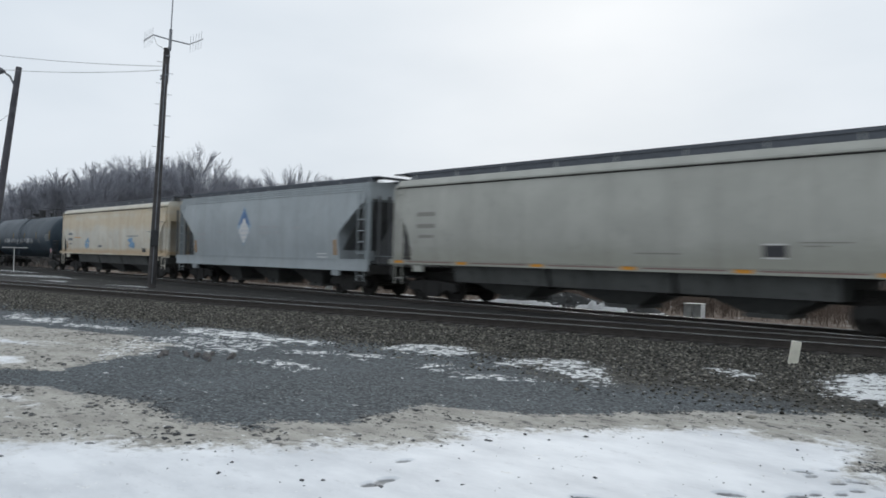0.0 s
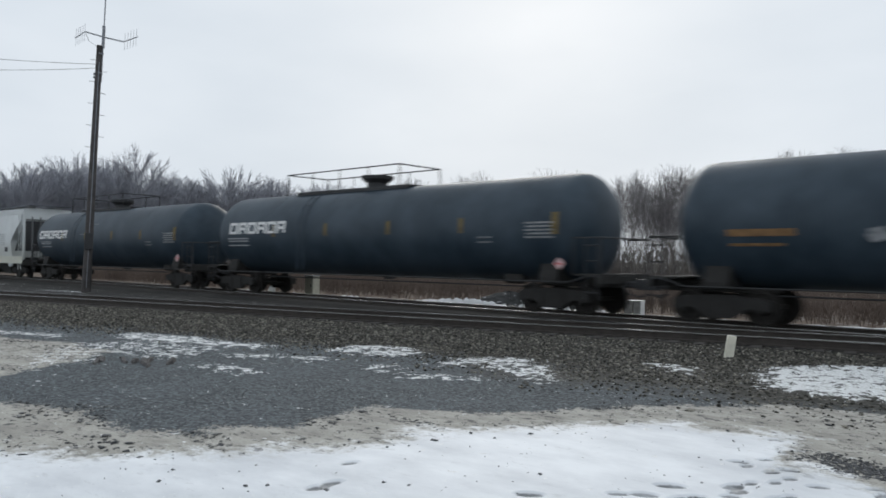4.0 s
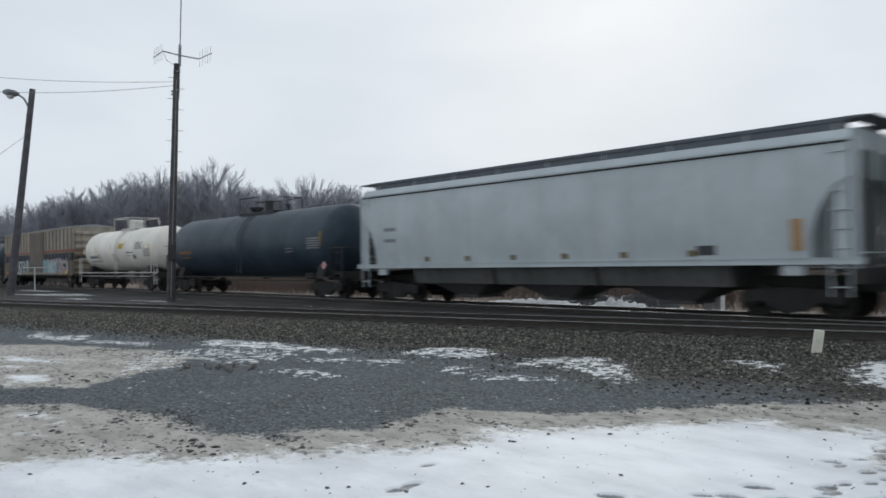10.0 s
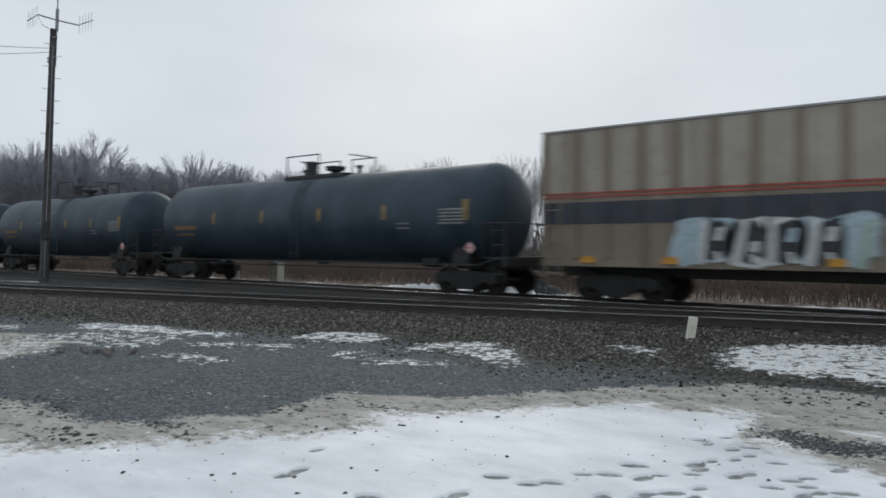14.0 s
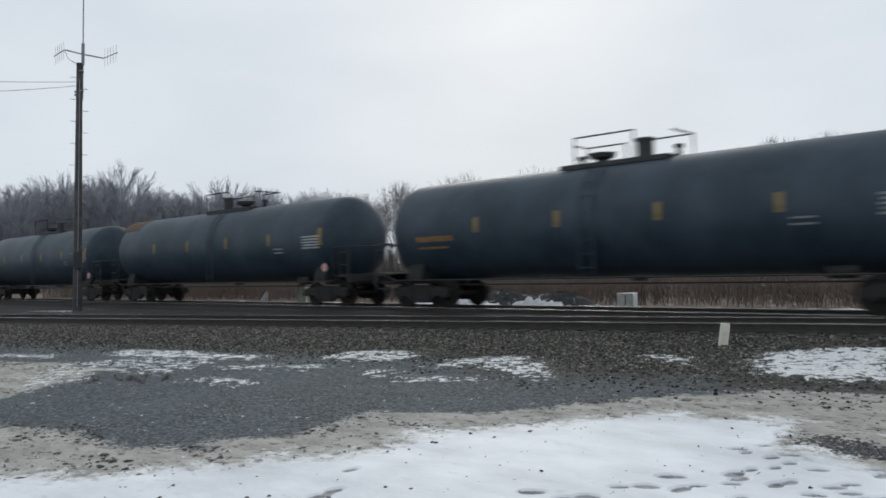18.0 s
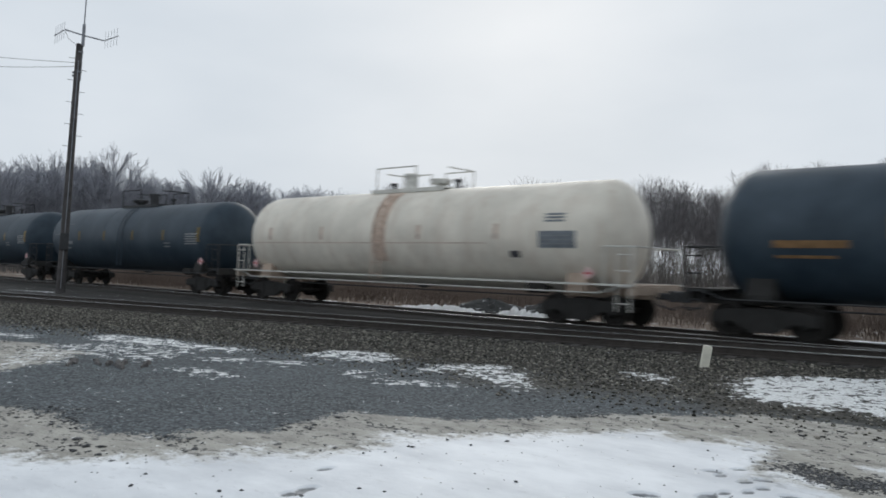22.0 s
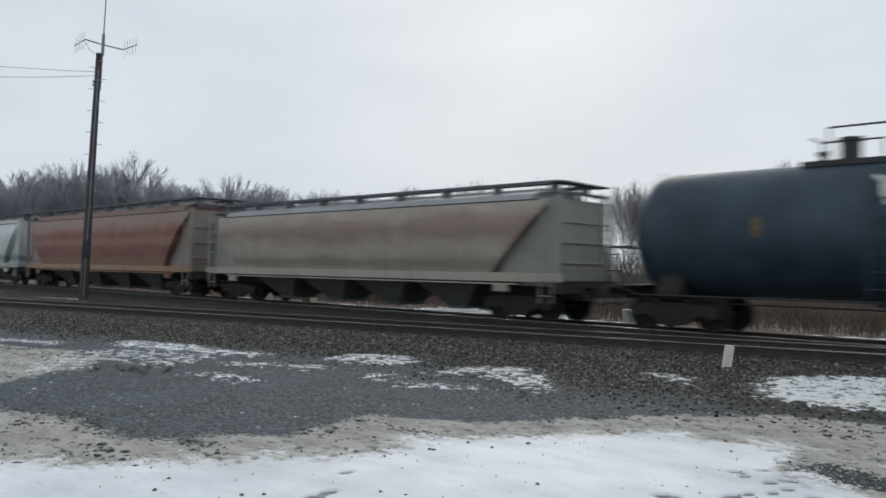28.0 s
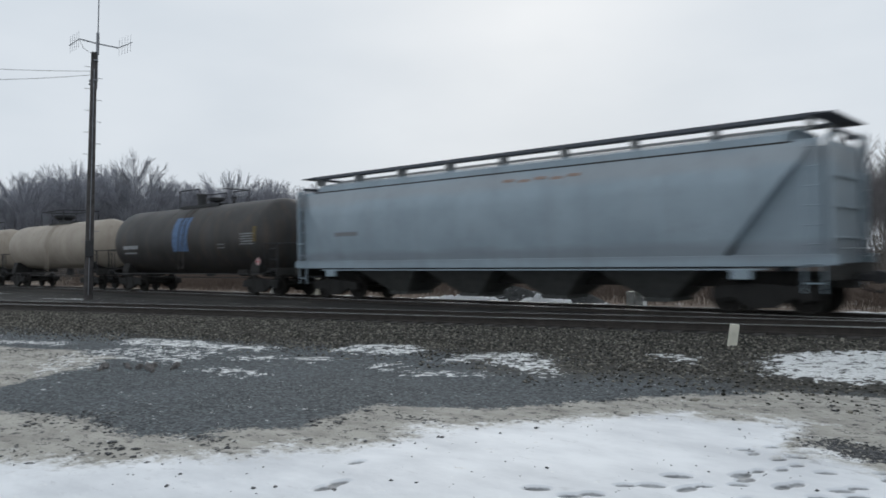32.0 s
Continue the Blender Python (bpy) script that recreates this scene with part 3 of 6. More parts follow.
    # painted marks, wrapped close on the flank
    for q in (-1,):
        for x in ticks:
            curved_mark(car, x * th / 8.0, 2.28, 2.72, 0.16, tick_mat, "reflector", r, zc)
        if stencil is not None:
            curved_mark(car, -th + 2.3, 2.08, 2.24, 1.5, stencil, "reporting_mark", r, zc)
            curved_mark(car, -th + 2.2, 1.86, 1.92, 1.2, stencil, "capacity_line", r, zc)
        if panel is not None:
            for k in range(5):
                curved_mark(car, th - 1.35, 2.10 + k * 0.10, 2.15 + k * 0.10, 0.95 - 0.1 * (k % 2), panel, "data_line", r, zc)
            curved_mark(car, th - 3.3, 1.98, 2.02, 0.5, panel, "data_line", r, zc)
            curved_mark(car, th - 3.3, 2.12, 2.16, 0.5, panel, "data_line", r, zc)
            curved_mark(car, th - 0.82, 2.2, 2.8, 0.20, tick_mat, "reflector", r, zc)
    if placard:
        for s in placard:
            h = part("placard", lambda: Mesh().plate([(-0.17, 0), (0, -0.17), (0.17, 0), (0, 0.17)], -0.01, 0.01), PLACARD, car, "pale red hazard placard", (s * (half - 1.3), -1.42, 1.40), key="placard")
            part("placard_bar", lambda: Mesh().box((0, -0.014, 0), (0.2, 0.006, 0.05)), PLACRED, h, key="placbar")
    return car, half


def ladder_pieces(r, zc, q):
    """A ladder that follows the round flank from sill to platform."""
    m = Mesh()
    pts = [(q * (r + 0.08), 1.0)] + [(q * (r + 0.08) * math.cos(a), zc + (r + 0.08) * math.sin(a)) for a in [math.pi / 2 * k / 6 for k in range(5)]]
    for s in (-0.2, 0.2):
        m.pipe([(s, y, z) for y, z in pts], 0.02, 5)
    for (y0, z0), (y1, z1) in zip(pts, pts[1:]):
        k = max(1, int(math.hypot(y1 - y0, z1 - z0) / 0.32))
        for i in range(k):
            u = (i + 0.5) / k
            m.rod((-0.2, y0 + u * (y1 - y0), z0 + u * (z1 - z0)), (0.2, y0 + u * (y1 - y0), z0 + u * (z1 - z0)), 0.014, 4)
    return m.v, m.f


def curved_mark(car, x, z0, z1, w, mat, name, r, zc, side=-1):
    """A thin painted patch that follows the shell's curve."""
    a0, a1 = math.asin(max(-1, min(1, (z0 - zc) / r))), math.asin(max(-1, min(1, (z1 - zc) / r)))
    k = max(4, int(abs(a1 - a0) / 0.1))
    out = [(side * (r + 0.010) * math.cos(a0 + (a1 - a0) * i / k), zc + (r + 0.010) * math.sin(a0 + (a1 - a0) * i / k)) for i in range(k + 1)]
    inn = [(side * (r - 0.01) * math.cos(a0 + (a1 - a0) * i / k), zc + (r - 0.01) * math.sin(a0 + (a1 - a0) * i / k)) for i in range(k, -1, -1)]
    ring = out + inn
    part(name, lambda: Mesh().loft([[(-w / 2, y, z) for y, z in ring], [(w / 2, y, z) for y, z in ring]]), mat, car, at=(x, 0, 0), key=("cm", round(z0, 3), round(z1, 3), w, r, zc))


# ---- boxcar ----


def boxcar(label, x0, pitch):
    half = pitch / 2 - 0.62
    car = thing("boxcar", label, "freight car")
    CARS.append((car, x0))
    up = paint("boxcar_upper_cream", (0.325, 0.295, 0.245), (0.13, 0.10, 0.08), 0.75, 0.75, 0.8)
    low = paint("boxcar_lower_tan", (0.21, 0.175, 0.135), (0.09, 0.07, 0.055), 0.8, 0.8, 0.8)
    navy = paint("boxcar_navy_band", (0.04, 0.045, 0.06), (0.10, 0.085, 0.07), 0.5, 0.7)
    red = paint("boxcar_red_stripe", (0.32, 0.07, 0.05), (0.10, 0.085, 0.07), 0.4, 0.7)
    rust = paint("boxcar_post_rust", (0.205, 0.17, 0.13), (0.10, 0.075, 0.055), 0.7, 0.8, 0.8)
    z0, z1 = 1.05, 4.42
    part("body", Mesh().box((0, 0, (z0 + z1) / 2), (2 * half, 2.94, z1 - z0)), low, car)
    part("upper_side", Mesh().box((0, 0, 3.62), (2 * half + 0.01, 2.97, 1.58)), up, car, "cream upper side sheets")
    part("navy_band", Mesh().box((0, 0, 2.30), (2 * half + 0.012, 2.975, 0.56)), navy, car, "dark navy stripe")
    part("red_stripe", Mesh().box((0, 0, 2.81), (2 * half + 0.014, 2.985, 0.045)).box((0, 0, 2.72), (2 * half + 0.014, 2.985, 0.045)), red, car)
    part("roof", Mesh().loft([[(-half - 0.05, y, z) for y, z in ((-1.53, z1), (-1.53, z1 + 0.05), (0, z1 + 0.22), (1.53, z1 + 0.05), (1.53, z1))],
                              [(half + 0.05, y, z) for y, z in ((-1.53, z1), (-1.53, z1 + 0.05), (0, z1 + 0.22), (1.53, z1 + 0.05), (1.53, z1))]]), GREYROOF, car)
    part("center_sill", Mesh().box((0, 0, 0.85), (2 * half, 0.7, 0.4)), GRIME, car)
    dx = 0.72
    n = 21
    for i in range(n + 1):
        x = -half + 0.06 + i * (2 * half - 0.12) / n
        if abs(x - dx) < 2.0:
            continue
        for q in (-1, 1):
            part("side_post", lambda: Mesh().loft([[(-0.10, 0, z), (-0.05, 0.07, z), (0.05, 0.07, z), (0.10, 0, z)] for z in (2.85, 4.38)]), rust, car, at=pose(x, q * 1.485, 0, 0, 0, 180 if q < 0 else 0), key="post_u")
            part("side_post", lambda: Mesh().loft([[(-0.10, 0, z), (-0.05, 0.07, z), (0.05, 0.07, z), (0.10, 0, z)] for z in (1.15, 2.02)]), rust, car, at=pose(x, q * 1.485, 0, 0, 0, 180 if q < 0 else 0), key="post_l")
            part("side_post", lambda: Mesh().loft([[(-0.10, 0, z), (-0.05, 0.07, z), (0.05, 0.07, z), (0.10, 0, z)] for z in (2.02, 2.58)]), navy, car, at=pose(x, q * 1.485, 0, 0, 0, 180 if q < 0 else 0), key="post_n")
    for q in (-1, 1):
        door = part("sliding_door", Mesh().box((dx, q * 1.53, 2.72), (3.75, 0.08, 3.15)), paint("boxcar_door", (0.155, 0.13, 0.105), (0.09, 0.07, 0.055), 0.8, 0.8, 0.7), car, "weathered brown sliding door")
        for z in (1.5, 2.1, 2.7, 3.3, 3.9):
            part("door_rib", lambda: Mesh().box((0, 0, 0), (3.65, 0.05, 0.09), 0.015), paint("boxcar_door", (0, 0, 0)), door, at=(dx, q * 1.585, z), key="door_rib")
        part("door_track", Mesh().box((dx + 1.3, q * 1.56, 1.10), (6.6, 0.09, 0.09)).box((dx + 1.3, q * 1.56, 4.36), (6.6, 0.08, 0.07)), up, car)
        part("side_sill", Mesh().box((0, q * 1.47, 1.02), (2 * half, 0.10, 0.16)), low, car)
    for s in (-1, 1):
        for k in range(6):
            z = 1.45 + k * 0.50
            part("end_corrugation", lambda: Mesh().loft([[(0, y, z_) for z_ in (-0.17,)] + [(0.10, y, -0.06), (0.10, y, 0.06), (0, y, 0.17)] for y in (-1.36, 1.36)]), up if k > 2 else low, car,
                 at=pose(s * half, 0, z, 0, 0, 0 if s > 0 else 180), key="corr")
        part("side_ladder", ladder_mesh(0.55, 2.6, 0.42), low, car, at=(s * (half - 0.35), -1.58, 0))
        part("end_ladder", ladder_mesh(0.75, 4.2, 0.42, along="y"), low, car, at=(s * (half + 0.14), -1.1, 0))
        truck(car, s * (half - 1.9))
    couplers(car, pitch / 2)
    # painted scrawl: overlapping bent letter shapes with no words
    rnd = random.Random(5)
    cols = [plain("spray_white", (0.50, 0.52, 0.51), 0.7), plain("spray_cyan", (0.16, 0.31, 0.38), 0.7), plain("spray_black", (0.035, 0.035, 0.04), 0.7),
            plain("spray_pink", (0.34, 0.29, 0.28), 0.7), plain("spray_mint", (0.30, 0.38, 0.33), 0.7), plain("spray_orange", (0.50, 0.25, 0.04), 0.7),
            plain("spray_pale_blue", (0.33, 0.42, 0.46), 0.7), plain("spray_lavender", (0.30, 0.29, 0.31), 0.7), plain("spray_dull_grey", (0.20, 0.20, 0.21), 0.7)]

    def blob(x, z, w, h, mat, lean, yy, name="graffiti_stroke"):
        pts = []
        for i in range(14):
            a = 2 * math.pi * i / 14
            rr = 0.82 + 0.26 * rnd.random()
            px, pz = math.copysign(abs(math.cos(a)) ** 0.7, math.cos(a)) * rr * w / 2, math.copysign(abs(math.sin(a)) ** 0.7, math.sin(a)) * rr * h / 2
            pts.append((px + lean * pz, pz))
        part(name, Mesh().plate(pts, -0.004, 0.004), mat, car, at=(x, -yy, z))

    def bar(x, z, w, h, mat, lean, yy):
        """A slanted spray bar, a little wider at its foot."""
        foot = w * rnd.uniform(1.0, 1.4)
        part("graffiti_stroke", Mesh().plate([(-foot / 2, -h / 2), (foot / 2, -h / 2), (w / 2 + lean * h, h / 2), (-w / 2 + lean * h, h / 2)], -0.004, 0.004), mat, car, at=(x, -yy, z))

    def hook(x, z, r, t, a0, a1, mat, yy):
        """A bent thick stroke, part of a ring."""
        k = 12
        ang = [radians(a0 + (a1 - a0) * i / k) for i in range(k + 1)]
        pts = [(r * math.cos(a), 1.25 * r * math.sin(a)) for a in ang] + [((r - t) * math.cos(a), 1.25 * (r - t) * math.sin(a)) for a in reversed(ang)]
        part("graffiti_stroke", Mesh().plate(pts, -0.004, 0.004), mat, car, at=(x, -yy, z))

    # first piece: dark letters with white edges on a pale blue cloud
    for k in range(6):
        blob(-5.45 + 0.66 * k, 1.55 + 0.06 * (k % 2), 1.15, 1.12, cols[(6, 6, 0, 0, 6, 6)[k]], 0.1, 1.556, "graffiti_cloud")
    for k in range(4):
        x = -4.95 + 0.78 * k
        blob(x, 1.55, 0.66, 0.98, cols[2], 0.08, 1.562)
        bar(x - 0.32, 1.55, 0.16, 1.02, cols[0], (0.10, 0.22, 0.02, 0.12)[k], 1.567)
        bar(x + 0.06, (1.74, 1.42, 1.70, 1.72)[k], 0.17, 0.30, cols[(0, 0, 6, 0)[k]], 0.25, 1.567)
        bar(x + 0.12, 1.22, 0.12, 0.24, cols[0], -0.3, 1.567)
    bar(-1.95, 1.5, 0.20, 1.0, cols[4], 0.15, 1.567)
    bar(-5.75, 1.45, 0.30, 0.8, cols[6], 0.3, 1.567)
    # second piece: blue hooks first, then pale overlapping bubbles over the stripe's edge
    for k in range(7):
        blob(2.75 + 0.92 * k, 1.52, 1.2, 1.05, cols[(4, 6, 0, 6, 7, 3, 7)[k]], 0.05, 1.556, "graffiti_cloud")
    for k in range(8):
        blob(3.0 + 0.78 * k, 1.98 + rnd.uniform(-0.06, 0.12), 0.62, 0.40, cols[(4, 4, 3, 7, 3, 7, 3, 8)[k]], 0, 1.560, "graffiti_cloud")
    hook(2.75, 1.55, 0.46, 0.17, -95, 95, cols[1], 1.566)
    bar(2.55, 1.55, 0.17, 1.05, cols[1], 0.05, 1.566)
    hook(3.62, 1.75, 0.30, 0.15, -90, 100, cols[1], 1.566)
    bar(3.42, 1.52, 0.16, 1.05, cols[1], 0.08, 1.566)
    bar(3.80, 1.28, 0.16, 0.50, cols[1], -0.35, 1.566)
    for k in range(4):
        x = 4.55 + 0.52 * k
        bar(x, 1.5, 0.13, 0.95, cols[(1, 6, 1, 8)[k]], 0.12, 1.566)
        bar(x + 0.2, 1.82 - 0.3 * (k % 2), 0.34, 0.13, cols[(6, 1, 0, 8)[k]], 0.0, 1.570)
    for k in range(4):
        x = 6.55 + 0.62 * k
        hook(x, 1.5, 0.36, 0.12, 30 + 70 * k, 260 + 60 * k, cols[(8, 3, 8, 0)[k]], 1.566)
        bar(x + 0.1, 1.62, 0.10, 0.5, cols[8], 0.4, 1.570)
    for x in (-8.2, -6.0, -2.4, 3.5, 6.1):
        bar(x, 1.12, 0.34, 0.17, cols[5], 0, 1.580)
    part("route_board", Mesh().box((0, 0, 0), (0.5, 0.012, 0.32)), cols[5], car, "orange board", (8.05, -1.58, 1.2))
    part("route_board", Mesh().box((0, 0, 0), (0.55, 0.012, 0.36)), cols[2], car, "dark board with a white line", (8.05, -1.58, 1.62))
    part("route_board_line", Mesh().box((0, 0, 0), (0.5, 0.006, 0.07)), WHITE, car, at=(8.05, -1.592, 1.5))
    part("vent_plate", Mesh().box((0, 0, 0), (0.6, 0.03, 0.16)), cols[8], car, at=(5.9, -1.575, 4.0))
    for k in range(4):
        hook(dx - 1.2 + k * 0.8, 1.75 + rnd.uniform(-0.1, 0.1), 0.34, 0.10, 40 + 60 * k, 300 + 40 * k, cols[8], 1.615)
    return car, half

# ---- ground: one sheet, with gravel, dirty slush, snow and footprints ----
T2_SLOPE = 0.226
T2_COS = 1 / math.sqrt(1 + T2_SLOPE ** 2)
T2_SIN = T2_SLOPE * T2_COS


def from_spur(X, Y):
    """Distance from the spur's near rail, towards the lot."""
    return (12.68 + T2_SLOPE * (X + 19.2) - Y) * T2_COS


def lattice(X, Y, seed, octaves=4, gain=0.5):
    """Smooth value noise, 0 to 1."""
    total, amp, norm = 0.0, 1.0, 0.0
    rng = np.random.RandomState(seed)
    tab = rng.rand(256, 256)
    for _ in range(octaves):
        xi, yi = np.floor(X).astype(int), np.floor(Y).astype(int)
        fx, fy = X - xi, Y - yi
        fx, fy = fx * fx * (3 - 2 * fx), fy * fy * (3 - 2 * fy)
        g = lambda a, b: tab[(xi + a) % 256, (yi + b) % 256]
        total = total + amp * ((g(0, 0) * (1 - fx) + g(1, 0) * fx) * (1 - fy) + (g(0, 1) * (1 - fx) + g(1, 1) * fx) * fy)
        norm += amp
        amp *= gain
        X, Y = X * 2.03 + 17.3, Y * 2.03 + 5.1
    return total / norm


def signed_polygon(X, Y, poly):
    """Distance to a polygon's edge, below zero inside."""
    best = np.full(X.shape, 1e9)
    inside = np.zeros(X.shape, bool)
    for (ax, ay), (bx, by) in zip(poly, poly[1:] + poly[:1]):
        ex, ey = bx - ax, by - ay
        u = np.clip(((X - ax) * ex + (Y - ay) * ey) / (ex * ex + ey * ey), 0, 1)
        best = np.minimum(best, np.hypot(X - ax - u * ex, Y - ay - u * ey))
        if ay != by:
            inside ^= ((ay > Y) != (by > Y)) & (X < (bx - ax) * (Y - ay) / (by - ay) + ax)
    return np.where(inside, -best, best)


GRAVEL_EDGE = [(-13.47, 6.24), (-13.3, 5.85), (-12.5, 5.1), (-12.25, 4.65), (-12.1, 4.25), (-11.8, 3.9), (-11.6, 3.5), (-12.3, 2.8), (-15.0, 1.7), (-14.8, 0.9), (-11.4, 2.3), (-10.6, 2.75), (-10.3, 3.2), (-9.6, 3.3), (-9.1, 3.55), (-8.55, 3.9),
               (-8.35, 3.7), (-7.95, 3.5), (-7.4, 3.45), (-7.05, 3.7), (-6.75, 3.9), (-6.9, 4.2), (-6.75, 4.4), (-6.35, 4.75), (-6.5, 5.15), (-6.55, 6.1), (-5.85, 6.35), (-5.45, 6.5), (-4.95, 7.2), (-4.5, 8.2), (-4.1, 8.6), (-3.7, 9.1), (-3.2, 9.65), (-1.6, 10.05),
               (9.0, 13.0), (9.0, 19.0), (-12.0, 13.0), (-30.0, 9.5), (-60.0, 3.0), (-60.0, -3.0), (-30.0, 1.9), (-19.6, 4.5), (-18.5, 5.25), (-16.5, 5.8), (-15.2, 6.3), (-14.4, 6.1)]
# clean snow of the lot
SNOW_EDGE = [(-60.0, -20.0), (-30.0, -9.0), (-12.0, -1.0), (-7.8, 1.75), (-7.25, 2.5), (-6.6, 3.05), (-6.3, 3.45), (-5.8, 4.0), (-5.45, 4.4), (-5.3, 5.0), (-5.28, 5.7), (-4.85, 6.1), (-4.5, 6.55), (-4.15, 7.2), (-3.5, 7.75), (-2.95, 8.0), (-2.65, 8.05),
             (-2.4, 7.85), (-2.2, 7.3), (-1.85, 6.8), (-1.55, 6.65), (-1.1, 6.7), (1.0, 6.9), (9.0, 8.5), (60.0, 6.0), (60.0, -60.0), (-60.0, -60.0)]
# white streaks left on the driven lot
LOT_STREAKS = [[(-16.8, 3.75), (-15.9, 4.15), (-14.9, 4.7), (-13.9, 5.15), (-14.3, 4.5), (-15.0, 3.35)], [(-13.8, 3.1), (-13.4, 3.45), (-12.55, 3.25), (-12.7, 2.85)],
               [(-10.2, 2.25), (-9.9, 2.55), (-9.25, 2.55), (-8.6, 2.4), (-8.85, 2.0)], [(-24.0, 2.2), (-18.5, 4.0), (-18.0, 3.4), (-23.0, 1.4)],
               [(-1.75, 7.75), (-1.2, 7.9), (-0.6, 7.8), (-0.9, 7.4), (-1.35, 7.55)]]
# ragged old snow on the stones: outline, how solid
SNOW_PATCHES = [([(-16.3, 7.5), (-16.5, 8.0), (-15.6, 8.25), (-14.9, 8.5), (-13.75, 8.45), (-12.4, 8.8), (-12.25, 8.4), (-13.3, 7.9), (-14.3, 7.7), (-15.3, 7.3)], 1.0),
                ([(-15.2, 6.3), (-14.6, 7.35), (-13.1, 7.85), (-12.4, 7.45), (-12.05, 6.6), (-12.25, 6.25), (-12.9, 6.4), (-13.5, 5.9), (-12.7, 5.4), (-12.6, 4.5), (-13.9, 5.1)], 0.52),
                ([(-11.95, 7.3), (-11.6, 7.7), (-11.2, 7.95), (-11.1, 7.7), (-11.4, 7.45)], 0.9), ([(-10.85, 7.95), (-10.6, 8.25), (-10.2, 8.3), (-10.0, 8.1), (-10.4, 8.0)], 0.9),
                ([(-11.15, 9.1), (-11.4, 9.95), (-11.0, 10.3), (-10.3, 10.5), (-9.6, 10.05), (-9.7, 9.35), (-10.5, 9.15)], 0.95), ([(-8.95, 8.05), (-9.05, 8.5), (-8.7, 8.4), (-8.55, 8.05)], 0.75),
                ([(-8.45, 9.25), (-8.65, 10.0), (-8.5, 10.45), (-7.9, 10.85), (-7.0, 10.15), (-6.45, 9.6), (-6.15, 8.95), (-6.6, 9.1), (-7.5, 9.45), (-7.95, 9.75)], 0.92),
                ([(-6.0, 11.9), (-5.7, 11.95), (-5.25, 11.85), (-5.2, 11.3), (-5.5, 11.4)], 0.9), ([(-21.1, 5.2), (-22.6, 5.95), (-20.8, 5.65), (-20.4, 6.3), (-19.2, 6.0), (-19.1, 5.55), (-20.3, 5.3)], 0.9),
                ([(-18.8, 6.0), (-17.1, 6.7), (-16.7, 6.45), (-18.3, 5.8)], 0.7), ([(-10.95, 6.2), (-10.8, 6.65), (-9.75, 6.6), (-9.75, 6.4), (-10.5, 6.3)], 0.62), ([(-8.2, 8.0), (-7.4, 8.6), (-7.0, 8.5), (-7.8, 7.9)], 0.45),
                ([(-4.35, 11.9), (-4.45, 12.8), (-4.0, 13.55), (-3.0, 14.4), (-0.5, 15.2), (0.6, 13.0), (-0.6, 11.6), (-1.8, 11.15), (-1.95, 10.6), (-2.5, 10.85), (-3.1, 10.55), (-3.85, 10.9)], 1.5),
                ([(-34.4, 13.3), (-31.5, 13.55), (-29.0, 13.6), (-29.0, 13.2), (-32.0, 13.0)], 1.0), ([(-39.0, 14.2), (-36.5, 15.0), (-35.0, 14.7), (-37.5, 14.2)], 1.0), ([(-57.0, 13.2), (-52.0, 16.0), (-47.0, 15.2), (-52.0, 13.4)], 0.9),
                ([(-68.0, 16.0), (-60.0, 18.8), (-56.0, 17.6), (-62.0, 15.4)], 0.9), ([(-46.0, 13.0), (-43.5, 13.6), (-42.0, 13.2), (-44.0, 12.8)], 0.9)]
FOOTPRINTS = []
_r = random.Random(11)
SOLES = [(-3.28, 4.55), (-3.0, 4.56), (-2.9, 4.69), (-2.83, 5.02), (-2.68, 5.14), (-2.64, 5.48), (-2.27, 4.91), (-2.38, 5.36), (-2.38, 7.18), (-2.14, 6.59), (-1.6, 5.85), (-1.53, 5.99), (-2.15, 5.03), (-2.03, 4.88), (-3.68, 3.63), (-1.48, 5.77),
         (-1.32, 6.57), (-2.54, 6.56), (-1.53, 5.26), (-1.39, 5.2), (-0.98, 5.51), (-2.08, 4.62), (-1.66, 5.59), (-0.8, 6.05), (-0.62, 5.7)]
SOLES_AWAY = [(-4.84, 4.19), (-4.48, 3.58), (-4.50, 3.72), (-3.25, 3.91), (-3.24, 4.06), (-2.45, 5.22), (-2.1, 6.14), (-2.05, 6.32), (-1.89, 5.81), (-1.95, 5.68), (-1.63, 5.12), (-1.5, 5.09), (-2.59, 4.27), (-2.29, 5.8), (-2.23, 5.98)]
SOLES_MIXED = [(-2.2, 5.53), (-2.21, 5.7), (-2.04, 5.24), (-2.0, 5.04), (-2.22, 6.41), (-2.4, 6.79), (-2.61, 7.64), (-1.82, 6.26), (-1.38, 5.68), (-1.44, 5.53), (-1.38, 5.49), (-1.24, 5.79), (-1.24, 5.62), (-1.4, 6.36), (-1.49, 6.51),
               (-2.26, 4.77), (-2.2, 4.67), (-2.47, 4.64), (-2.44, 6.47), (-1.05, 6.2), (-0.9, 6.4), (-0.75, 6.75), (-1.1, 5.35), (-0.55, 6.3), (-1.9, 4.45)]
for group, heading, play in ((SOLES, 36, 12), (SOLES_AWAY, 84, 10), (SOLES_MIXED, 66, 40)):
    FOOTPRINTS += [(x, y, heading + _r.uniform(-play, play), _r.uniform(0.75, 1.0), _r.uniform(0.72, 1.12)) for x, y in group]


def graded(stops):
    """Grid lines, from pairs of (end, step)."""
    out = [stops[0][0]]
    for (a, _), (b, step) in zip(stops, stops[1:]):
        k = max(1, int(round((b - a) / step)))
        out.extend(a + (b - a) * (i + 1) / k for i in range(k))
    return np.array(out)


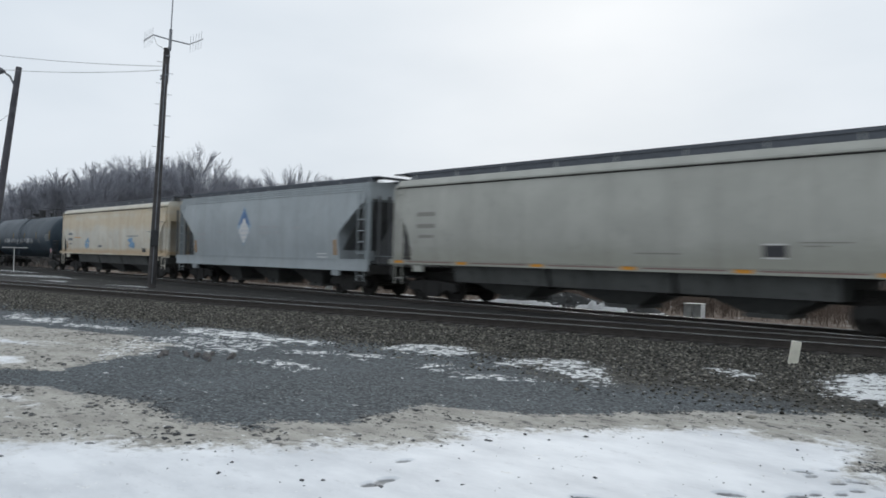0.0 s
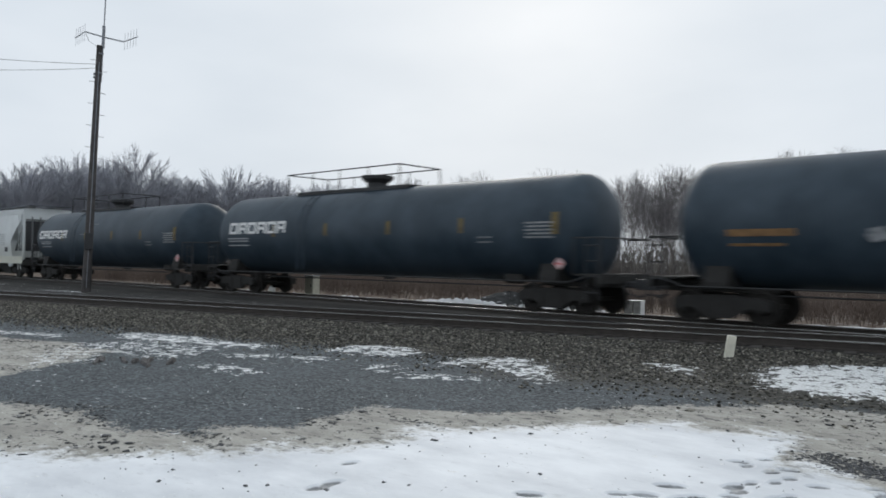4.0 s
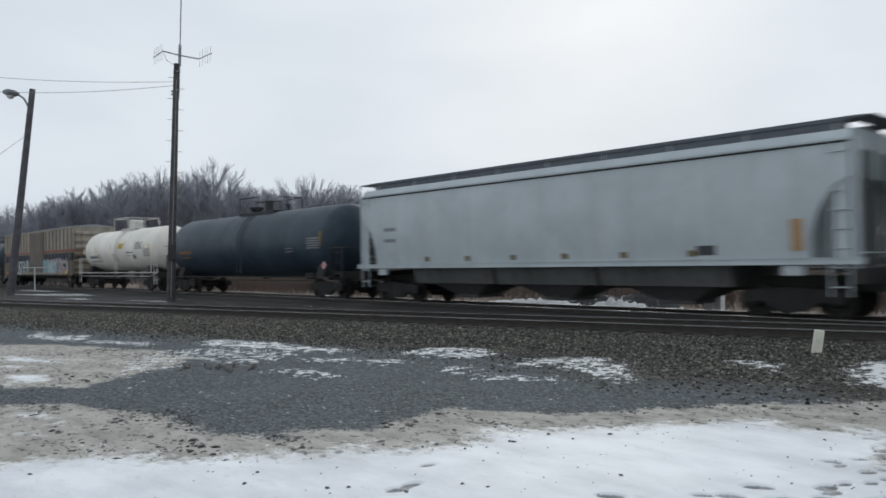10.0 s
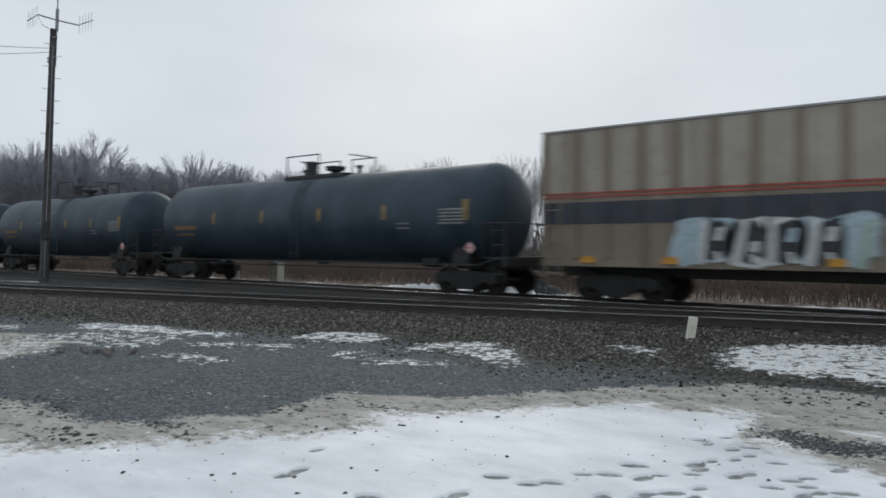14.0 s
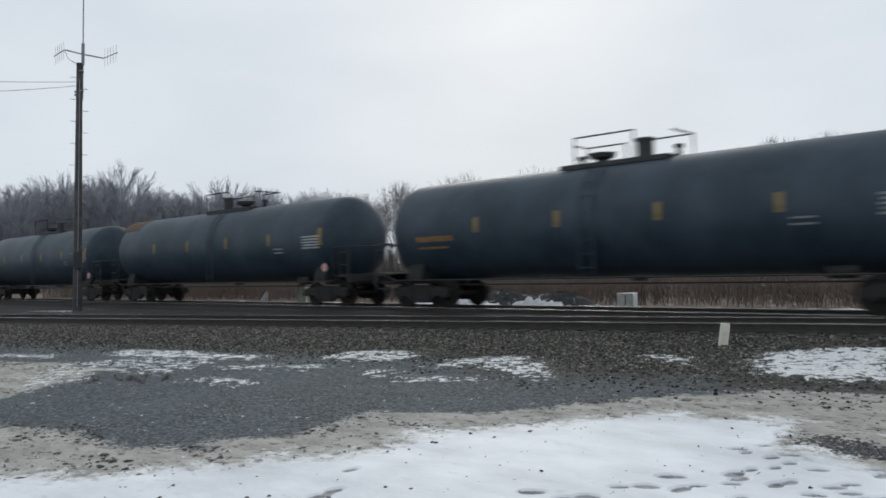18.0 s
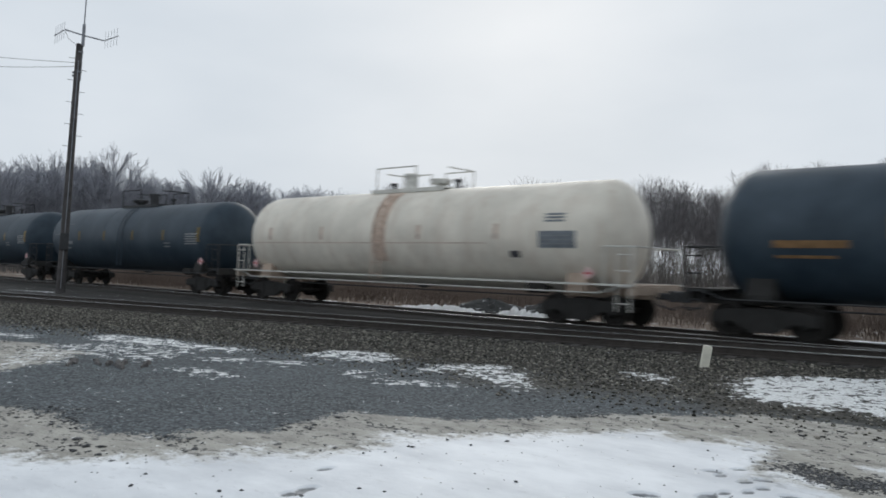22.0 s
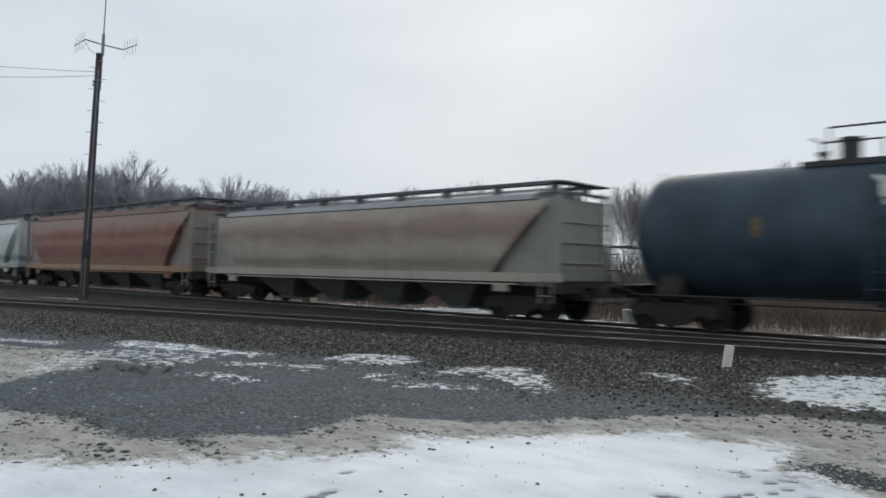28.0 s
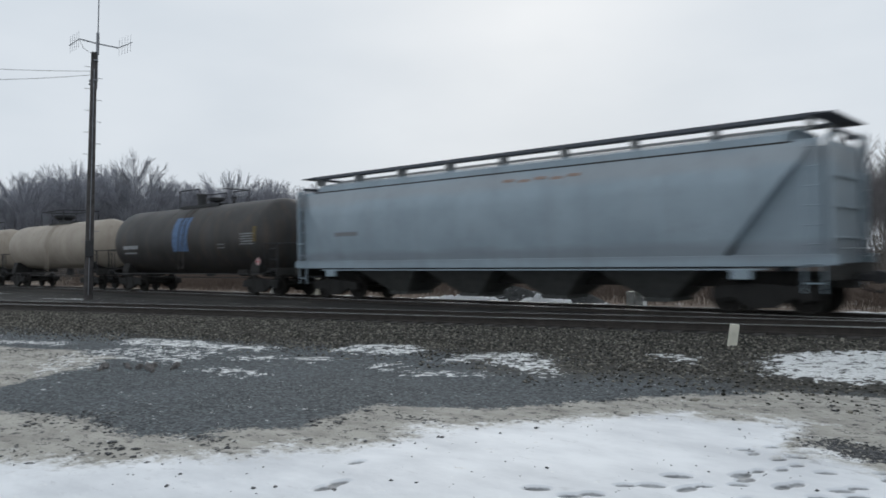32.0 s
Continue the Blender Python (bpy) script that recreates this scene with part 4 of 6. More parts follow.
def ground():
    xs = graded([(-2600, 0), (-400, 400), (-120, 40), (-60, 3.0), (-24, 0.30), (-13, 0.09), (-5.2, 0.05), (0.5, 0.021), (6, 0.25), (60, 6), (400, 60), (2600, 500)])
    ys = graded([(-2600, 0), (-300, 500), (-30, 45), (0, 4.0), (2.4, 0.10), (7.4, 0.021), (9.0, 0.045), (13.5, 0.07), (22, 0.25), (60, 2.5), (400, 34), (2600, 440)])
    X, Y = np.meshgrid(xs, ys)
    s = from_spur(X, Y)
    n1, n2 = lattice(X * 0.45, Y * 0.45, 3), lattice(X * 2.2, Y * 2.2, 4, 3)
    n3 = lattice(X * 1.1 + 40, Y * 1.1, 5, 4)
    wob = (n1 - 0.5) * 2.0 + (n3 - 0.5) * 1.3 + (n2 - 0.5) * 0.6
    near = (np.abs(X + 30) < 60) & (np.abs(Y - 10) < 25)
    d = signed_polygon(X, Y, GRAVEL_EDGE)
    fine = (n2 - 0.5) * 0.5 + (n3 - 0.5) * 0.5
    lot = np.clip(0.5 - (signed_polygon(X, Y, SNOW_EDGE) + fine * 0.9) / 0.8, 0, 1.6)     # clean snow
    slush = np.clip(0.5 + (d + fine * 0.6) / 0.45, 0, 1.5)                                # tan dirty slush round the gravel
    spots = np.zeros(X.shape)
    for outline, solid in SNOW_PATCHES:
        xa, xb, ya, yb = [f(p[k] for p in outline) + o for k in (0, 1) for f, o in ((min, -1.5), (max, 1.5))]
        box = (X > xa) & (X < xb) & (Y > ya) & (Y < yb)
        sd = signed_polygon(X[box], Y[box], outline)
        spots[box] = np.maximum(spots[box], np.clip(0.58 - (sd + 0.3 * fine[box]) / 0.6, 0, 0.36 + 0.44 * solid))
    streak = np.clip((-5.0 - X) / 4.0, 0, 1) * np.clip((lattice(X * 0.35, (Y - 0.45 * X) * 2.2, 9, 5) - 0.36) * 3.2, 0, 1)
    for outline in LOT_STREAKS:
        sd = signed_polygon(X[near], Y[near], outline)
        lot[near] = np.maximum(lot[near], np.clip(0.65 - (sd + fine[near] * 0.5) / 0.5, 0, 1.0))
    bed = np.clip((4.6 - s) / 2.4, 0, 1)
    track = np.clip((5.2 + 1.9 * np.clip((X + 9.5) / 4, 0, 1) + wob - s) / 1.2, 0, 1)                       # coarse ballast near the tracks
    track = np.maximum(track, np.where(s < 1.5, 1.0, 0.0))
    dark = np.clip((1.7 + (n3 - 0.5) - s) / 0.7, 0, 1)                 # oily bed below the rails
    far = np.clip((Y - 21.2 + (n3 - 0.5)) / 0.5, 0, 1)                 # brown verge beyond the main line
    snow = np.where(s < 4.6, 0.0, lot)
    slush = np.where(s < 4.2, 0.0, slush)
    # the trampled corner, and the streaky, driven-on part of the lot
    bare = np.clip(0.95 - np.hypot((X + 1.68) / 0.75, (Y - 7.1 - 0.12 * (X + 1.68)) / 0.34) + wob * 0.9 + 2.2 * (n2 - 0.5), 0, 1)
    snow = snow * (1 - 0.9 * bare) * (1 - 0.85 * streak)
    slush = slush * (1 - 0.8 * bare) * (1 - 0.42 * streak)
    strip = np.clip(1 - np.abs(Y - 20.95 - 0.25 * (n1 - 0.5)) / 0.55, 0, 1) * np.clip((lattice(X * 0.35, Y * 0.8, 21, 3) - 0.30) * 5, 0, 1)
    solid = np.clip(1.25 - np.abs(Y - 21.0) / 0.6, 0, 1) * np.clip(np.minimum(X + 25.5, -16.2 - X) / 0.8, 0, 1)
    strip = np.maximum(np.where(X > -14, strip * 0.8, strip), solid)
    spots = np.maximum(spots, strip)
    snow = np.where((Y > 21.6) & (Y < 40), 0.35 * lattice(X * 0.3, Y * 0.6, 23, 4), snow)
    away = np.clip((np.hypot(X + 6, Y - 6) - 60) / 60, 0, 1)
    snow = np.maximum(snow, away * np.clip(1.1 - 1.2 * lattice(X * 0.03, Y * 0.03, 41), 0, 1))
    snow = np.where((Y < 1.0) & (s > 6), np.maximum(snow, 0.85), snow)
    Z = 0.045 * bed * bed * (3 - 2 * bed) + 0.012 * (n2 - 0.5) * np.clip(1 - np.hypot(X, Y) / 60, 0, 1) + 0.018 * np.clip(snow + spots, 0, 1) * (s > 3)
    Z = Z + np.where(Y > 21.5, np.clip((Y - 21.5) / 10, 0, 1) * 0.15, 0)
    print_mask, rim = np.zeros(X.shape), np.zeros(X.shape)
    for fx, fy, head, depth, size in FOOTPRINTS:
        i0, i1 = np.searchsorted(xs, (fx - 0.3, fx + 0.3))
        j0, j1 = np.searchsorted(ys, (fy - 0.3, fy + 0.3))
        x, y = X[j0:j1, i0:i1] - fx, Y[j0:j1, i0:i1] - fy
        c, q = math.cos(radians(head)), math.sin(radians(head))
        u, v = x * c + y * q, -x * q + y * c
        sole = np.hypot(u / (0.098 * size), v / (0.058 * size)) + 0.35 * (n2[j0:j1, i0:i1] - 0.5)
        cut = (slice(j0, j1), slice(i0, i1))
        print_mask[cut] = np.maximum(print_mask[cut], depth * np.clip((1.10 - sole) / 0.30, 0, 1))
        rim[cut] = np.maximum(rim[cut], np.clip(1 - np.abs(sole - 1.35) / 0.3, 0, 1))
    Z = Z - 0.026 * print_mask + 0.006 * rim * (1 - print_mask)
    me = bpy.data.meshes.new("ground")
    nx, ny = len(xs), len(ys)
    co = np.stack([X, Y, Z], -1).reshape(-1, 3)
    idx = np.arange(nx * ny).reshape(ny, nx)
    quads = np.stack([idx[:-1, :-1], idx[:-1, 1:], idx[1:, 1:], idx[1:, :-1]], -1).reshape(-1, 4)
    me.vertices.add(len(co))
    me.vertices.foreach_set("co", co.ravel())
    me.loops.add(quads.size)
    me.loops.foreach_set("vertex_index", quads.ravel())
    me.polygons.add(len(quads))
    me.polygons.foreach_set("loop_start", np.arange(len(quads)) * 4)
    me.polygons.foreach_set("use_smooth", np.ones(len(quads), bool))
    for name, values in (("snow", snow), ("patch", spots), ("slush", slush), ("dark", dark), ("track", track), ("print", print_mask), ("far", far)):
        me.attributes.new(name, "FLOAT", "POINT").data.foreach_set("value", values.ravel().astype(np.float32))
    me.update(calc_edges=True)
    me.materials.append(ground_material())
    return tagged(new("ground", me), "gravel lot with snow, slush and footprints", "ground", kind="structure")


def ground_material():
    n = Nodes("gravel_and_snow")
    fine = n.voronoi(32.0)
    stone = n.t.nodes.new("ShaderNodeSeparateColor")
    n.t.links.new(fine, stone.inputs[0])
    grit = n.mix(n.ramp(stone.outputs[0], (0.0, 0.0), (0.7, 0.55), (1.0, 1.0)), (0.012, 0.015, 0.018), (0.140, 0.162, 0.174))
    grit = n.mix(n.ramp(n.noise(0.9, 6, rough=0.65), (0.42, 0.0), (0.75, 0.30)), grit, (0.115, 0.132, 0.150))
    coarse = n.t.nodes.new("ShaderNodeSeparateColor")
    n.t.links.new(n.voronoi(13.0), coarse.inputs[0])
    ballast = n.mix(n.ramp(coarse.outputs[1], (0.0, 0.0), (0.75, 0.5), (1.0, 1.0)), (0.014, 0.015, 0.014), (0.105, 0.101, 0.087))
    ballast = n.mix(n.ramp(n.noise(1.2, 4), (0.4, 0.0), (0.7, 0.5)), ballast, (0.052, 0.048, 0.040))
    brown = n.mix(n.noise(3.0, 6), (0.075, 0.055, 0.040), (0.21, 0.155, 0.115))
    mud = n.mix(n.ramp(n.noise(2.2, 8, (0.7, 1.6, 1), 0.68), (0.30, 0.0), (0.60, 1.0)), (0.24, 0.23, 0.205), (0.42, 0.405, 0.365))
    white = n.mix(n.ramp(n.noise(0.8, 7, (0.8, 1.4, 1), 0.6), (0.36, 0.0), (0.60, 1.0)), (0.62, 0.64, 0.665), (0.82, 0.84, 0.86))
    white = n.mix(n.ramp(n.noise(7.0, 7, (0.7, 1.5, 1), 0.7, 2.0), (0.60, 0.0), (0.68, 0.35)), white, (0.46, 0.47, 0.48))
    c = n.mix(n.attr("track"), grit, ballast)
    c = n.mix(n.math("MULTIPLY", n.attr("dark"), 0.94), c, n.mix(coarse.outputs[1], (0.012, 0.012, 0.011), (0.045, 0.042, 0.038)))
    c = n.mix(n.attr("far"), c, brown)
    big, mid, small = n.noise(1.4, 4), n.noise(6.5, 5), n.noise(30.0, 4)
    edge = n.math("ADD", n.math("ADD", n.math("MULTIPLY", n.math("SUBTRACT", big, 0.5), 0.9), n.math("MULTIPLY", n.math("SUBTRACT", mid, 0.5), 2.4)), n.math("MULTIPLY", n.math("SUBTRACT", small, 0.5), 2.6))
    sl = n.ramp(n.math("ADD", n.math("MULTIPLY", n.attr("slush"), 1.5), n.math("MULTIPLY", edge, 0.8)), (0.62, 0.0), (0.86, 1.0))
    c = n.mix(sl, c, mud)
    gentle = n.math("ADD", n.math("ADD", n.math("MULTIPLY", n.math("SUBTRACT", big, 0.5), 1.1), n.math("MULTIPLY", n.math("SUBTRACT", mid, 0.5), 1.3)), n.math("MULTIPLY", n.math("SUBTRACT", small, 0.5), 0.8))
    lot = n.math("ADD", n.attr("snow"), gentle)
    sn = n.ramp(lot, (0.32, 0.0), (0.62, 1.0))
    c = n.mix(sn, c, n.mix(n.ramp(lot, (0.35, 0.0), (0.95, 1.0)), n.mix(mid, (0.46, 0.45, 0.42), (0.62, 0.62, 0.60)), white))
    rag = n.math("ADD", n.math("MULTIPLY", n.math("SUBTRACT", n.noise(5.0, 4, (1, 1, 1), 0.55, 9.0), 0.5), 3.0), n.math("MULTIPLY", n.math("SUBTRACT", n.noise(15.0, 4, (1, 1, 1), 0.6, 3.0), 0.5), 2.2))
    pt = n.ramp(n.math("ADD", n.attr("patch"), n.math("ADD", n.math("MULTIPLY", edge, 0.35), rag)), (0.74, 0.0), (0.79, 1.0))
    c = n.mix(pt, c, n.mix(n.ramp(small, (0.35, 0.0), (0.6, 1.0)), (0.54, 0.54, 0.52), (0.82, 0.835, 0.84)))
    flecks = n.ramp(n.noise(8.0, 7, (0.8, 1.3, 1), rough=0.72, shift=4.0), (0.56, 0.0), (0.60, 0.9))
    c = n.mix(n.math("MULTIPLY", n.math("MULTIPLY", flecks, n.math("SUBTRACT", 1.08, n.attr("snow"), True)), n.attr("slush")), c, (0.085, 0.085, 0.085))
    pr = n.ramp(n.math("ADD", n.attr("print"), n.math("MULTIPLY", edge, 0.16)), (0.30, 0.0), (0.62, 1.0))
    c = n.mix(pr, c, n.mix(n.ramp(mid, (0.35, 0.0), (0.65, 1.0)), (0.16, 0.165, 0.17), (0.44, 0.45, 0.46)))
    lump = n.math("ADD", n.math("MULTIPLY", n.voronoi(28.0, "Distance"), 0.6), n.math("MULTIPLY", n.noise(9.0, 5), 0.5))
    soft = n.mix(sn, lump, n.noise(4.0, 4))
    n.bump(soft, 0.5, 0.03)
    return n.done(c, n.mix(sn, (0.85, 0.85, 0.85), (0.62, 0.62, 0.62)), 0.0, 0.3)


ground()


def rubble(name, label, spots, mat, category="stones", flat=0.72):
    """Many small stones in one mesh: x, y, z, size."""
    rng = np.random.RandomState(7)
    kinds = []
    base = np.array([(1, 0, 0), (-1, 0, 0), (0, 1, 0), (0, -1, 0), (0, 0, 1), (0, 0, -1)], float)
    faces = np.array([(0, 2, 4), (2, 1, 4), (1, 3, 4), (3, 0, 4), (2, 0, 5), (1, 2, 5), (3, 1, 5), (0, 3, 5)])
    for _ in range(12):
        v = base * rng.uniform(0.6, 1.25, (6, 1)) + rng.uniform(-0.25, 0.25, (6, 3))
        a = rng.uniform(0, 6.28)
        rot = np.array([[math.cos(a), -math.sin(a), 0], [math.sin(a), math.cos(a), 0], [0, 0, flat]])
        kinds.append(v @ rot.T)
    k = rng.randint(0, 12, len(spots))
    spots = np.asarray(spots)
    V = np.stack(kinds)[k] * spots[:, 3][:, None, None] + spots[:, None, :3]
    F = faces[None] + (np.arange(len(spots)) * 6)[:, None, None]
    me = bpy.data.meshes.new(name)
    V, F = V.reshape(-1, 3), F.reshape(-1, 3)
    me.vertices.add(len(V))
    me.vertices.foreach_set("co", V.ravel())
    me.loops.add(F.size)
    me.loops.foreach_set("vertex_index", F.ravel())
    me.polygons.add(len(F))
    me.polygons.foreach_set("loop_start", np.arange(len(F)) * 3)
    me.update(calc_edges=True)
    me.materials.append(mat)
    return tagged(new(name, me), label, category, kind="stuff")


def stone_material(name, lo, hi):
    n = Nodes(name)
    g = n.t.nodes.new("ShaderNodeNewGeometry")
    c = n.mix(n.ramp(g.outputs["Random Per Island"], (0.0, 0.0), (0.7, 0.35), (1.0, 1.0)), lo, hi)
    c = n.mix(n.ramp(n.noise(14, 4), (0.4, 0.0), (0.7, 0.35)), c, tuple(x * 0.5 for x in lo))
    return n.done(c, 0.9, 0.0, 0.25)


def scatter_ballast():
    rng = np.random.RandomState(3)
    N = 95000
    x = rng.uniform(-45, 0.5, N)
    s = np.abs(rng.normal(2.6, 2.1, N))
    reach = 6.4 + 1.6 * np.clip((x + 9.5) / 4, 0, 1)
    keep = (s > 0.25) & (s < reach - 0.2) & (rng.rand(N) < np.clip((reach - s) / 2.0, 0.0, 1))
    py = 12.68 + T2_SLOPE * (x + 19.2) - s / T2_COS
    for outline, solid in SNOW_PATCHES:
        keep &= (signed_polygon(x, py, outline) > 0.0) | (rng.rand(N) < (0.05 if solid > 1.2 else 0.25 if solid > 0.7 else 0.6))
    x, s = x[keep], s[keep]
    y = 12.68 + T2_SLOPE * (x + 19.2) - s / T2_COS
    bed = np.clip((4.6 - s) / 2.4, 0, 1)
    z = 0.045 * bed * bed * (3 - 2 * bed)
    size = rng.uniform(0.014, 0.038, len(x)) * (1 + (rng.rand(len(x)) < 0.03) * 0.6)
    rubble("ballast_stones", "dark angular ballast stones beside the spur", np.stack([x, y, z + size * 0.25, size], -1), stone_material("ballast_stone", (0.016, 0.016, 0.014), (0.33, 0.31, 0.265)), flat=0.5)
    n2 = 2200
    x, y = rng.uniform(-10, 0, n2), rng.uniform(2.2, 9.0, n2)
    keep = (signed_polygon(x, y, GRAVEL_EDGE) > 0.3) & (rng.rand(n2) < 0.34)
    x, y = x[keep], y[keep]
    n2 = len(x)
    size = rng.uniform(0.005, 0.014, n2) * (1 + (rng.rand(n2) < 0.07) * 1.4)
    big = [(-5.26, 4.9), (-4.91, 5.26), (-4.09, 3.37), (-4.6, 4.6), (-4.24, 4.01), (-4.05, 4.09), (-4.24, 6.34), (-4.05, 5.86), (-4.55, 5.75), (-4.18, 7.23), (-4.05, 7.36), (-2.25, 7.36), (-3.63, 7.3), (-5.34, 4.57), (-5.01, 4.79), (-4.91, 4.96),
           (-5.57, 4.18), (-6.83, 2.94), (-7.28, 2.51), (-7.56, 2.24), (-6.85, 3.17), (-5.44, 2.84), (-4.89, 3.23), (-6.97, 1.73), (-5.66, 3.08), (-5.32, 3.62)]
    x, y = np.append(x, [b[0] for b in big]), np.append(y, [b[1] for b in big])
    size = np.append(size, rng.uniform(0.014, 0.027, len(big)))
    rubble("loose_stones", "small dark stones lying on the snow", np.stack([x, y, 0.012 + size * 0.4, size], -1), stone_material("loose_stone", (0.06, 0.063, 0.066), (0.24, 0.24, 0.24)), flat=0.45)


scatter_ballast()


def scatter_clods():
    """Flat crumbs of gravel frozen into the slush."""
    rng = np.random.RandomState(19)
    n = 26000
    x, y = rng.uniform(-17, 0.3, n), rng.uniform(1.2, 9.5, n)
    d, e = signed_polygon(x, y, GRAVEL_EDGE), signed_polygon(x, y, SNOW_EDGE)
    clump = lattice(x * 1.6, y * 2.6, 31, 4)
    keep = (d > -0.05) & (e > -1.6) & (clump > 0.56) & (rng.rand(n) < np.clip(1.1 - d / 1.6, 0.12, 1)) & (rng.rand(n) < np.clip((e + 0.5) / 0.8, 0.05, 1)) & (rng.rand(n) < np.where(x > -4.4, 0.3, 1.0))
    x, y = x[keep], y[keep]
    size = rng.uniform(0.010, 0.028, len(x)) * (1 + (rng.rand(len(x)) < 0.15) * 0.9)
    k = 1500
    u = rng.rand(k)
    tx, ty = -2.3 + 1.3 * u + rng.normal(0, 0.08, k), 7.02 + 0.3 * u + 0.12 * np.sin(u * 9) + rng.normal(0, 0.17, k)
    far = rng.rand(k) < 0.18
    tx, ty = np.where(far, -0.80 + rng.normal(0, 0.12, k), tx), np.where(far, 6.57 + rng.normal(0, 0.06, k), ty)
    x, y, size = np.append(x, tx), np.append(y, ty), np.append(size, rng.uniform(0.010, 0.028, k))
    rubble("gravel_crumbs", "dark gravel crumbs frozen into the tan slush", np.stack([x, y, 0.004 + size * 0.15, size], -1), stone_material("gravel_crumb", (0.07, 0.073, 0.078), (0.22, 0.22, 0.22)), flat=0.22)


scatter_clods()


def churned_mud():
    """Ridges pressed up by a tyre at the edge of the gravel."""
    rng = random.Random(8)
    mat = plain("churned_mud", (0.105, 0.10, 0.098), 0.95, 0, 0.45, 9.0, 0.2)
    for i in range(7):
        m = Mesh()
        k, length, w, h = 9, rng.uniform(0.5, 1.1), rng.uniform(0.035, 0.06), rng.uniform(0.03, 0.06)
        rings = []
        for j in range(k):
            u = j / (k - 1)
            g = math.sin(math.pi * (0.04 + 0.92 * u)) ** 0.6
            ww, hh, off = w * g * rng.uniform(0.8, 1.2), h * g * rng.uniform(0.7, 1.3), rng.uniform(-0.03, 0.03)
            rings.append([((u - 0.5) * length, off + a * ww, -0.03 if abs(a) == 1 else hh * (1 - abs(a) * 0.5)) for a in (-1, -0.5, 0.1, 0.6, 1)])
        m.loft(rings)
        x, y = -12.6 + i * 0.17 + rng.uniform(-0.06, 0.06), 5.5 + i * 0.10 + rng.uniform(-0.15, 0.15)
        tagged(part("mud_ridge", m, mat, at=pose(x, y, 0.02, 0, 0, 150 + rng.uniform(-12, 12)), smooth=True), "dark ridge of tyre-churned mud on the gravel", "mud ridge", "ridges of churned mud")


churned_mud()

# ---- tracks ----


def rail_profile_mesh(length):
    prof = [(-0.07, -0.17), (-0.07, -0.155), (-0.012, -0.135), (-0.012, -0.045), (-0.036, -0.035), (-0.036, -0.004), (-0.03, 0.0), (0.03, 0.0), (0.036, -0.004), (0.036, -0.035), (0.012, -0.045), (0.012, -0.135), (0.07, -0.155), (0.07, -0.17)]
    return Mesh().loft([[(x, y, z) for y, z in prof] for x in (-length / 2, length / 2)])


def railway(name, label, cx, cy, angle, near, far_, tie_range):
    """A track along its own x axis; near and far_ are the rails' (start, end)."""
    tr = thing(name, label, "railway track", m=pose(cx, cy, RAIL_Z, 0, 0, angle), kind="structure")
    for (a, b), y in ((near, -GAUGE / 2 - 0.036), (far_, GAUGE / 2 + 0.036)):
        r = part("rail", rail_profile_mesh(b - a), RAILM, tr, "rusty steel rail", ((a + b) / 2, y, 0))
        part("rail_head", Mesh().box((0, 0, -0.005), (b - a, 0.078, 0.016)), RAILTOP, r, "bright worn rail head")
    k = 0
    a, b, fine_a, fine_b = tie_range
    rest = Mesh()
    rnd = random.Random(int(abs(cx) * 10))
    n = int((b - a) / 0.54)
    for i in range(n):
        x = a + i * 0.54 + rnd.uniform(-0.02, 0.02)
        if fine_a < x < fine_b and k < 150:
            k += 1
            part("tie", lambda: Mesh().box((0, 0, -0.25), (0.22, 2.6, 0.16), 0.012), TIE, tr, at=pose(x, rnd.uniform(-0.03, 0.03), 0, 0, 0, rnd.uniform(-0.6, 0.6)), key="tie")
        else:
            rest.box((x, 0, -0.25), (0.22, 2.6, 0.16))
    if rest.v:
        o = part("distant_ties", rest, TIE, tr)
        o["kind"] = "stuff"
    return tr


railway("main_track", "main line track with bright rail heads on dark ties", -200, TRACK_Y, 0, (-700, 900), (-700, 900), (-200, 330, 130, 206))
_a = math.degrees(math.atan(T2_SLOPE))
_cx, _cy = -19.2 - 0.754 * T2_SIN, 12.68 + 0.754 * T2_COS
railway("spur_track", "spur track curving off beside the gravel lot", _cx, _cy, _a, (-60, 24.0), (-60, 17.6), (-58, 18, -32, 17.8))
part_bed = Mesh()
part_bed.loft([[(x, y, z) for y, z in ((-2.4, 0.0), (-1.7, 0.13), (1.7, 0.13), (2.4, 0.0))] for x in (-700, 500)])
tagged(part("ballast_bed", part_bed, plain("ballast_bed_stone", (0.034, 0.033, 0.031), 0.95, 0, 0.6, 22.0, 0.2), at=(0, TRACK_Y, 0)), "dark ballast bed of the main line", "ballast", kind="structure")

# ---- poles, posts and trackside things ----


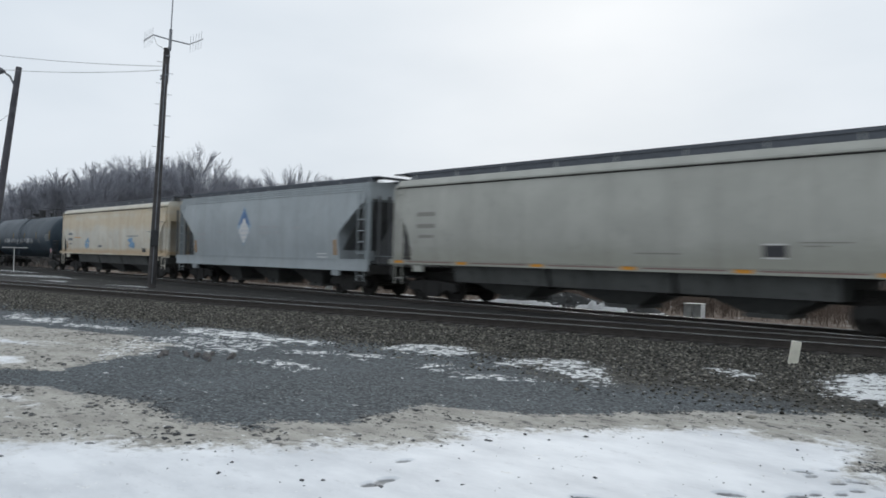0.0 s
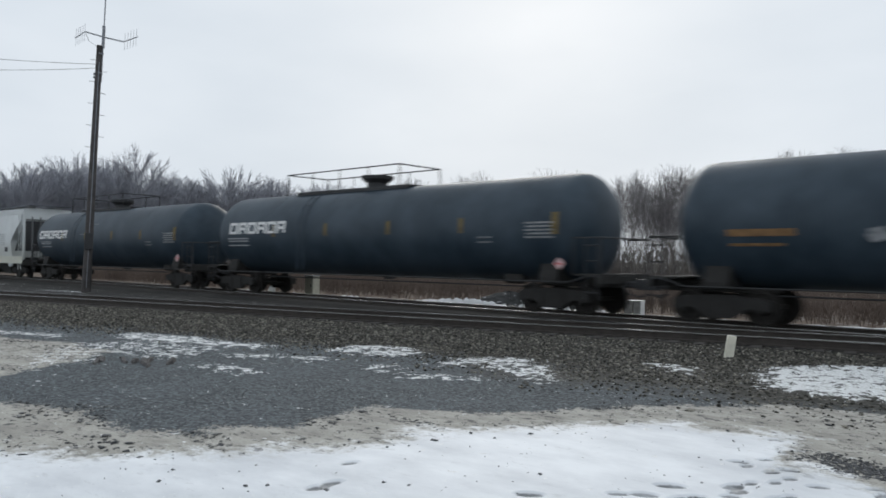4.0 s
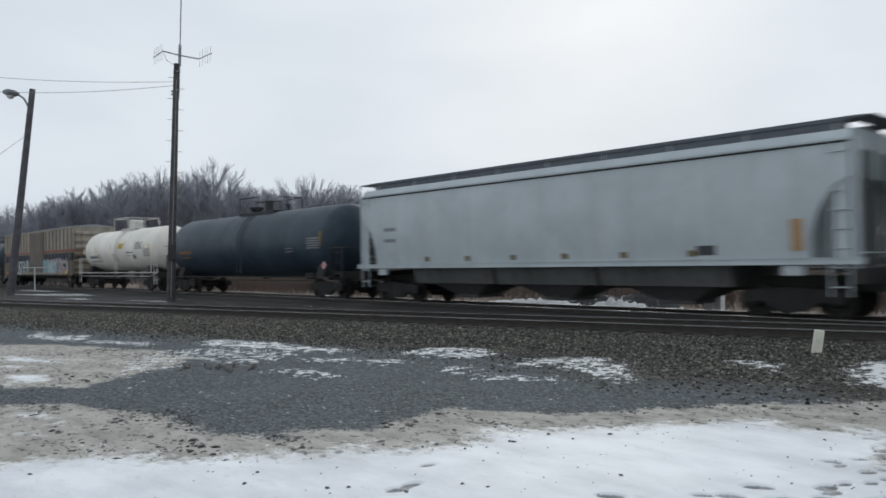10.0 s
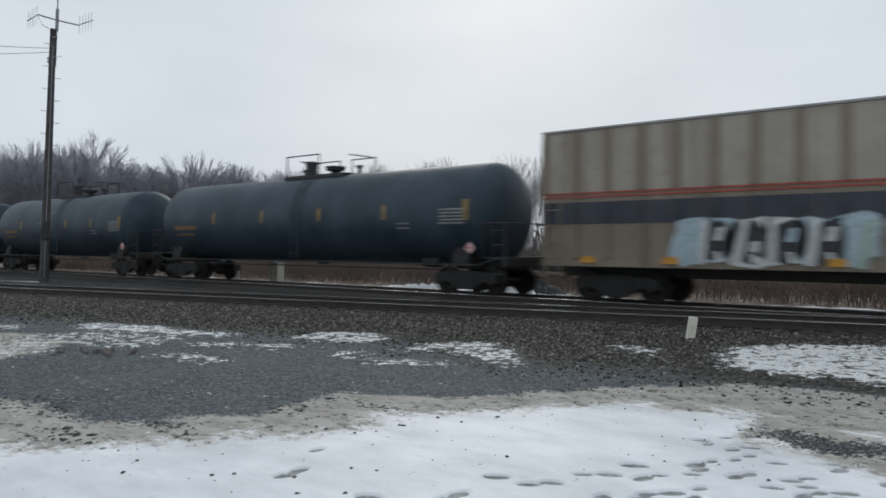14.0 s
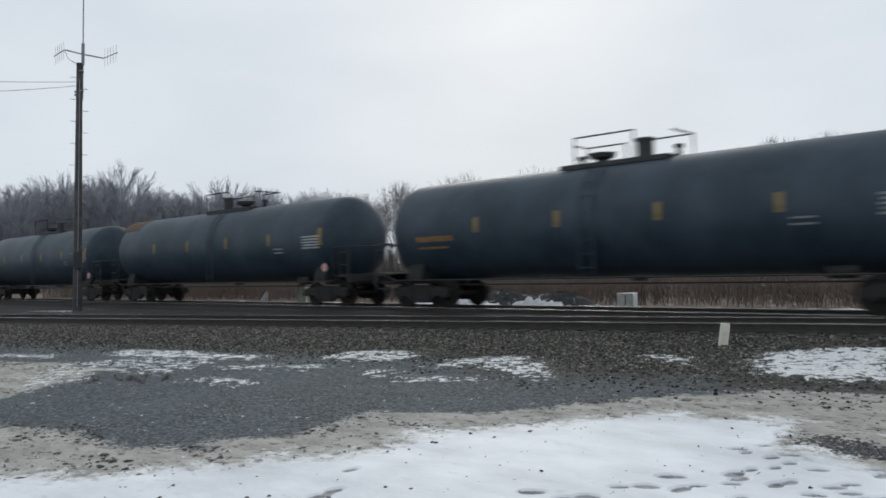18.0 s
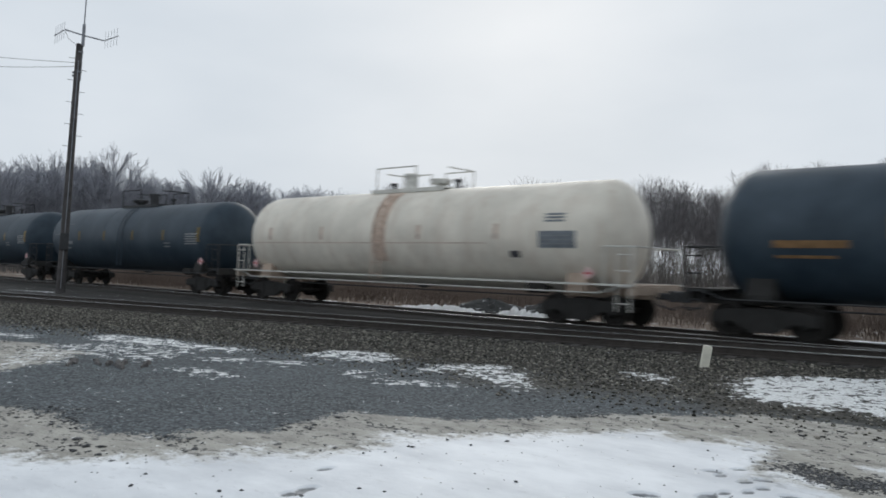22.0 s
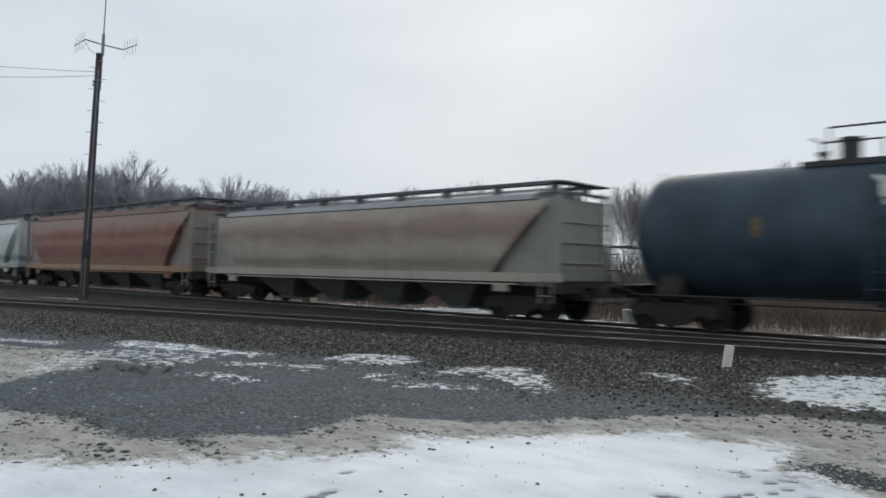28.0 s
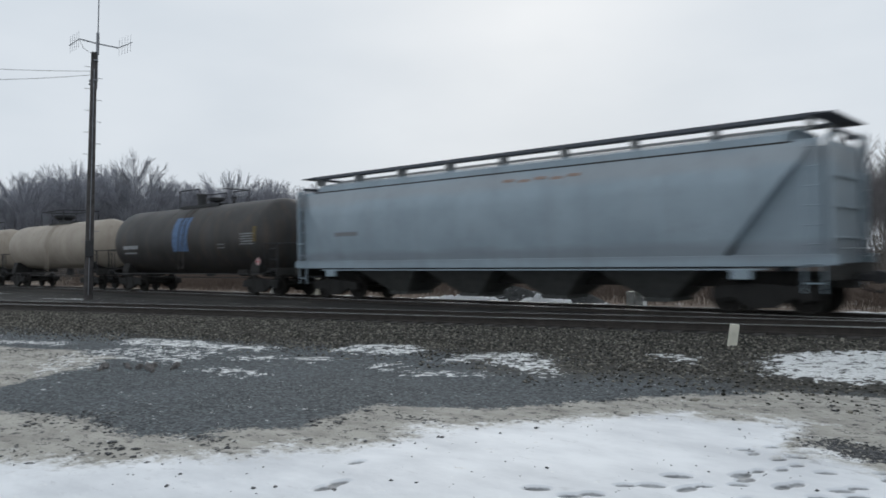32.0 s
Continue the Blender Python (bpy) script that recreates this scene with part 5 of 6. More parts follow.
def antenna_pole():
    m = pose(-35.47, 14.88, 0.05, 0, 1.9, 67)
    p = thing("antenna_pole", "dark timber pole with step bolts and two yagi aerials", "utility pole", m=m)
    wood = plain("dark_pole_timber", (0.066, 0.061, 0.060), 0.9, 0, 0.4, 3.0)
    metal = plain("grey_aerial_metal", (0.22, 0.23, 0.25), 0.5, 0.6)
    part("pole", Mesh().rod((0, 0, -0.3), (0, 0, 11.28), 0.20, 14, 0.125), wood, p, smooth=True)
    part("mast", Mesh().rod((0.14, 0, 9.6), (0.14, 0, 14.6), 0.028, 6).rod((0.14, 0, 11.2), (0.14, 0, 12.2), 0.07, 8), metal, p)
    for z in (10.0, 10.9):
        part("mast_bracket", lambda: Mesh().box((0.08, 0, 0), (0.20, 0.30, 0.06), 0.01), metal, p, at=(0, 0, z), key="mast_bracket")
    for i in range(17):
        z, s = 2.6 + i * 0.5, 1 if i % 2 else -1
        part("step_bolt", lambda: Mesh().rod((0, 0, 0), (0.24, 0, 0.0), 0.013, 5), metal, p, at=pose(s * 0.13, 0, z, 0, 0, 0 if s > 0 else 180), key="step")
    boom = part("aerial_boom", Mesh().pipe([(-0.62, 0, 11.82), (0.14, 0, 11.70), (1.0, 0, 11.62)], 0.03, 6), metal, p)
    for x0, z0, dx, dz in ((-0.62, 11.82, -0.42, -0.36), (1.0, 11.62, 0.60, 0.34)):
        b = part("yagi_boom", Mesh().rod((x0, 0, z0), (x0 + dx, 0, z0 + dz), 0.022, 5), metal, boom)
        for k in range(5):
            u = (k + 0.4) / 5
            part("yagi_element", lambda: Mesh().rod((0, 0, -0.40), (0, 0, 0.40), 0.009, 4), metal, b, at=(x0 + dx * u, 0.02, z0 + dz * u), key="yagi")
    part("cable_loop", Mesh().pipe([(0.05, -0.14, 11.0), (-0.2, -0.1, 11.25), (-0.45, -0.05, 11.4), (-0.6, 0, 11.75)], 0.012, 4), BLACK, p)
    part("conduit", Mesh().rod((0.0, -0.19, 0.2), (0.02, -0.13, 10.5), 0.02, 5), metal, p)
    part("junction_box", Mesh().box((0.0, -0.24, 2.3), (0.34, 0.16, 0.75), 0.02), BLACK, p, "dark metal junction box")
    for k, z in enumerate((9.9, 9.75)):
        part("insulator", lambda: Mesh().turn([(0, 0.03), (0.05, 0.05), (0.10, 0.03)], 8, "z"), metal, p, at=(-0.16, 0, z), key="insulator")


antenna_pole()


def lamp_post():
    p = thing("yard_lamp_post", "leaning grey timber pole with a cobra-head lamp", "street lamp", m=pose(-55.0, 12.6, 0.05, 0, 5.75, 77))
    wood = plain("grey_pole_timber", (0.085, 0.083, 0.092), 0.9, 0, 0.3, 3.0)
    metal = plain("lamp_metal", (0.16, 0.165, 0.18), 0.5, 0.4)
    part("pole", Mesh().rod((0, 0, -0.3), (0, 0, 13.4), 0.25, 14, 0.18), wood, p, smooth=True)
    arm = part("lamp_arm", Mesh().pipe([(-0.1, 0, 12.15), (-0.42, 0, 12.70), (-0.8, 0, 12.90)], 0.06, 7), metal, p)
    part("lamp_head", Mesh().loft([[(x, y * w, 12.92 + z * h) for y, z in ((-1, 0), (-0.6, 0.8), (0.6, 0.8), (1, 0), (0.7, -0.8), (-0.7, -0.8))] for x, w, h in ((-0.7, 0.10, 0.08), (-0.95, 0.30, 0.22), (-1.4, 0.34, 0.24), (-1.65, 0.12, 0.10))]), metal, arm, "oval grey lamp head", smooth=True)
    part("lens", Mesh().turn([(0, 0.24), (-0.16, 0.18), (-0.22, 0.05)], 12, "z", (-1.2, 0, 12.75)), plain("frosted_lens", (0.45, 0.46, 0.46), 0.3), arm, smooth=True)


lamp_post()


def wires():
    """Overhead service wires from the aerial pole, and the lamp's guy wire."""
    mat = plain("wire_black", (0.16, 0.16, 0.17), 0.6)

    def span(name, label, a, b, sag, r):
        pts = [tuple(Vector(a).lerp(Vector(b), i / 24) - Vector((0, 0, 4 * sag * (i / 24) * (1 - i / 24)))) for i in range(25)]
        tagged(part(name, Mesh().pipe(pts, r, 5), mat), label, "cable")

    span("overhead_wire", "thin dark overhead wire sagging from the aerial pole", (-35.15, 15.3, 10.45), (-67, 3.2, 17.0), 0.75, 0.012)
    span("overhead_wire", "thin dark overhead wire sagging from the aerial pole", (-35.15, 15.3, 10.30), (-67, 3.2, 16.2), 1.15, 0.012)
    span("guy_wire", "thin guy wire running down from the lamp post", (-54.75, 13.7, 10.5), (-56.2, 7.4, 5.1), 0.1, 0.014)


wires()


def marker_post():
    p = thing("marker_post", "short leaning white plastic trackside marker post", "marker post", m=pose(-5.42, 13.44, 0.02, 0, 9, 44))
    part("post", Mesh().loft([[(x * w, y * w, z) for x, y in ((-0.07, -0.045), (0.07, -0.045), (0.07, 0.045), (-0.07, 0.045))] for z, w in ((-0.1, 1), (0.40, 1), (0.42, 0.8))]), plain("post_white", (0.66, 0.64, 0.54), 0.6, 0, 0.12), p)
    part("cable", Mesh().pipe([(0.09, 0, 0.24), (0.18, 0.0, 0.20), (0.27, 0.02, 0.08), (0.33, 0.04, -0.05)], 0.012, 5), BLACK, p, "dark cable drooping to the ground")


marker_post()


def tee_sign():
    p = thing("sign_post", "thin white post with a short crossbar", "sign", m=pose(-63.5, 16.2, 0.05))
    w = plain("sign_white", (0.62, 0.62, 0.60), 0.6, 0, 0.1)
    part("post", Mesh().rod((0, 0, -0.2), (0, 0, 1.75), 0.04, 8), w, p)
    part("crossbar", Mesh().box((0.1, 0, 1.75), (0.1, 1.7, 0.07)), w, p)


tee_sign()


def cabinet(x, y, w, label, mat):
    p = thing("signal_cabinet", label, "cabinet", m=pose(x, y, 0.05, 0, 0, 8))
    for k in range(2):
        b = part("housing", Mesh().box(((k - 0.5) * w * 0.60, 0, 0.26), (w * 0.5, 0.36, 0.42), 0.02), mat, p)
        for i in range(3):
            part("louvre", Mesh().box(((k - 0.5) * w * 0.60, -0.185, 0.16 + i * 0.11), (w * 0.36, 0.02, 0.04)), mat, b)
        part("lid", Mesh().box(((k - 0.5) * w * 0.60, 0, 0.49), (w * 0.54, 0.42, 0.05), 0.01), mat, p)
    part("plinth", Mesh().box((0, 0, -0.03), (w * 1.1, 0.5, 0.12)), GREYMARK, p)


cabinet(-11.33, 21.0, 0.46, "small white louvred signal cabinet on a concrete plinth", plain("cabinet_white", (0.86, 0.86, 0.83), 0.6, 0, 0.15))


def relay_box():
    p = thing("relay_box", "upright beige metal relay box beside the main line", "cabinet", m=pose(-27.0, 21.1, 0.0, 0, 0, 6))
    mat = plain("relay_beige", (0.44, 0.42, 0.34), 0.6, 0, 0.15)
    part("housing", Mesh().box((0, 0, 0.50), (0.50, 0.40, 0.84), 0.02), mat, p)
    part("lid", Mesh().box((0, 0, 0.945), (0.56, 0.46, 0.05), 0.01), GREYMARK, p, "dark overhanging lid")
    d = part("door", Mesh().box((0, -0.205, 0.50), (0.42, 0.02, 0.72), 0.005), mat, p)
    part("handle", Mesh().box((0.15, -0.225, 0.52), (0.03, 0.03, 0.12)), BLACK, d)
    part("plinth", Mesh().box((0, 0, 0.03), (0.58, 0.48, 0.12)), GREYMARK, p)


relay_box()


def wedge_marker():
    p = thing("wedge_marker", "small white leaning wedge-shaped trackside board", "marker", m=pose(-30.3, 21.3, 0.0, 0, 0, -10))
    part("board", Mesh().plate([(-0.42, 0.15), (0.30, 0.15), (0.42, 0.62), (0.20, 0.62)], -0.02, 0.02), plain("wedge_white", (0.62, 0.62, 0.60), 0.6, 0, 0.12), p)
    part("stake", Mesh().box((0.15, 0.035, 0.25), (0.06, 0.03, 0.6)), GREYMARK, p)


wedge_marker()


def soil_heap(x, y, r, h, seed, label):
    rng = random.Random(seed)
    m = Mesh()
    rings = []
    for i in range(7):
        u = i / 6
        ring = []
        for j in range(22):
            a = 2 * math.pi * j / 22
            rr = r * (1 - u) * (1 + 0.25 * math.sin(3 * a + seed) + 0.12 * rng.uniform(-1, 1))
            ring.append((rr * math.cos(a) * 1.7, rr * math.sin(a), h * (1 - (1 - u) ** 2) + 0.07 * rng.uniform(-1, 1)))
        rings.append(ring)
    m.loft(rings)
    return tagged(part("soil_mound", m, HEAPMAT, at=(x, y, 0.0), smooth=True), label, "heap", "heaps beyond the track")


def heap_material():
    n = Nodes("snowy_soil")
    g = n.t.nodes.new("ShaderNodeNewGeometry")
    up = n.t.nodes.new("ShaderNodeSeparateXYZ")
    n.t.links.new(g.outputs["Normal"], up.inputs[0])
    soil = n.mix(n.noise(5, 6), (0.03, 0.033, 0.035), (0.09, 0.09, 0.088))
    f = n.ramp(n.noise(2.2, 7, (1, 1, 3), 0.7), (0.60, 0.0), (0.64, 1.0))
    n.bump(n.noise(7, 6), 0.8, 0.08)
    return n.done(n.mix(f, soil, (0.80, 0.82, 0.84)), 0.85, 0, 0.25)


HEAPMAT = heap_material()
for _x, _y, _r2, _h, _s in ((-17.1, 22.4, 1.0, 0.56, 1), (-14.7, 22.5, 0.75, 0.50, 2)):
    soil_heap(_x, _y, _r2, _h, _s, "low heap of dark soil streaked with snow")



def snow_bank(x0, x1, y, h, seed, peak=0.6):
    """A low bank of old snow with a jagged, wind-cut crest."""
    rng = random.Random(seed)
    k = 40
    rings = []
    for i in range(k + 1):
        u = i / k
        top = h * (min(1, u / peak) if u < peak else max(0.12, 1 - 0.55 * (u - peak) / (1 - peak))) * rng.uniform(0.55, 1.1)
        x, w = x0 + u * (x1 - x0), 0.16 + 0.5 * top
        rings.append([(x, y - 0.28, 0.0), (x, y - 0.22, 0.08), (x, y - 0.05, 0.10 + top * 0.7), (x, y + w * 0.4, 0.10 + top), (x, y + w, 0.05), (x, y + w, 0.0)])
    tagged(part("snow_bank", Mesh().loft(rings), OLDSNOW, smooth=True), "jagged low bank of white snow beside the line", "snow bank", "snow banks beyond the track")


OLDSNOW = plain("old_snow", (0.90, 0.91, 0.92), 0.7, 0, 0.06, 3.0, 0.2)
snow_bank(-21.4, -16.3, 21.0, 0.27, 3, 0.62)
snow_bank(-15.9, -13.7, 21.0, 0.34, 4, 0.35)
snow_bank(-13.6, -12.1, 21.1, 0.06, 5, 0.5)
snow_bank(-10.7, 1.5, 20.98, 0.09, 6, 0.5)
snow_bank(-27.4, -21.3, 21.0, 0.08, 7, 0.5)
snow_bank(-33.0, -30.6, 21.0, 0.08, 8, 0.5)

# ---- brush and bare trees ----


def bare_tree_mesh(seed, height, spread, depth=4, trunk_r=0.16, upright=0.5, least=0.016):
    """Trunk and crown meshes of a leafless tree: limbs fan out of a short trunk into a dome of fine twigs."""
    rng = random.Random(seed)
    trunk, crown = Mesh(), Mesh()

    def grow(p, d, length, r, level):
        n = 5 if level == 0 else 3 if level < 3 else 2
        for i in range(n):
            bend = 0.06 + 0.05 * level
            d = (d + Vector((rng.uniform(-1, 1), rng.uniform(-1, 1), rng.uniform(-0.3, 0.5) + upright * (0.5 if level else 0))) * bend * 1.6).normalized()
            q, r2 = p + d * length / n, max(least, r * (0.82 if level == 0 else 0.74))
            (trunk if level == 0 else crown).rod(p, q, r, 6 if level == 0 else 3, r2)
            p, r = q, r2
            if level < depth and (level or i > 0):
                u = (i + 1) / n
                for _ in range(3 if level == 0 else 3 if level == 1 else 2 if level == 2 else 1 + (rng.random() < 0.5)):
                    a, wide = rng.uniform(0, 2 * math.pi), spread * rng.uniform(0.55, 1.25) * (1.25 - 0.6 * u if level == 0 else 1.0)
                    side = d.orthogonal().normalized()
                    side = Matrix.Rotation(a, 3, d) @ side
                    way = (d * math.cos(wide) + side * math.sin(wide)).normalized()
                    grow(p, way, length * (rng.uniform(0.66, 0.80) * (1.05 - 0.40 * u) if level == 0 else rng.uniform(0.45, 0.62)), max(least, r * rng.uniform(0.42, 0.62)), level + 1)
        if 0 < level < depth:
            grow(p, d, length * 0.5, r, level + 1)

    grow(Vector((0, 0, -0.2)), Vector((0, 0, 1)), height * 0.72, trunk_r, 0)
    return trunk, crown


# bark lifted pale and bluish to imitate distance haze
HAZEBARK = plain("hazed_bare_bark", (0.20, 0.202, 0.22), 0.95, 0, 0.4, 2.0, 0.15)
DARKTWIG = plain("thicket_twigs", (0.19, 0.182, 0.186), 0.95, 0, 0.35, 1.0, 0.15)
# twigs of the distant wood, haze mixed into their colour
HAZETWIG = plain("hazed_bare_twigs", (0.31, 0.318, 0.352), 0.95, 0, 0.35, 1.0, 0.15)


def fan_tree_mesh(seed, height, half_width):
    """A leafless tree of many stems that fan out of one foot into a round dome of twigs."""
    rng = random.Random(seed)
    trunk, crown = Mesh(), Mesh()

    def reach(p, tip, r, bow, level):
        n = (6, 4, 3, 1)[level]
        side = Vector((tip.x - p.x, tip.y - p.y, 0)) * bow
        last, steps = p, []
        for i in range(1, n + 1):
            u = i / n
            q = p.lerp(tip, u) + side * math.sin(math.pi * u) + Vector((rng.uniform(-1, 1), rng.uniform(-1, 1), rng.uniform(-0.5, 0.5))) * (tip - p).length * 0.022
            r2 = max(0.011, r * 0.78)
            (trunk if level == 0 and i < 3 else crown).rod(last, q, r, 5 if level == 0 else 3, r2)
            steps.append((u, last, q, r2))
            last, r = q, r2
        if level == 3:
            return
        for u, a, b, r2 in steps:
            if level == 0 and u < 0.3:
                continue
            for _ in range((3, 2, 2)[level]):
                d = (b - a).normalized()
                out = Vector((b.x, b.y, 0)) / half_width
                turn = Vector((rng.uniform(-1, 1), rng.uniform(-1, 1), rng.uniform(-0.3, 0.5)))
                way = (d + turn * rng.uniform(0.45, 0.9) + out * 0.35).normalized()
                length = height * (0.19, 0.10, 0.055)[level] * rng.uniform(0.7, 1.1) * (1.1 - 0.35 * u)
                reach(a.lerp(b, rng.random()), b + way * length, max(0.012, r2 * 0.5), 0.0, level + 1)

    for i in range(9):
        a = 2 * math.pi * (i * 0.382 + rng.uniform(-0.05, 0.05))
        flat = half_width * 0.86 * math.sqrt((i + 0.4) / 9)
        tip = Vector((flat * math.cos(a), flat * math.sin(a), height * (0.86 - 0.36 * (flat / half_width) ** 2) * rng.uniform(0.97, 1.02)))
        reach(Vector((0.25 * math.cos(a), 0.25 * math.sin(a), -0.2)), tip, 0.12, 0.16, 0)
    return trunk, crown


def fan_tree(seed, az, dist, rise, wide):
    """One tree of the wood's edge: azimuth, distance, elevation of its top and half angle of its crown, in degrees."""
    height = 1.7 + dist * math.tan(radians(rise - 0.45))
    t, c = fan_tree_mesh(seed, height, dist * math.tan(radians(wide)))
    k = height / sorted(v[2] for v in c.v)[int(0.992 * len(c.v))]
    ob = thing("bare_tree", "many-stemmed leafless tree with a round crown at a wood's edge", "tree", "bare winter trees")
    ob.matrix_basis = pose(-dist * math.sin(radians(az)), dist * math.cos(radians(az)), 0) @ Matrix.Diagonal((1, 1, k, 1))
    part("trunk", t, HAZEBARK, ob)
    part("crown", c, HAZETWIG, ob)


def tree_kind(seed, height, spread, label, depth=5, trunk_r=0.16, upright=0.5, twig=None, least=0.016):
    t, c = bare_tree_mesh(seed, height, spread, depth, trunk_r, upright, least)
    top = max(v[2] for v in c.v)
    ob = thing("bare_tree", label, "tree", "bare winter trees")
    part("trunk", t, HAZEBARK, ob)
    part("crown", c, twig or HAZETWIG, ob)
    return ob, top


def plant_woods():
    rng = random.Random(21)
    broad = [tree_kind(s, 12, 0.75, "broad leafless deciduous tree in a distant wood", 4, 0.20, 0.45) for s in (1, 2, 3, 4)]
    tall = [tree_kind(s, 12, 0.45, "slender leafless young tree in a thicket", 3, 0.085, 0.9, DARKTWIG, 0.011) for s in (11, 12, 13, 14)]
    used = set()

    def place(kinds, x, y, h):
        ob, top = kinds[rng.randrange(len(kinds))]
        k = h / top
        m = pose(x, y, 0.0, 0, 0, rng.uniform(0, 360))
        if ob not in used:
            used.add(ob)
            ob.scale = (k, k, k)
            ob.matrix_basis = m @ Matrix.Diagonal((k, k, k, 1))
            return
        o = copy_thing(ob, m)
        o.matrix_basis = m @ Matrix.Diagonal((k * rng.uniform(0.9, 1.15), k * rng.uniform(0.9, 1.15), k, 1))

    # the wood beyond the left end of the train: azimuth from +y in degrees, distance, height
    for dist in (105, 118, 135):
        a = 48.0
        while a < 82:
            outline = 0.097 + 0.012 * math.exp(-((a - 64.5) / 2.2) ** 2) + 0.008 * math.exp(-((a - 57.0) / 2.0) ** 2) + 0.010 * math.exp(-((a - 70) / 3.0) ** 2) - 0.04 * max(0, (a - 72) / 8)
            outline -= 0.014 * math.exp(-((a - 61.0) / 1.0) ** 2)
            d = dist * rng.uniform(0.96, 1.04)
            h = max(3.5, 1.7 + d * outline * rng.choice((0.80, 0.92, 0.98, 1.02, 1.06)) * rng.uniform(0.96, 1.03))
            place(broad, -d * math.sin(radians(a)), d * math.cos(radians(a)), h)
            a += rng.uniform(1.6, 2.7)
    # the thicket beyond the track
    for dist in (54, 58, 62, 67, 72, 78, 86):
        a = -4.0
        while a < 49:
            d = dist * rng.uniform(0.94, 1.06)
            low = 0.112 if a < 21 else 0.102 if a < 30 else 0.102 - 0.0005 * (a - 30)
            h = 1.7 + d * low * rng.uniform(0.72, 1.25)
            place(tall, -d * math.sin(radians(a)), d * math.cos(radians(a)), h)
            a += rng.uniform(1.2, 2.5) if a < 26.5 else rng.uniform(4.5, 9.0)


plant_woods()
for seed, az, dist, rise, wide in ((41, 64.3, 100, 7.45, 2.5), (42, 57.9, 101, 6.5, 2.2), (43, 67.7, 102, 6.7, 2.0), (44, 71.0, 99, 6.0, 1.9), (45, 55.2, 100, 5.9, 1.8), (46, 73.4, 101, 5.3, 1.7),
                                   (47, 60.6, 99, 5.7, 1.2), (48, 66.0, 108, 6.7, 1.8), (49, 52.4, 101, 5.4, 1.7), (50, 69.4, 106, 5.8, 1.8), (51, 62.2, 108, 6.0, 1.5), (52, 75.2, 100, 4.6, 1.6)):
    fan_tree(seed, az, dist, rise, wide)


def thicket(name, label, n, xr, yr, hr, col, seed, lean=0.3, r=0.012):
    """Dry stems and brush, as one mass."""
    rng = random.Random(seed)
    m = Mesh()
    for _ in range(n):
        x, y = rng.uniform(*xr), rng.uniform(*yr)
        h = rng.uniform(*hr)
        p = Vector((x, y, 0.0))
        for k in range(3):
            q = p + Vector((rng.uniform(-lean, lean), rng.uniform(-lean, lean), 1)) * h / 3
            m.rod(p, q, r * (1 - k * 0.25), 3, r * (0.8 - k * 0.25))
            if k:
                m.rod(p, p + Vector((rng.uniform(-1, 1), rng.uniform(-1, 1), 0.8)) * h * 0.25, r * 0.6, 3, r * 0.3)
            p = q
    return tagged(part(name, m, plain(name + "_stems", col, 0.95, 0, 0.4, 0.5, 0.15)), label, "brush", kind="stuff")


thicket("dry_brush", "reddish-brown dry brush along the far verge", 15000, (-60, 8), (22.5, 31), (0.35, 1.35), (0.155, 0.122, 0.104), 5, 0.4, 0.011)
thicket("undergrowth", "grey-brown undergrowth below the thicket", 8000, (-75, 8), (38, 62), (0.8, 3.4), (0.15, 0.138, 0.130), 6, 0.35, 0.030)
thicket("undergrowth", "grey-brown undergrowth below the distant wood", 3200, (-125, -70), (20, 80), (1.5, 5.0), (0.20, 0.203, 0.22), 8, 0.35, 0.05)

# ---- the train, front to rear ----
K = 0.97


def span_of(a, b):
    """Centre and coupled length of a car between two coupling places."""
    return (a + b) / 2 * K, (a - b) * K


# lower belt: dirt plus the bowed flank's shading, both in colour
H1 = paint("hopper_tan_grey", (0.41, 0.41, 0.37), amount=0.28, bands=((1.3, 0.9, (0.30, 0.30, 0.25), 0.6),))
H2 = paint("hopper_blue_grey", (0.355, 0.39, 0.405), amount=0.28)
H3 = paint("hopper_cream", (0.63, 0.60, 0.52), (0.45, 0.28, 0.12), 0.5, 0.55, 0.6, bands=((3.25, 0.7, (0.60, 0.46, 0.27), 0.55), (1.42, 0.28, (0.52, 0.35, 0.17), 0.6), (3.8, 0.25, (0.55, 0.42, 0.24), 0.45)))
# lower belt paints the curved side's dimmer foot along with dirt
HW = paint("hopper_pale_grey", (0.62, 0.65, 0.65), amount=0.10, bands=((1.3, 1.1, (0.46, 0.47, 0.43), 0.65),))
# lower belt: green darkens towards the sill
HG = paint("hopper_green", (0.045, 0.23, 0.175), (0.16, 0.12, 0.05), 0.3, bands=((1.3, 0.9, (0.035, 0.15, 0.125), 0.6),))
HS = paint("hopper_silver_grey", (0.42, 0.465, 0.485), (0.2, 0.16, 0.11), 0.25)
HA = paint("hopper_rusty_grey", (0.33, 0.295, 0.25), (0.15, 0.095, 0.07), 0.6, 0.7, 0.3, bands=((2.75, 0.75, (0.19, 0.125, 0.10), 0.7), (1.6, 0.3, (0.13, 0.115, 0.10), 0.5)))
PANELBLUE = plain("blue_grey_panel", (0.24, 0.30, 0.33), 0.6, 0, 0.12)
PALEORANGE = plain("faded_orange_mark", (0.36, 0.27, 0.23), 0.7, 0, 0.15)
ENDGREY = paint("hopper_end_grey", (0.28, 0.275, 0.25), amount=0.4)
ENDBROWN = paint("hopper_end_brown", (0.27, 0.235, 0.205), amount=0.4)
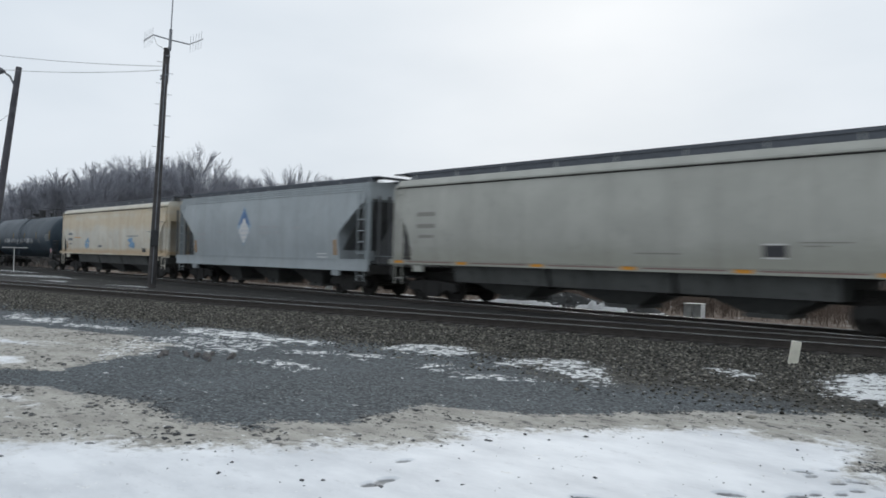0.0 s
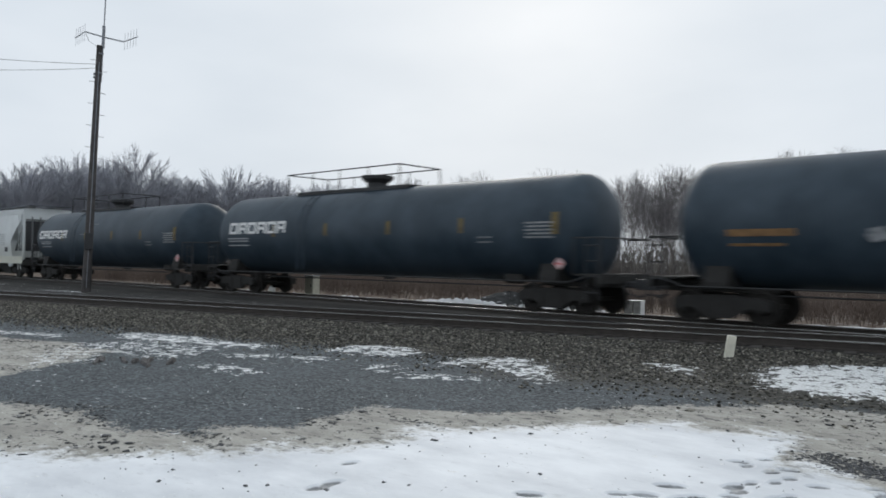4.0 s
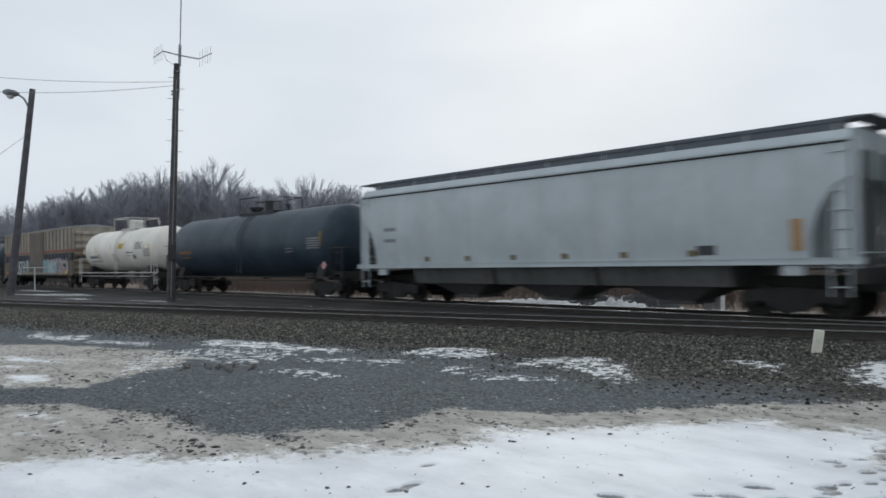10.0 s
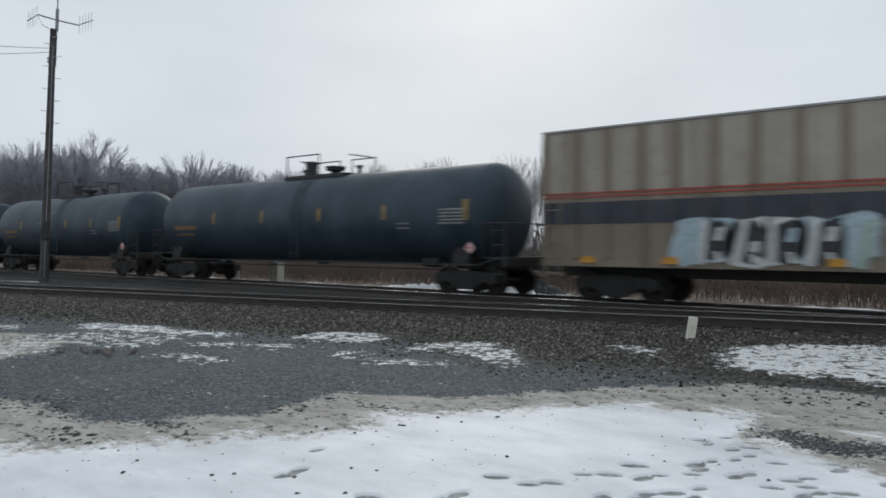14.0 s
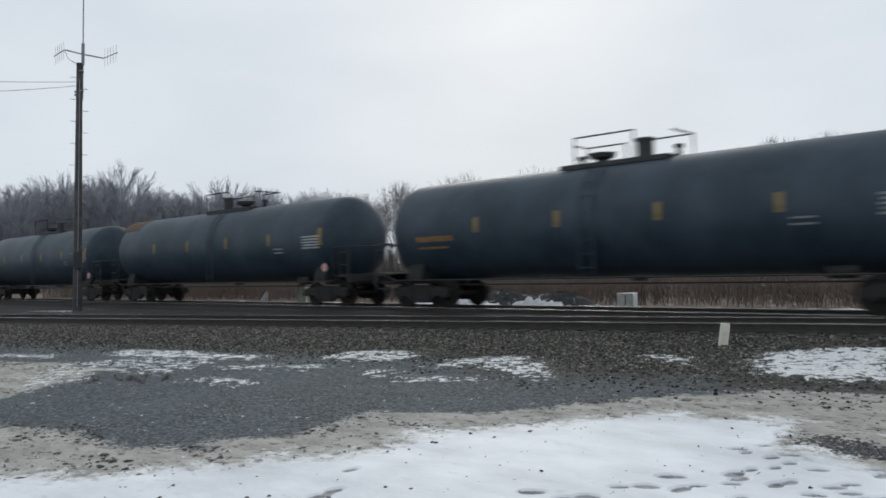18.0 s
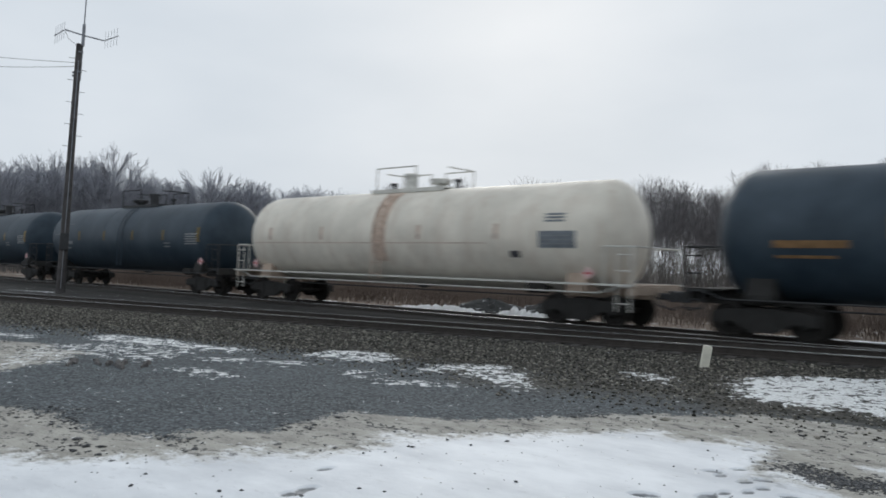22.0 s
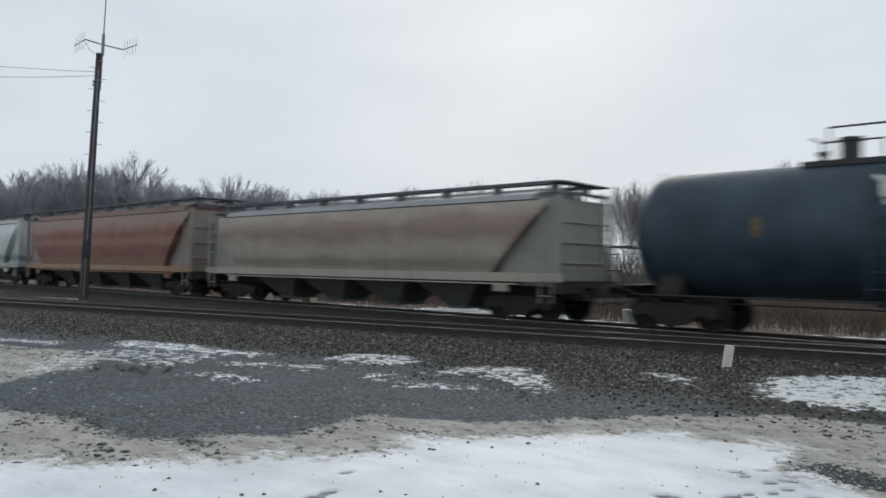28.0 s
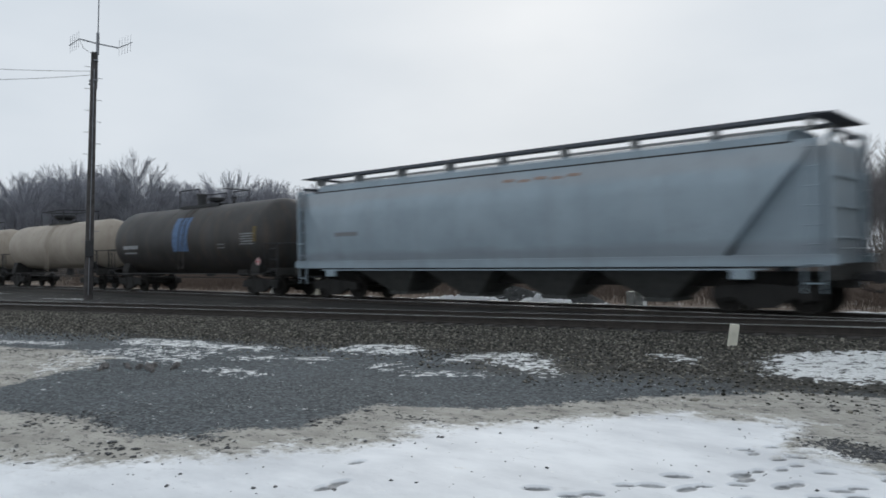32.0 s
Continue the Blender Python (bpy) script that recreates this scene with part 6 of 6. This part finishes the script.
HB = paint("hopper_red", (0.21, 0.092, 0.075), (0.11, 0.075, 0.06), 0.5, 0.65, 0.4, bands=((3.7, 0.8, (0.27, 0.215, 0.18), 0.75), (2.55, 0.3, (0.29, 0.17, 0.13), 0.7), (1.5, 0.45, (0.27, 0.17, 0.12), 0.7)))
# low belt: dark smears; pale high belt: sky sheen put into the paint
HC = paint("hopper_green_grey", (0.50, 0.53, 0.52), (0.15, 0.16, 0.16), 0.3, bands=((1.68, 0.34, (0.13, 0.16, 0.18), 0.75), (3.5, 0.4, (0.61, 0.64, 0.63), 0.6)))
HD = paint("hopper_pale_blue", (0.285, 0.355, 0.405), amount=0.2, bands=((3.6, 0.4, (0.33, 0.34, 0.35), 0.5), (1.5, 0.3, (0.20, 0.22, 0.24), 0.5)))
TB = m_tank_black()
TW = paint("white_tank_paint", (0.74, 0.715, 0.64), (0.30, 0.24, 0.17), 0.25, 0.45, 0.5, 0.08)
TW2 = paint("ivory_tank_paint", (0.68, 0.635, 0.55), (0.36, 0.22, 0.15), 0.35, 0.5, 0.6, 0.1)
TBE = paint("beige_tank_paint", (0.36, 0.315, 0.26), (0.16, 0.10, 0.07), 0.45, 0.6)
TBR = paint("worn_black_tank_paint", (0.034, 0.032, 0.031), (0.13, 0.09, 0.06), 0.6, 0.55)
TICK = plain("muted_yellow_reflector", (0.21, 0.15, 0.06), 0.7, 0, 0.25)
RUSTMARK = plain("rust_stain", (0.36, 0.23, 0.12), 0.8, 0, 0.3)
DULLGREY = plain("pale_grey_lettering", (0.36, 0.37, 0.37), 0.7, 0, 0.15)
DULLMARK = plain("dull_brown_grey_lettering", (0.25, 0.245, 0.22), 0.7, 0, 0.15)
BEIGEFRAME = paint("beige_end_frame", (0.42, 0.33, 0.26), (0.16, 0.10, 0.07), 0.45, 0.65)
BROWNTICK = plain("pale_brown_mark", (0.50, 0.40, 0.33), 0.7, 0, 0.25)
PALETICK = plain("pale_orange_reflector", (0.62, 0.48, 0.31), 0.7, 0, 0.2)
SLATEPANEL = plain("slate_grey_panel", (0.16, 0.18, 0.20), 0.7, 0, 0.2)
WHITERAIL = plain("white_rail_paint", (0.55, 0.54, 0.50), 0.6, 0, 0.2)

TAN_LABEL = "tan-grey steel covered hopper with orange reflectors"
car, half = hopper_car(TAN_LABEL, *span_of(-2.5, -22.4), H1, reflect=ORANGE)
marks(car, [(-half + 1.9, 2.95, 0.9, 0.14, DULLMARK, "reporting_mark", 1.556), (-half + 1.9, 2.55, 0.9, 0.14, DULLMARK, "reporting_mark", 1.556), (-half + 1.9, 2.2, 0.7, 0.10, DULLMARK, "reporting_mark", 1.556),
            (half - 4.4, 1.80, 0.52, 0.26, DARKMARK, "lube_panel", 1.556), (half - 4.4, 1.96, 0.52, 0.03, WHITE, "lube_panel_line", 1.558), (half - 4.4, 1.64, 0.52, 0.03, WHITE, "lube_panel_line", 1.558), (half - 3.3, 2.0, 1.1, 0.03, DULLMARK, "data_line", 1.556), (half - 3.5, 1.92, 0.5, 0.03, DULLMARK, "data_line", 1.556), (half - 7.4, 1.72, 1.3, 0.04, DULLMARK, "data_line", 1.556)])

car, half = hopper_car("blue-grey steel covered hopper with a blue diamond emblem", *span_of(-22.4, -40.2), H2, tall=True)
dia = part("emblem", Mesh().plate([(-0.62, 2.72), (0, 1.82), (0.62, 2.72), (0, 3.62)], -1.560, -1.554), plain("emblem_pale_blue", (0.30, 0.40, 0.50), 0.6), car, "blue and white diamond emblem", (-1.1, 0, 0))
part("emblem_top", Mesh().plate([(-0.52, 2.78), (-0.30, 2.80), (0, 3.05), (0.30, 2.80), (0.52, 2.78), (0, 3.52)], -1.564, -1.561), plain("emblem_blue", (0.10, 0.18, 0.34), 0.6), dia)
for i in range(3):
    for j in range(3):
        part("emblem_cell", lambda: Mesh().plate([(-0.13, 0), (-0.09, -0.12), (0, -0.16), (0.09, -0.12), (0.13, 0), (0.09, 0.12), (0, 0.16), (-0.09, 0.12)], -1.570, -1.566), WHITE, dia, at=((i - j) * 0.16, 0, 2.52 + (i + j - 2) * 0.20), key="cell")
for x, z, w in ((0.6, 2.66, 0.8), (1.5, 2.66, 0.5), (0.7, 2.42, 1.0), (1.7, 2.42, 0.4), (-3.4, 2.5, 0.6), (3.2, 2.6, 0.7), (-5.3, 2.4, 0.9), (-5.3, 2.1, 0.7)):
    marks(car, [(x, z, w, 0.09, DIMWHITE, "lettering_bar", 1.556)])
marks(car, [(half - 2.1, 1.8, 0.22, 0.6, RUSTMARK, "rust_stain", 1.556), (-half + 2.1, 1.8, 0.22, 0.6, RUSTMARK, "rust_stain", 1.556), (half - 3.0, 1.55, 0.65, 0.04, WHITE, "data_line", 1.556), (half - 3.0, 1.42, 0.65, 0.04, WHITE, "data_line", 1.556)])

car, half = hopper_car("cream steel covered hopper stained with rust", *span_of(-40.2, -59.2), H3)
marks(car, [(-half + 2.0, 2.55, 0.7, 0.15, GREYMARK, "reporting_mark", 1.556), (-half + 2.0, 2.2, 0.8, 0.15, GREYMARK, "reporting_mark", 1.556), (-half + 2.0, 1.9, 0.5, 0.08, GREYMARK, "data_line", 1.556),
            (half - 3.1, 1.55, 0.50, 0.22, DARKMARK, "lube_panel", 1.556), (half - 4.6, 2.35, 1.6, 0.05, GREYMARK, "data_line", 1.556), (-1.2, 1.75, 0.6, 0.12, GREYMARK, "data_line", 1.556), (-half + 3.4, 2.3, 1.1, 0.05, ORANGE, "rust_line", 1.556), (half - 1.36, 1.85, 0.24, 0.66, RUSTMARK, "rust_stain", 1.556), (-half + 1.36, 1.85, 0.2, 0.5, RUSTMARK, "rust_stain", 1.556)])


def scrawl(car, x, z, w, h, mat, seed, y):
    """Loose spray strokes, thin and bent."""
    rng = random.Random(seed)
    for k in range(8):
        a, cx, cz = rng.uniform(0, math.pi), rng.uniform(-0.4, 0.4) * w, rng.uniform(-0.3, 0.3) * h
        length, t = rng.uniform(0.4, 0.9) * h, rng.uniform(0.05, 0.10)
        up, down = [], []
        for i in range(6):
            u = i / 5 - 0.5
            px, pz = cx + math.cos(a) * u * length, cz + math.sin(a) * u * length * 0.9 + 0.18 * h * (u * u - 0.1)
            g = t * (1 - abs(u) * 0.9) * rng.uniform(0.8, 1.2)
            up.append((px - math.sin(a) * g, pz + math.cos(a) * g))
            down.append((px + math.sin(a) * g, pz - math.cos(a) * g))
        part("graffiti_stroke", Mesh().plate(up + down[::-1], -0.003, 0.003), mat, car, at=(x, -y - 0.002 * k, z))


PALEBLUE = plain("pale_blue_scrawl", (0.20, 0.34, 0.50), 0.7, 0, 0.3)
scrawl(car, -half + 5.2, 1.95, 0.8, 0.6, PALEBLUE, 1, 1.545)
scrawl(car, half - 4.8, 1.95, 0.8, 0.8, PALEBLUE, 2, 1.545)

BLK = "black steel tank car with railed top platform"
tank_car(BLK + " and smeared graffiti", *span_of(-59.2, -79.0), TB, gear=0, ticks=(-1.35, 1.5, 4.3), flip=1)
for k in range(9):
    scrawl(CARS[-1][0], -3.6 + k * 0.9, 2.12, 0.9, 0.42, DIMWHITE if k % 3 == 1 else GREYMARK, 4 + k, 1.545)
for a, b in ((-79.0, -100.1), (-100.1, -120.6)):
    car, half = tank_car("long black tank car with a white block-letter mark", *span_of(a, b), TB, gear=1, stencil=None, reach=(-4.5, 1.65))
    th = half - 0.55
    for i in range(6):
        x = -7.6 + i * 0.64
        curved_mark(car, x, 2.40, 2.86, 0.13, WHITE, "letter_block", 1.56, 2.42)
        curved_mark(car, x + 0.24, 2.76, 2.86, 0.34, WHITE, "letter_block", 1.56, 2.42)
        curved_mark(car, x + 0.24, 2.56 if i % 2 else 2.40, 2.66 if i % 2 else 2.50, 0.34, WHITE, "letter_block", 1.56, 2.42)
        curved_mark(car, x + 0.42, 2.42, 2.84, 0.11, WHITE, "letter_block", 1.56, 2.42)
    for z in (2.22, 2.12, 1.95):
        curved_mark(car, -th + 2.0, z - 0.02, z + 0.02, 1.4, DIMWHITE, "data_line", 1.56, 2.42)

car, half = hopper_car("clean pale grey covered hopper with dark data panel", *span_of(-120.6, -141.2), HW, tall=True, open_walk=True, top=4.58, sill=paint("sill_cream", (0.56, 0.56, 0.48), amount=0.15))
marks(car, [(half - 3.4, 2.75 - k * 0.13, 1.1 - 0.15 * (k % 3), 0.05, DULLGREY, "data_line", 1.556) for k in range(6)] + [(half - 2.75, 1.80, 0.5, 0.30, DARKMARK, "lube_panel", 1.556), (half - 2.75, 1.99, 0.5, 0.03, WHITE, "lube_panel_line", 1.558)]
      + [(-half + 1.9, z, 0.75, 0.09, GREYMARK, "reporting_mark", 1.556) for z in (2.6, 2.2, 1.75)])
tank_car(BLK + " and yellow reflectors", *span_of(-141.2, -159.2), TB, gear=0, tick_mat=TICK, ticks=(-6.6, -4.1, -1.35, 1.5, 4.3), flip=1)
car, half = hopper_car("green covered hopper with a yellow emblem", *span_of(-159.2, -177.8), HG)
for k, (x, w) in enumerate(((-0.66, 0.84), (0.12, 0.74), (0.86, 0.78))):
    part("emblem_shape", Mesh().plate([(x - w / 2, 2.45), (x + w / 2 - 0.08, 2.45), (x + w / 2 + 0.10, 3.2), (x - w / 2 + 0.22, 3.2)] if k < 2 else [(x - w / 2, 2.45), (x - w / 2 + 0.3, 2.45), (x - w / 2 + 0.42, 2.7), (x + w / 2, 2.72), (x + w / 2 + 0.14, 3.2), (x - w / 2 + 0.2, 3.2)],
                                      -1.560, -1.554), plain("emblem_yellow", (0.45, 0.30, 0.04), 0.6, 0, 0.15), car, "slanted yellow emblem block", (0.22, 0, -0.14))
    part("emblem_slot", Mesh().plate([(x - 0.05, 2.72), (x + 0.13, 2.72), (x + 0.17, 2.86), (x - 0.01, 2.86)], -1.564, -1.561), HG, car, at=(0.22, 0, -0.14))
marks(car, [(-half + 1.9, 2.6, 0.6, 0.15, DIMWHITE, "reporting_mark", 1.556), (-half + 1.9, 2.2, 0.75, 0.17, DIMWHITE, "reporting_mark", 1.556), (half - 4.6, 2.0, 0.55, 0.36, DARKMARK, "lube_panel", 1.556), (half - 3.2, 2.35, 1.6, 0.07, GREYMARK, "data_line", 1.556)])
for k in range(6):
    marks(car, [(-4.6 + k * 1.9, 1.85, 0.16, 0.42, DIMYEL, "reflector", 1.556)])
car, half = hopper_car("silver-grey covered hopper with rust spots", *span_of(-177.8, -197.6), HS)
marks(car, [(-half + 2.0, z, 0.65, 0.13, GREYMARK, "reporting_mark", 1.556) for z in (2.65, 2.25)] + [(half - 3.6, 1.62, 0.5, 0.24, DARKMARK, "lube_panel", 1.556), (half - 1.38, 1.92, 0.28, 0.72, RUSTMARK, "rust_stain", 1.556)] + [(-5.0 + k * 2.0, 1.55, 0.22, 0.16, DIMYEL, "reflector", 1.556) for k in range(6)])
tank_car(BLK + " and pale data panel", *span_of(-197.6, -216.6), TB, gear=0, ticks=(), flip=1)
car, half = tank_car("white pressure tank car with drum-shaped valve housing", *span_of(-216.6, -232.2), TW, r=1.34, zc=2.57, gear=2, reach=(-1.0, 1.35), rail_mat=WHITERAIL, stencil=GREYMARK, panel=GREYMARK, ticks=(), walkway=WHITERAIL, placard=(), tick_mat=PALETICK)
curved_mark(car, 0.9, 2.62, 2.95, 0.7, YELLOW, "warning_panel", 1.34, 2.57)
for k in range(6):
    curved_mark(car, -3.1, 1.85 + 0.09 * k, 1.88 + 0.09 * k, 0.9 - 0.12 * (k % 3), GREYMARK, "data_line", 1.34, 2.57)
    curved_mark(car, -0.1, 1.85 + 0.09 * k, 1.88 + 0.09 * k, 0.85 - 0.1 * (k % 2), GREYMARK, "data_line", 1.34, 2.57)
for k in range(7):
    curved_mark(car, 3.9, 2.55 + 0.065 * k, 2.58 + 0.065 * k, 1.15 - 0.1 * (k % 3), GREYMARK, "data_line", 1.34, 2.57)
curved_mark(car, 2.4, 2.32, 2.40, 1.2, GREYMARK, "reporting_mark", 1.34, 2.57)
curved_mark(car, 2.2, 2.16, 2.19, 0.9, GREYMARK, "data_line", 1.34, 2.57)
curved_mark(car, 3.1, 2.02, 2.22, 0.34, SLATEPANEL, "lube_panel", 1.34, 2.57)
for x, z in ((4.75, 2.5), (-3.6, 2.45), (-0.9, 2.6), (1.45, 2.75), (-6.1, 2.4)):
    curved_mark(car, x, z, z + 0.36, 0.15, PALETICK, "reflector", 1.34, 2.57)
boxcar("weathered cream and brown boxcar covered in graffiti", *span_of(-232.2, -253.2))
for a, b, tag in ((-253.2, -273.8, " and a grey sheen"), (-273.8, -291.8, " and orange stencil"), (-291.8, -310.8, " and orange stencil"), (-310.8, -330.0, " and orange stencil"), (-330.0, -349.6, " and rusty end"),
                  (-349.6, -368.6, " and orange stencil"), (-368.6, -387.5, " and orange stencil")):
    tank_car(BLK + tag, *span_of(a, b), TB, gear=0, stencil=None if "rust" in tag else STENCIL, panel=DIMWHITE if "rust" in tag else PANELGREY, tick_mat=TICK, flip=1 if a in (-291.8, -310.8, -349.6) else -1, reach=(-1.85, 1.4) if a == -310.8 else (-1.4, 1.85))
    if "rust" in tag:
        curved_mark(CARS[-1][0], -7.2, 3.45, 3.92, 1.6, plain("rust_patch", (0.115, 0.07, 0.045), 0.9), "rust_patch", 1.56, 2.42)
car, half = tank_car("ivory tank car with rust streaks below its ladder", *span_of(-387.5, -406.3), TW2, gear=0, rail_mat=WHITERAIL, frame_mat=BEIGEFRAME, stencil=None, panel=None, ticks=(-6.2, -3.3, 1.3, 4.3), tick_mat=BROWNTICK, walkway=WHITERAIL, placard=(-1, 1), flip=-1, reach=(-1.85, 1.4), ladder_mat=plain("rusty_ladder", (0.46, 0.34, 0.27), 0.8))
curved_mark(car, 6.3, 2.05, 2.50, 1.15, SLATEPANEL, "data_panel", 1.56, 2.42)
for z in (2.14, 2.25, 2.36):
    curved_mark(car, 6.3, z, z + 0.03, 1.0, GREYMARK, "data_line", 1.566, 2.42)
for z in (2.75, 2.84, 2.93):
    curved_mark(car, 6.2, z, z + 0.05, 0.6, SLATEPANEL, "data_line", 1.56, 2.42)
curved_mark(car, 4.9, 1.78, 1.96, 0.32, DARKMARK, "lube_panel", 1.56, 2.42)
curved_mark(car, -1.6, 2.16, 2.19, 11.0, BROWNTICK, "stain_line", 1.558, 2.42)
curved_mark(car, -0.45, 1.6, 3.85, 0.6, plain("rust_streak", (0.54, 0.43, 0.35), 0.8), "rust_streak", 1.564, 2.42)
for a, b, tag in ((-406.3, -424.8, " and faded stencil"), (-424.8, -443.8, " and yellow reflectors"), (-443.8, -463.2, " and yellow reflectors"), (-463.2, -480.0, " and yellow reflectors")):
    tank_car(BLK + tag, *span_of(a, b), TB, gear=0, stencil=STENCIL if "yellow" in tag else GREYMARK, tick_mat=DIMYEL if "faded" in tag else TICK, flip=1 if a > -430 else -1)
car, half = tank_car("short black tank car with a white paint splash", *span_of(-480.0, -493.6), TB, gear=0, ticks=(-3.0, 3.0), stencil=None)
scrawl(car, 0.8, 3.1, 0.7, 0.9, WHITE, 9, 1.47)
car, half = hopper_car("round-sided grey covered hopper with broad rust stains", *span_of(-493.6, -513.3), HA, True, 4, top=3.98, end_mat=ENDGREY, sill=paint("sill_grey", (0.36, 0.33, 0.28)))
car, half = hopper_car("round-sided faded red covered hopper", *span_of(-513.3, -534.4), HB, True, 4, end_mat=ENDBROWN, sill=paint("sill_rust", (0.32, 0.20, 0.12), (0.1, 0.07, 0.05), 0.5))
car, half = hopper_car("round-sided greenish-grey covered hopper with dark smears", *span_of(-534.4, -555.5), HC, True, 4, sill=paint("sill_olive", (0.36, 0.36, 0.29)))
marks(car, [(-0.33, 2.62, 0.9, 0.72, PANELBLUE, "data_panel", 1.60), (-half + 3.0, 2.75, 0.6, 0.09, GREYMARK, "reporting_mark", 1.60), (-half + 3.0, 2.4, 0.5, 0.09, GREYMARK, "reporting_mark", 1.60)])
car, half = hopper_car("round-sided pale blue covered hopper", *span_of(-555.5, -576.0), HD, True, 4)
marks(car, [(-half + 3.0, 2.3, 1.2, 0.14, GREYMARK, "reporting_mark", 1.59)])
for k in range(5):
    marks(car, [(1.73 + (k - 2) * 0.55, 3.60 - 0.04 * (k % 2), 0.38, 0.08, PALEORANGE, "orange_mark", 1.415)])
car, half = tank_car("worn black tank car with a blue patch", *span_of(-576.0, -592.5), TBR, gear=0, ticks=(), stencil=DIMWHITE)
curved_mark(car, 0.2, 1.9, 3.4, 1.3, BLUEMARK, "blue_patch", 1.56, 2.42)
tank_car("beige tank car with brown stains", *span_of(-592.5, -608.5), TBE, r=1.35, zc=2.5, gear=1, ticks=(), stencil=None, panel=None)
tank_car("beige tank car with brown stains", *span_of(-608.5, -625.0), TBE, r=1.35, zc=2.5, gear=1, ticks=(), stencil=None, panel=None)


def motions():
    """The train runs through at one speed, its wheels turning while a car is near."""
    for car, x0 in CARS:
        walk(car, [(t, pose(x0 + SPEED * t, TRACK_Y, RAIL_Z)) for t in (0, 8, 16, 24, 32)])
        t_in, t_out = max(0.0, (-62 - x0) / SPEED), min(32.0, (6 - x0) / SPEED)
        for o in car.children_recursive:
            if not o.name.startswith("wheelset") or t_out <= t_in:
                continue
            p = o.matrix_basis.translation.copy()
            first, last = frame(t_in), frame(t_out)
            rows = [(0.0, pose(*p, 0, 0, 0))] if first > 1 else []
            step = math.degrees(SPEED / WHEEL_R) / FPS
            for f in range(first, last + 1):
                rows.append(((f - 1) / FPS, pose(*p, 0, (step * (f - first)) % 360, 0)))
            if last < frame(32.0):
                rows.append((32.0, rows[-1][1]))
            walk(o, rows)


motions()
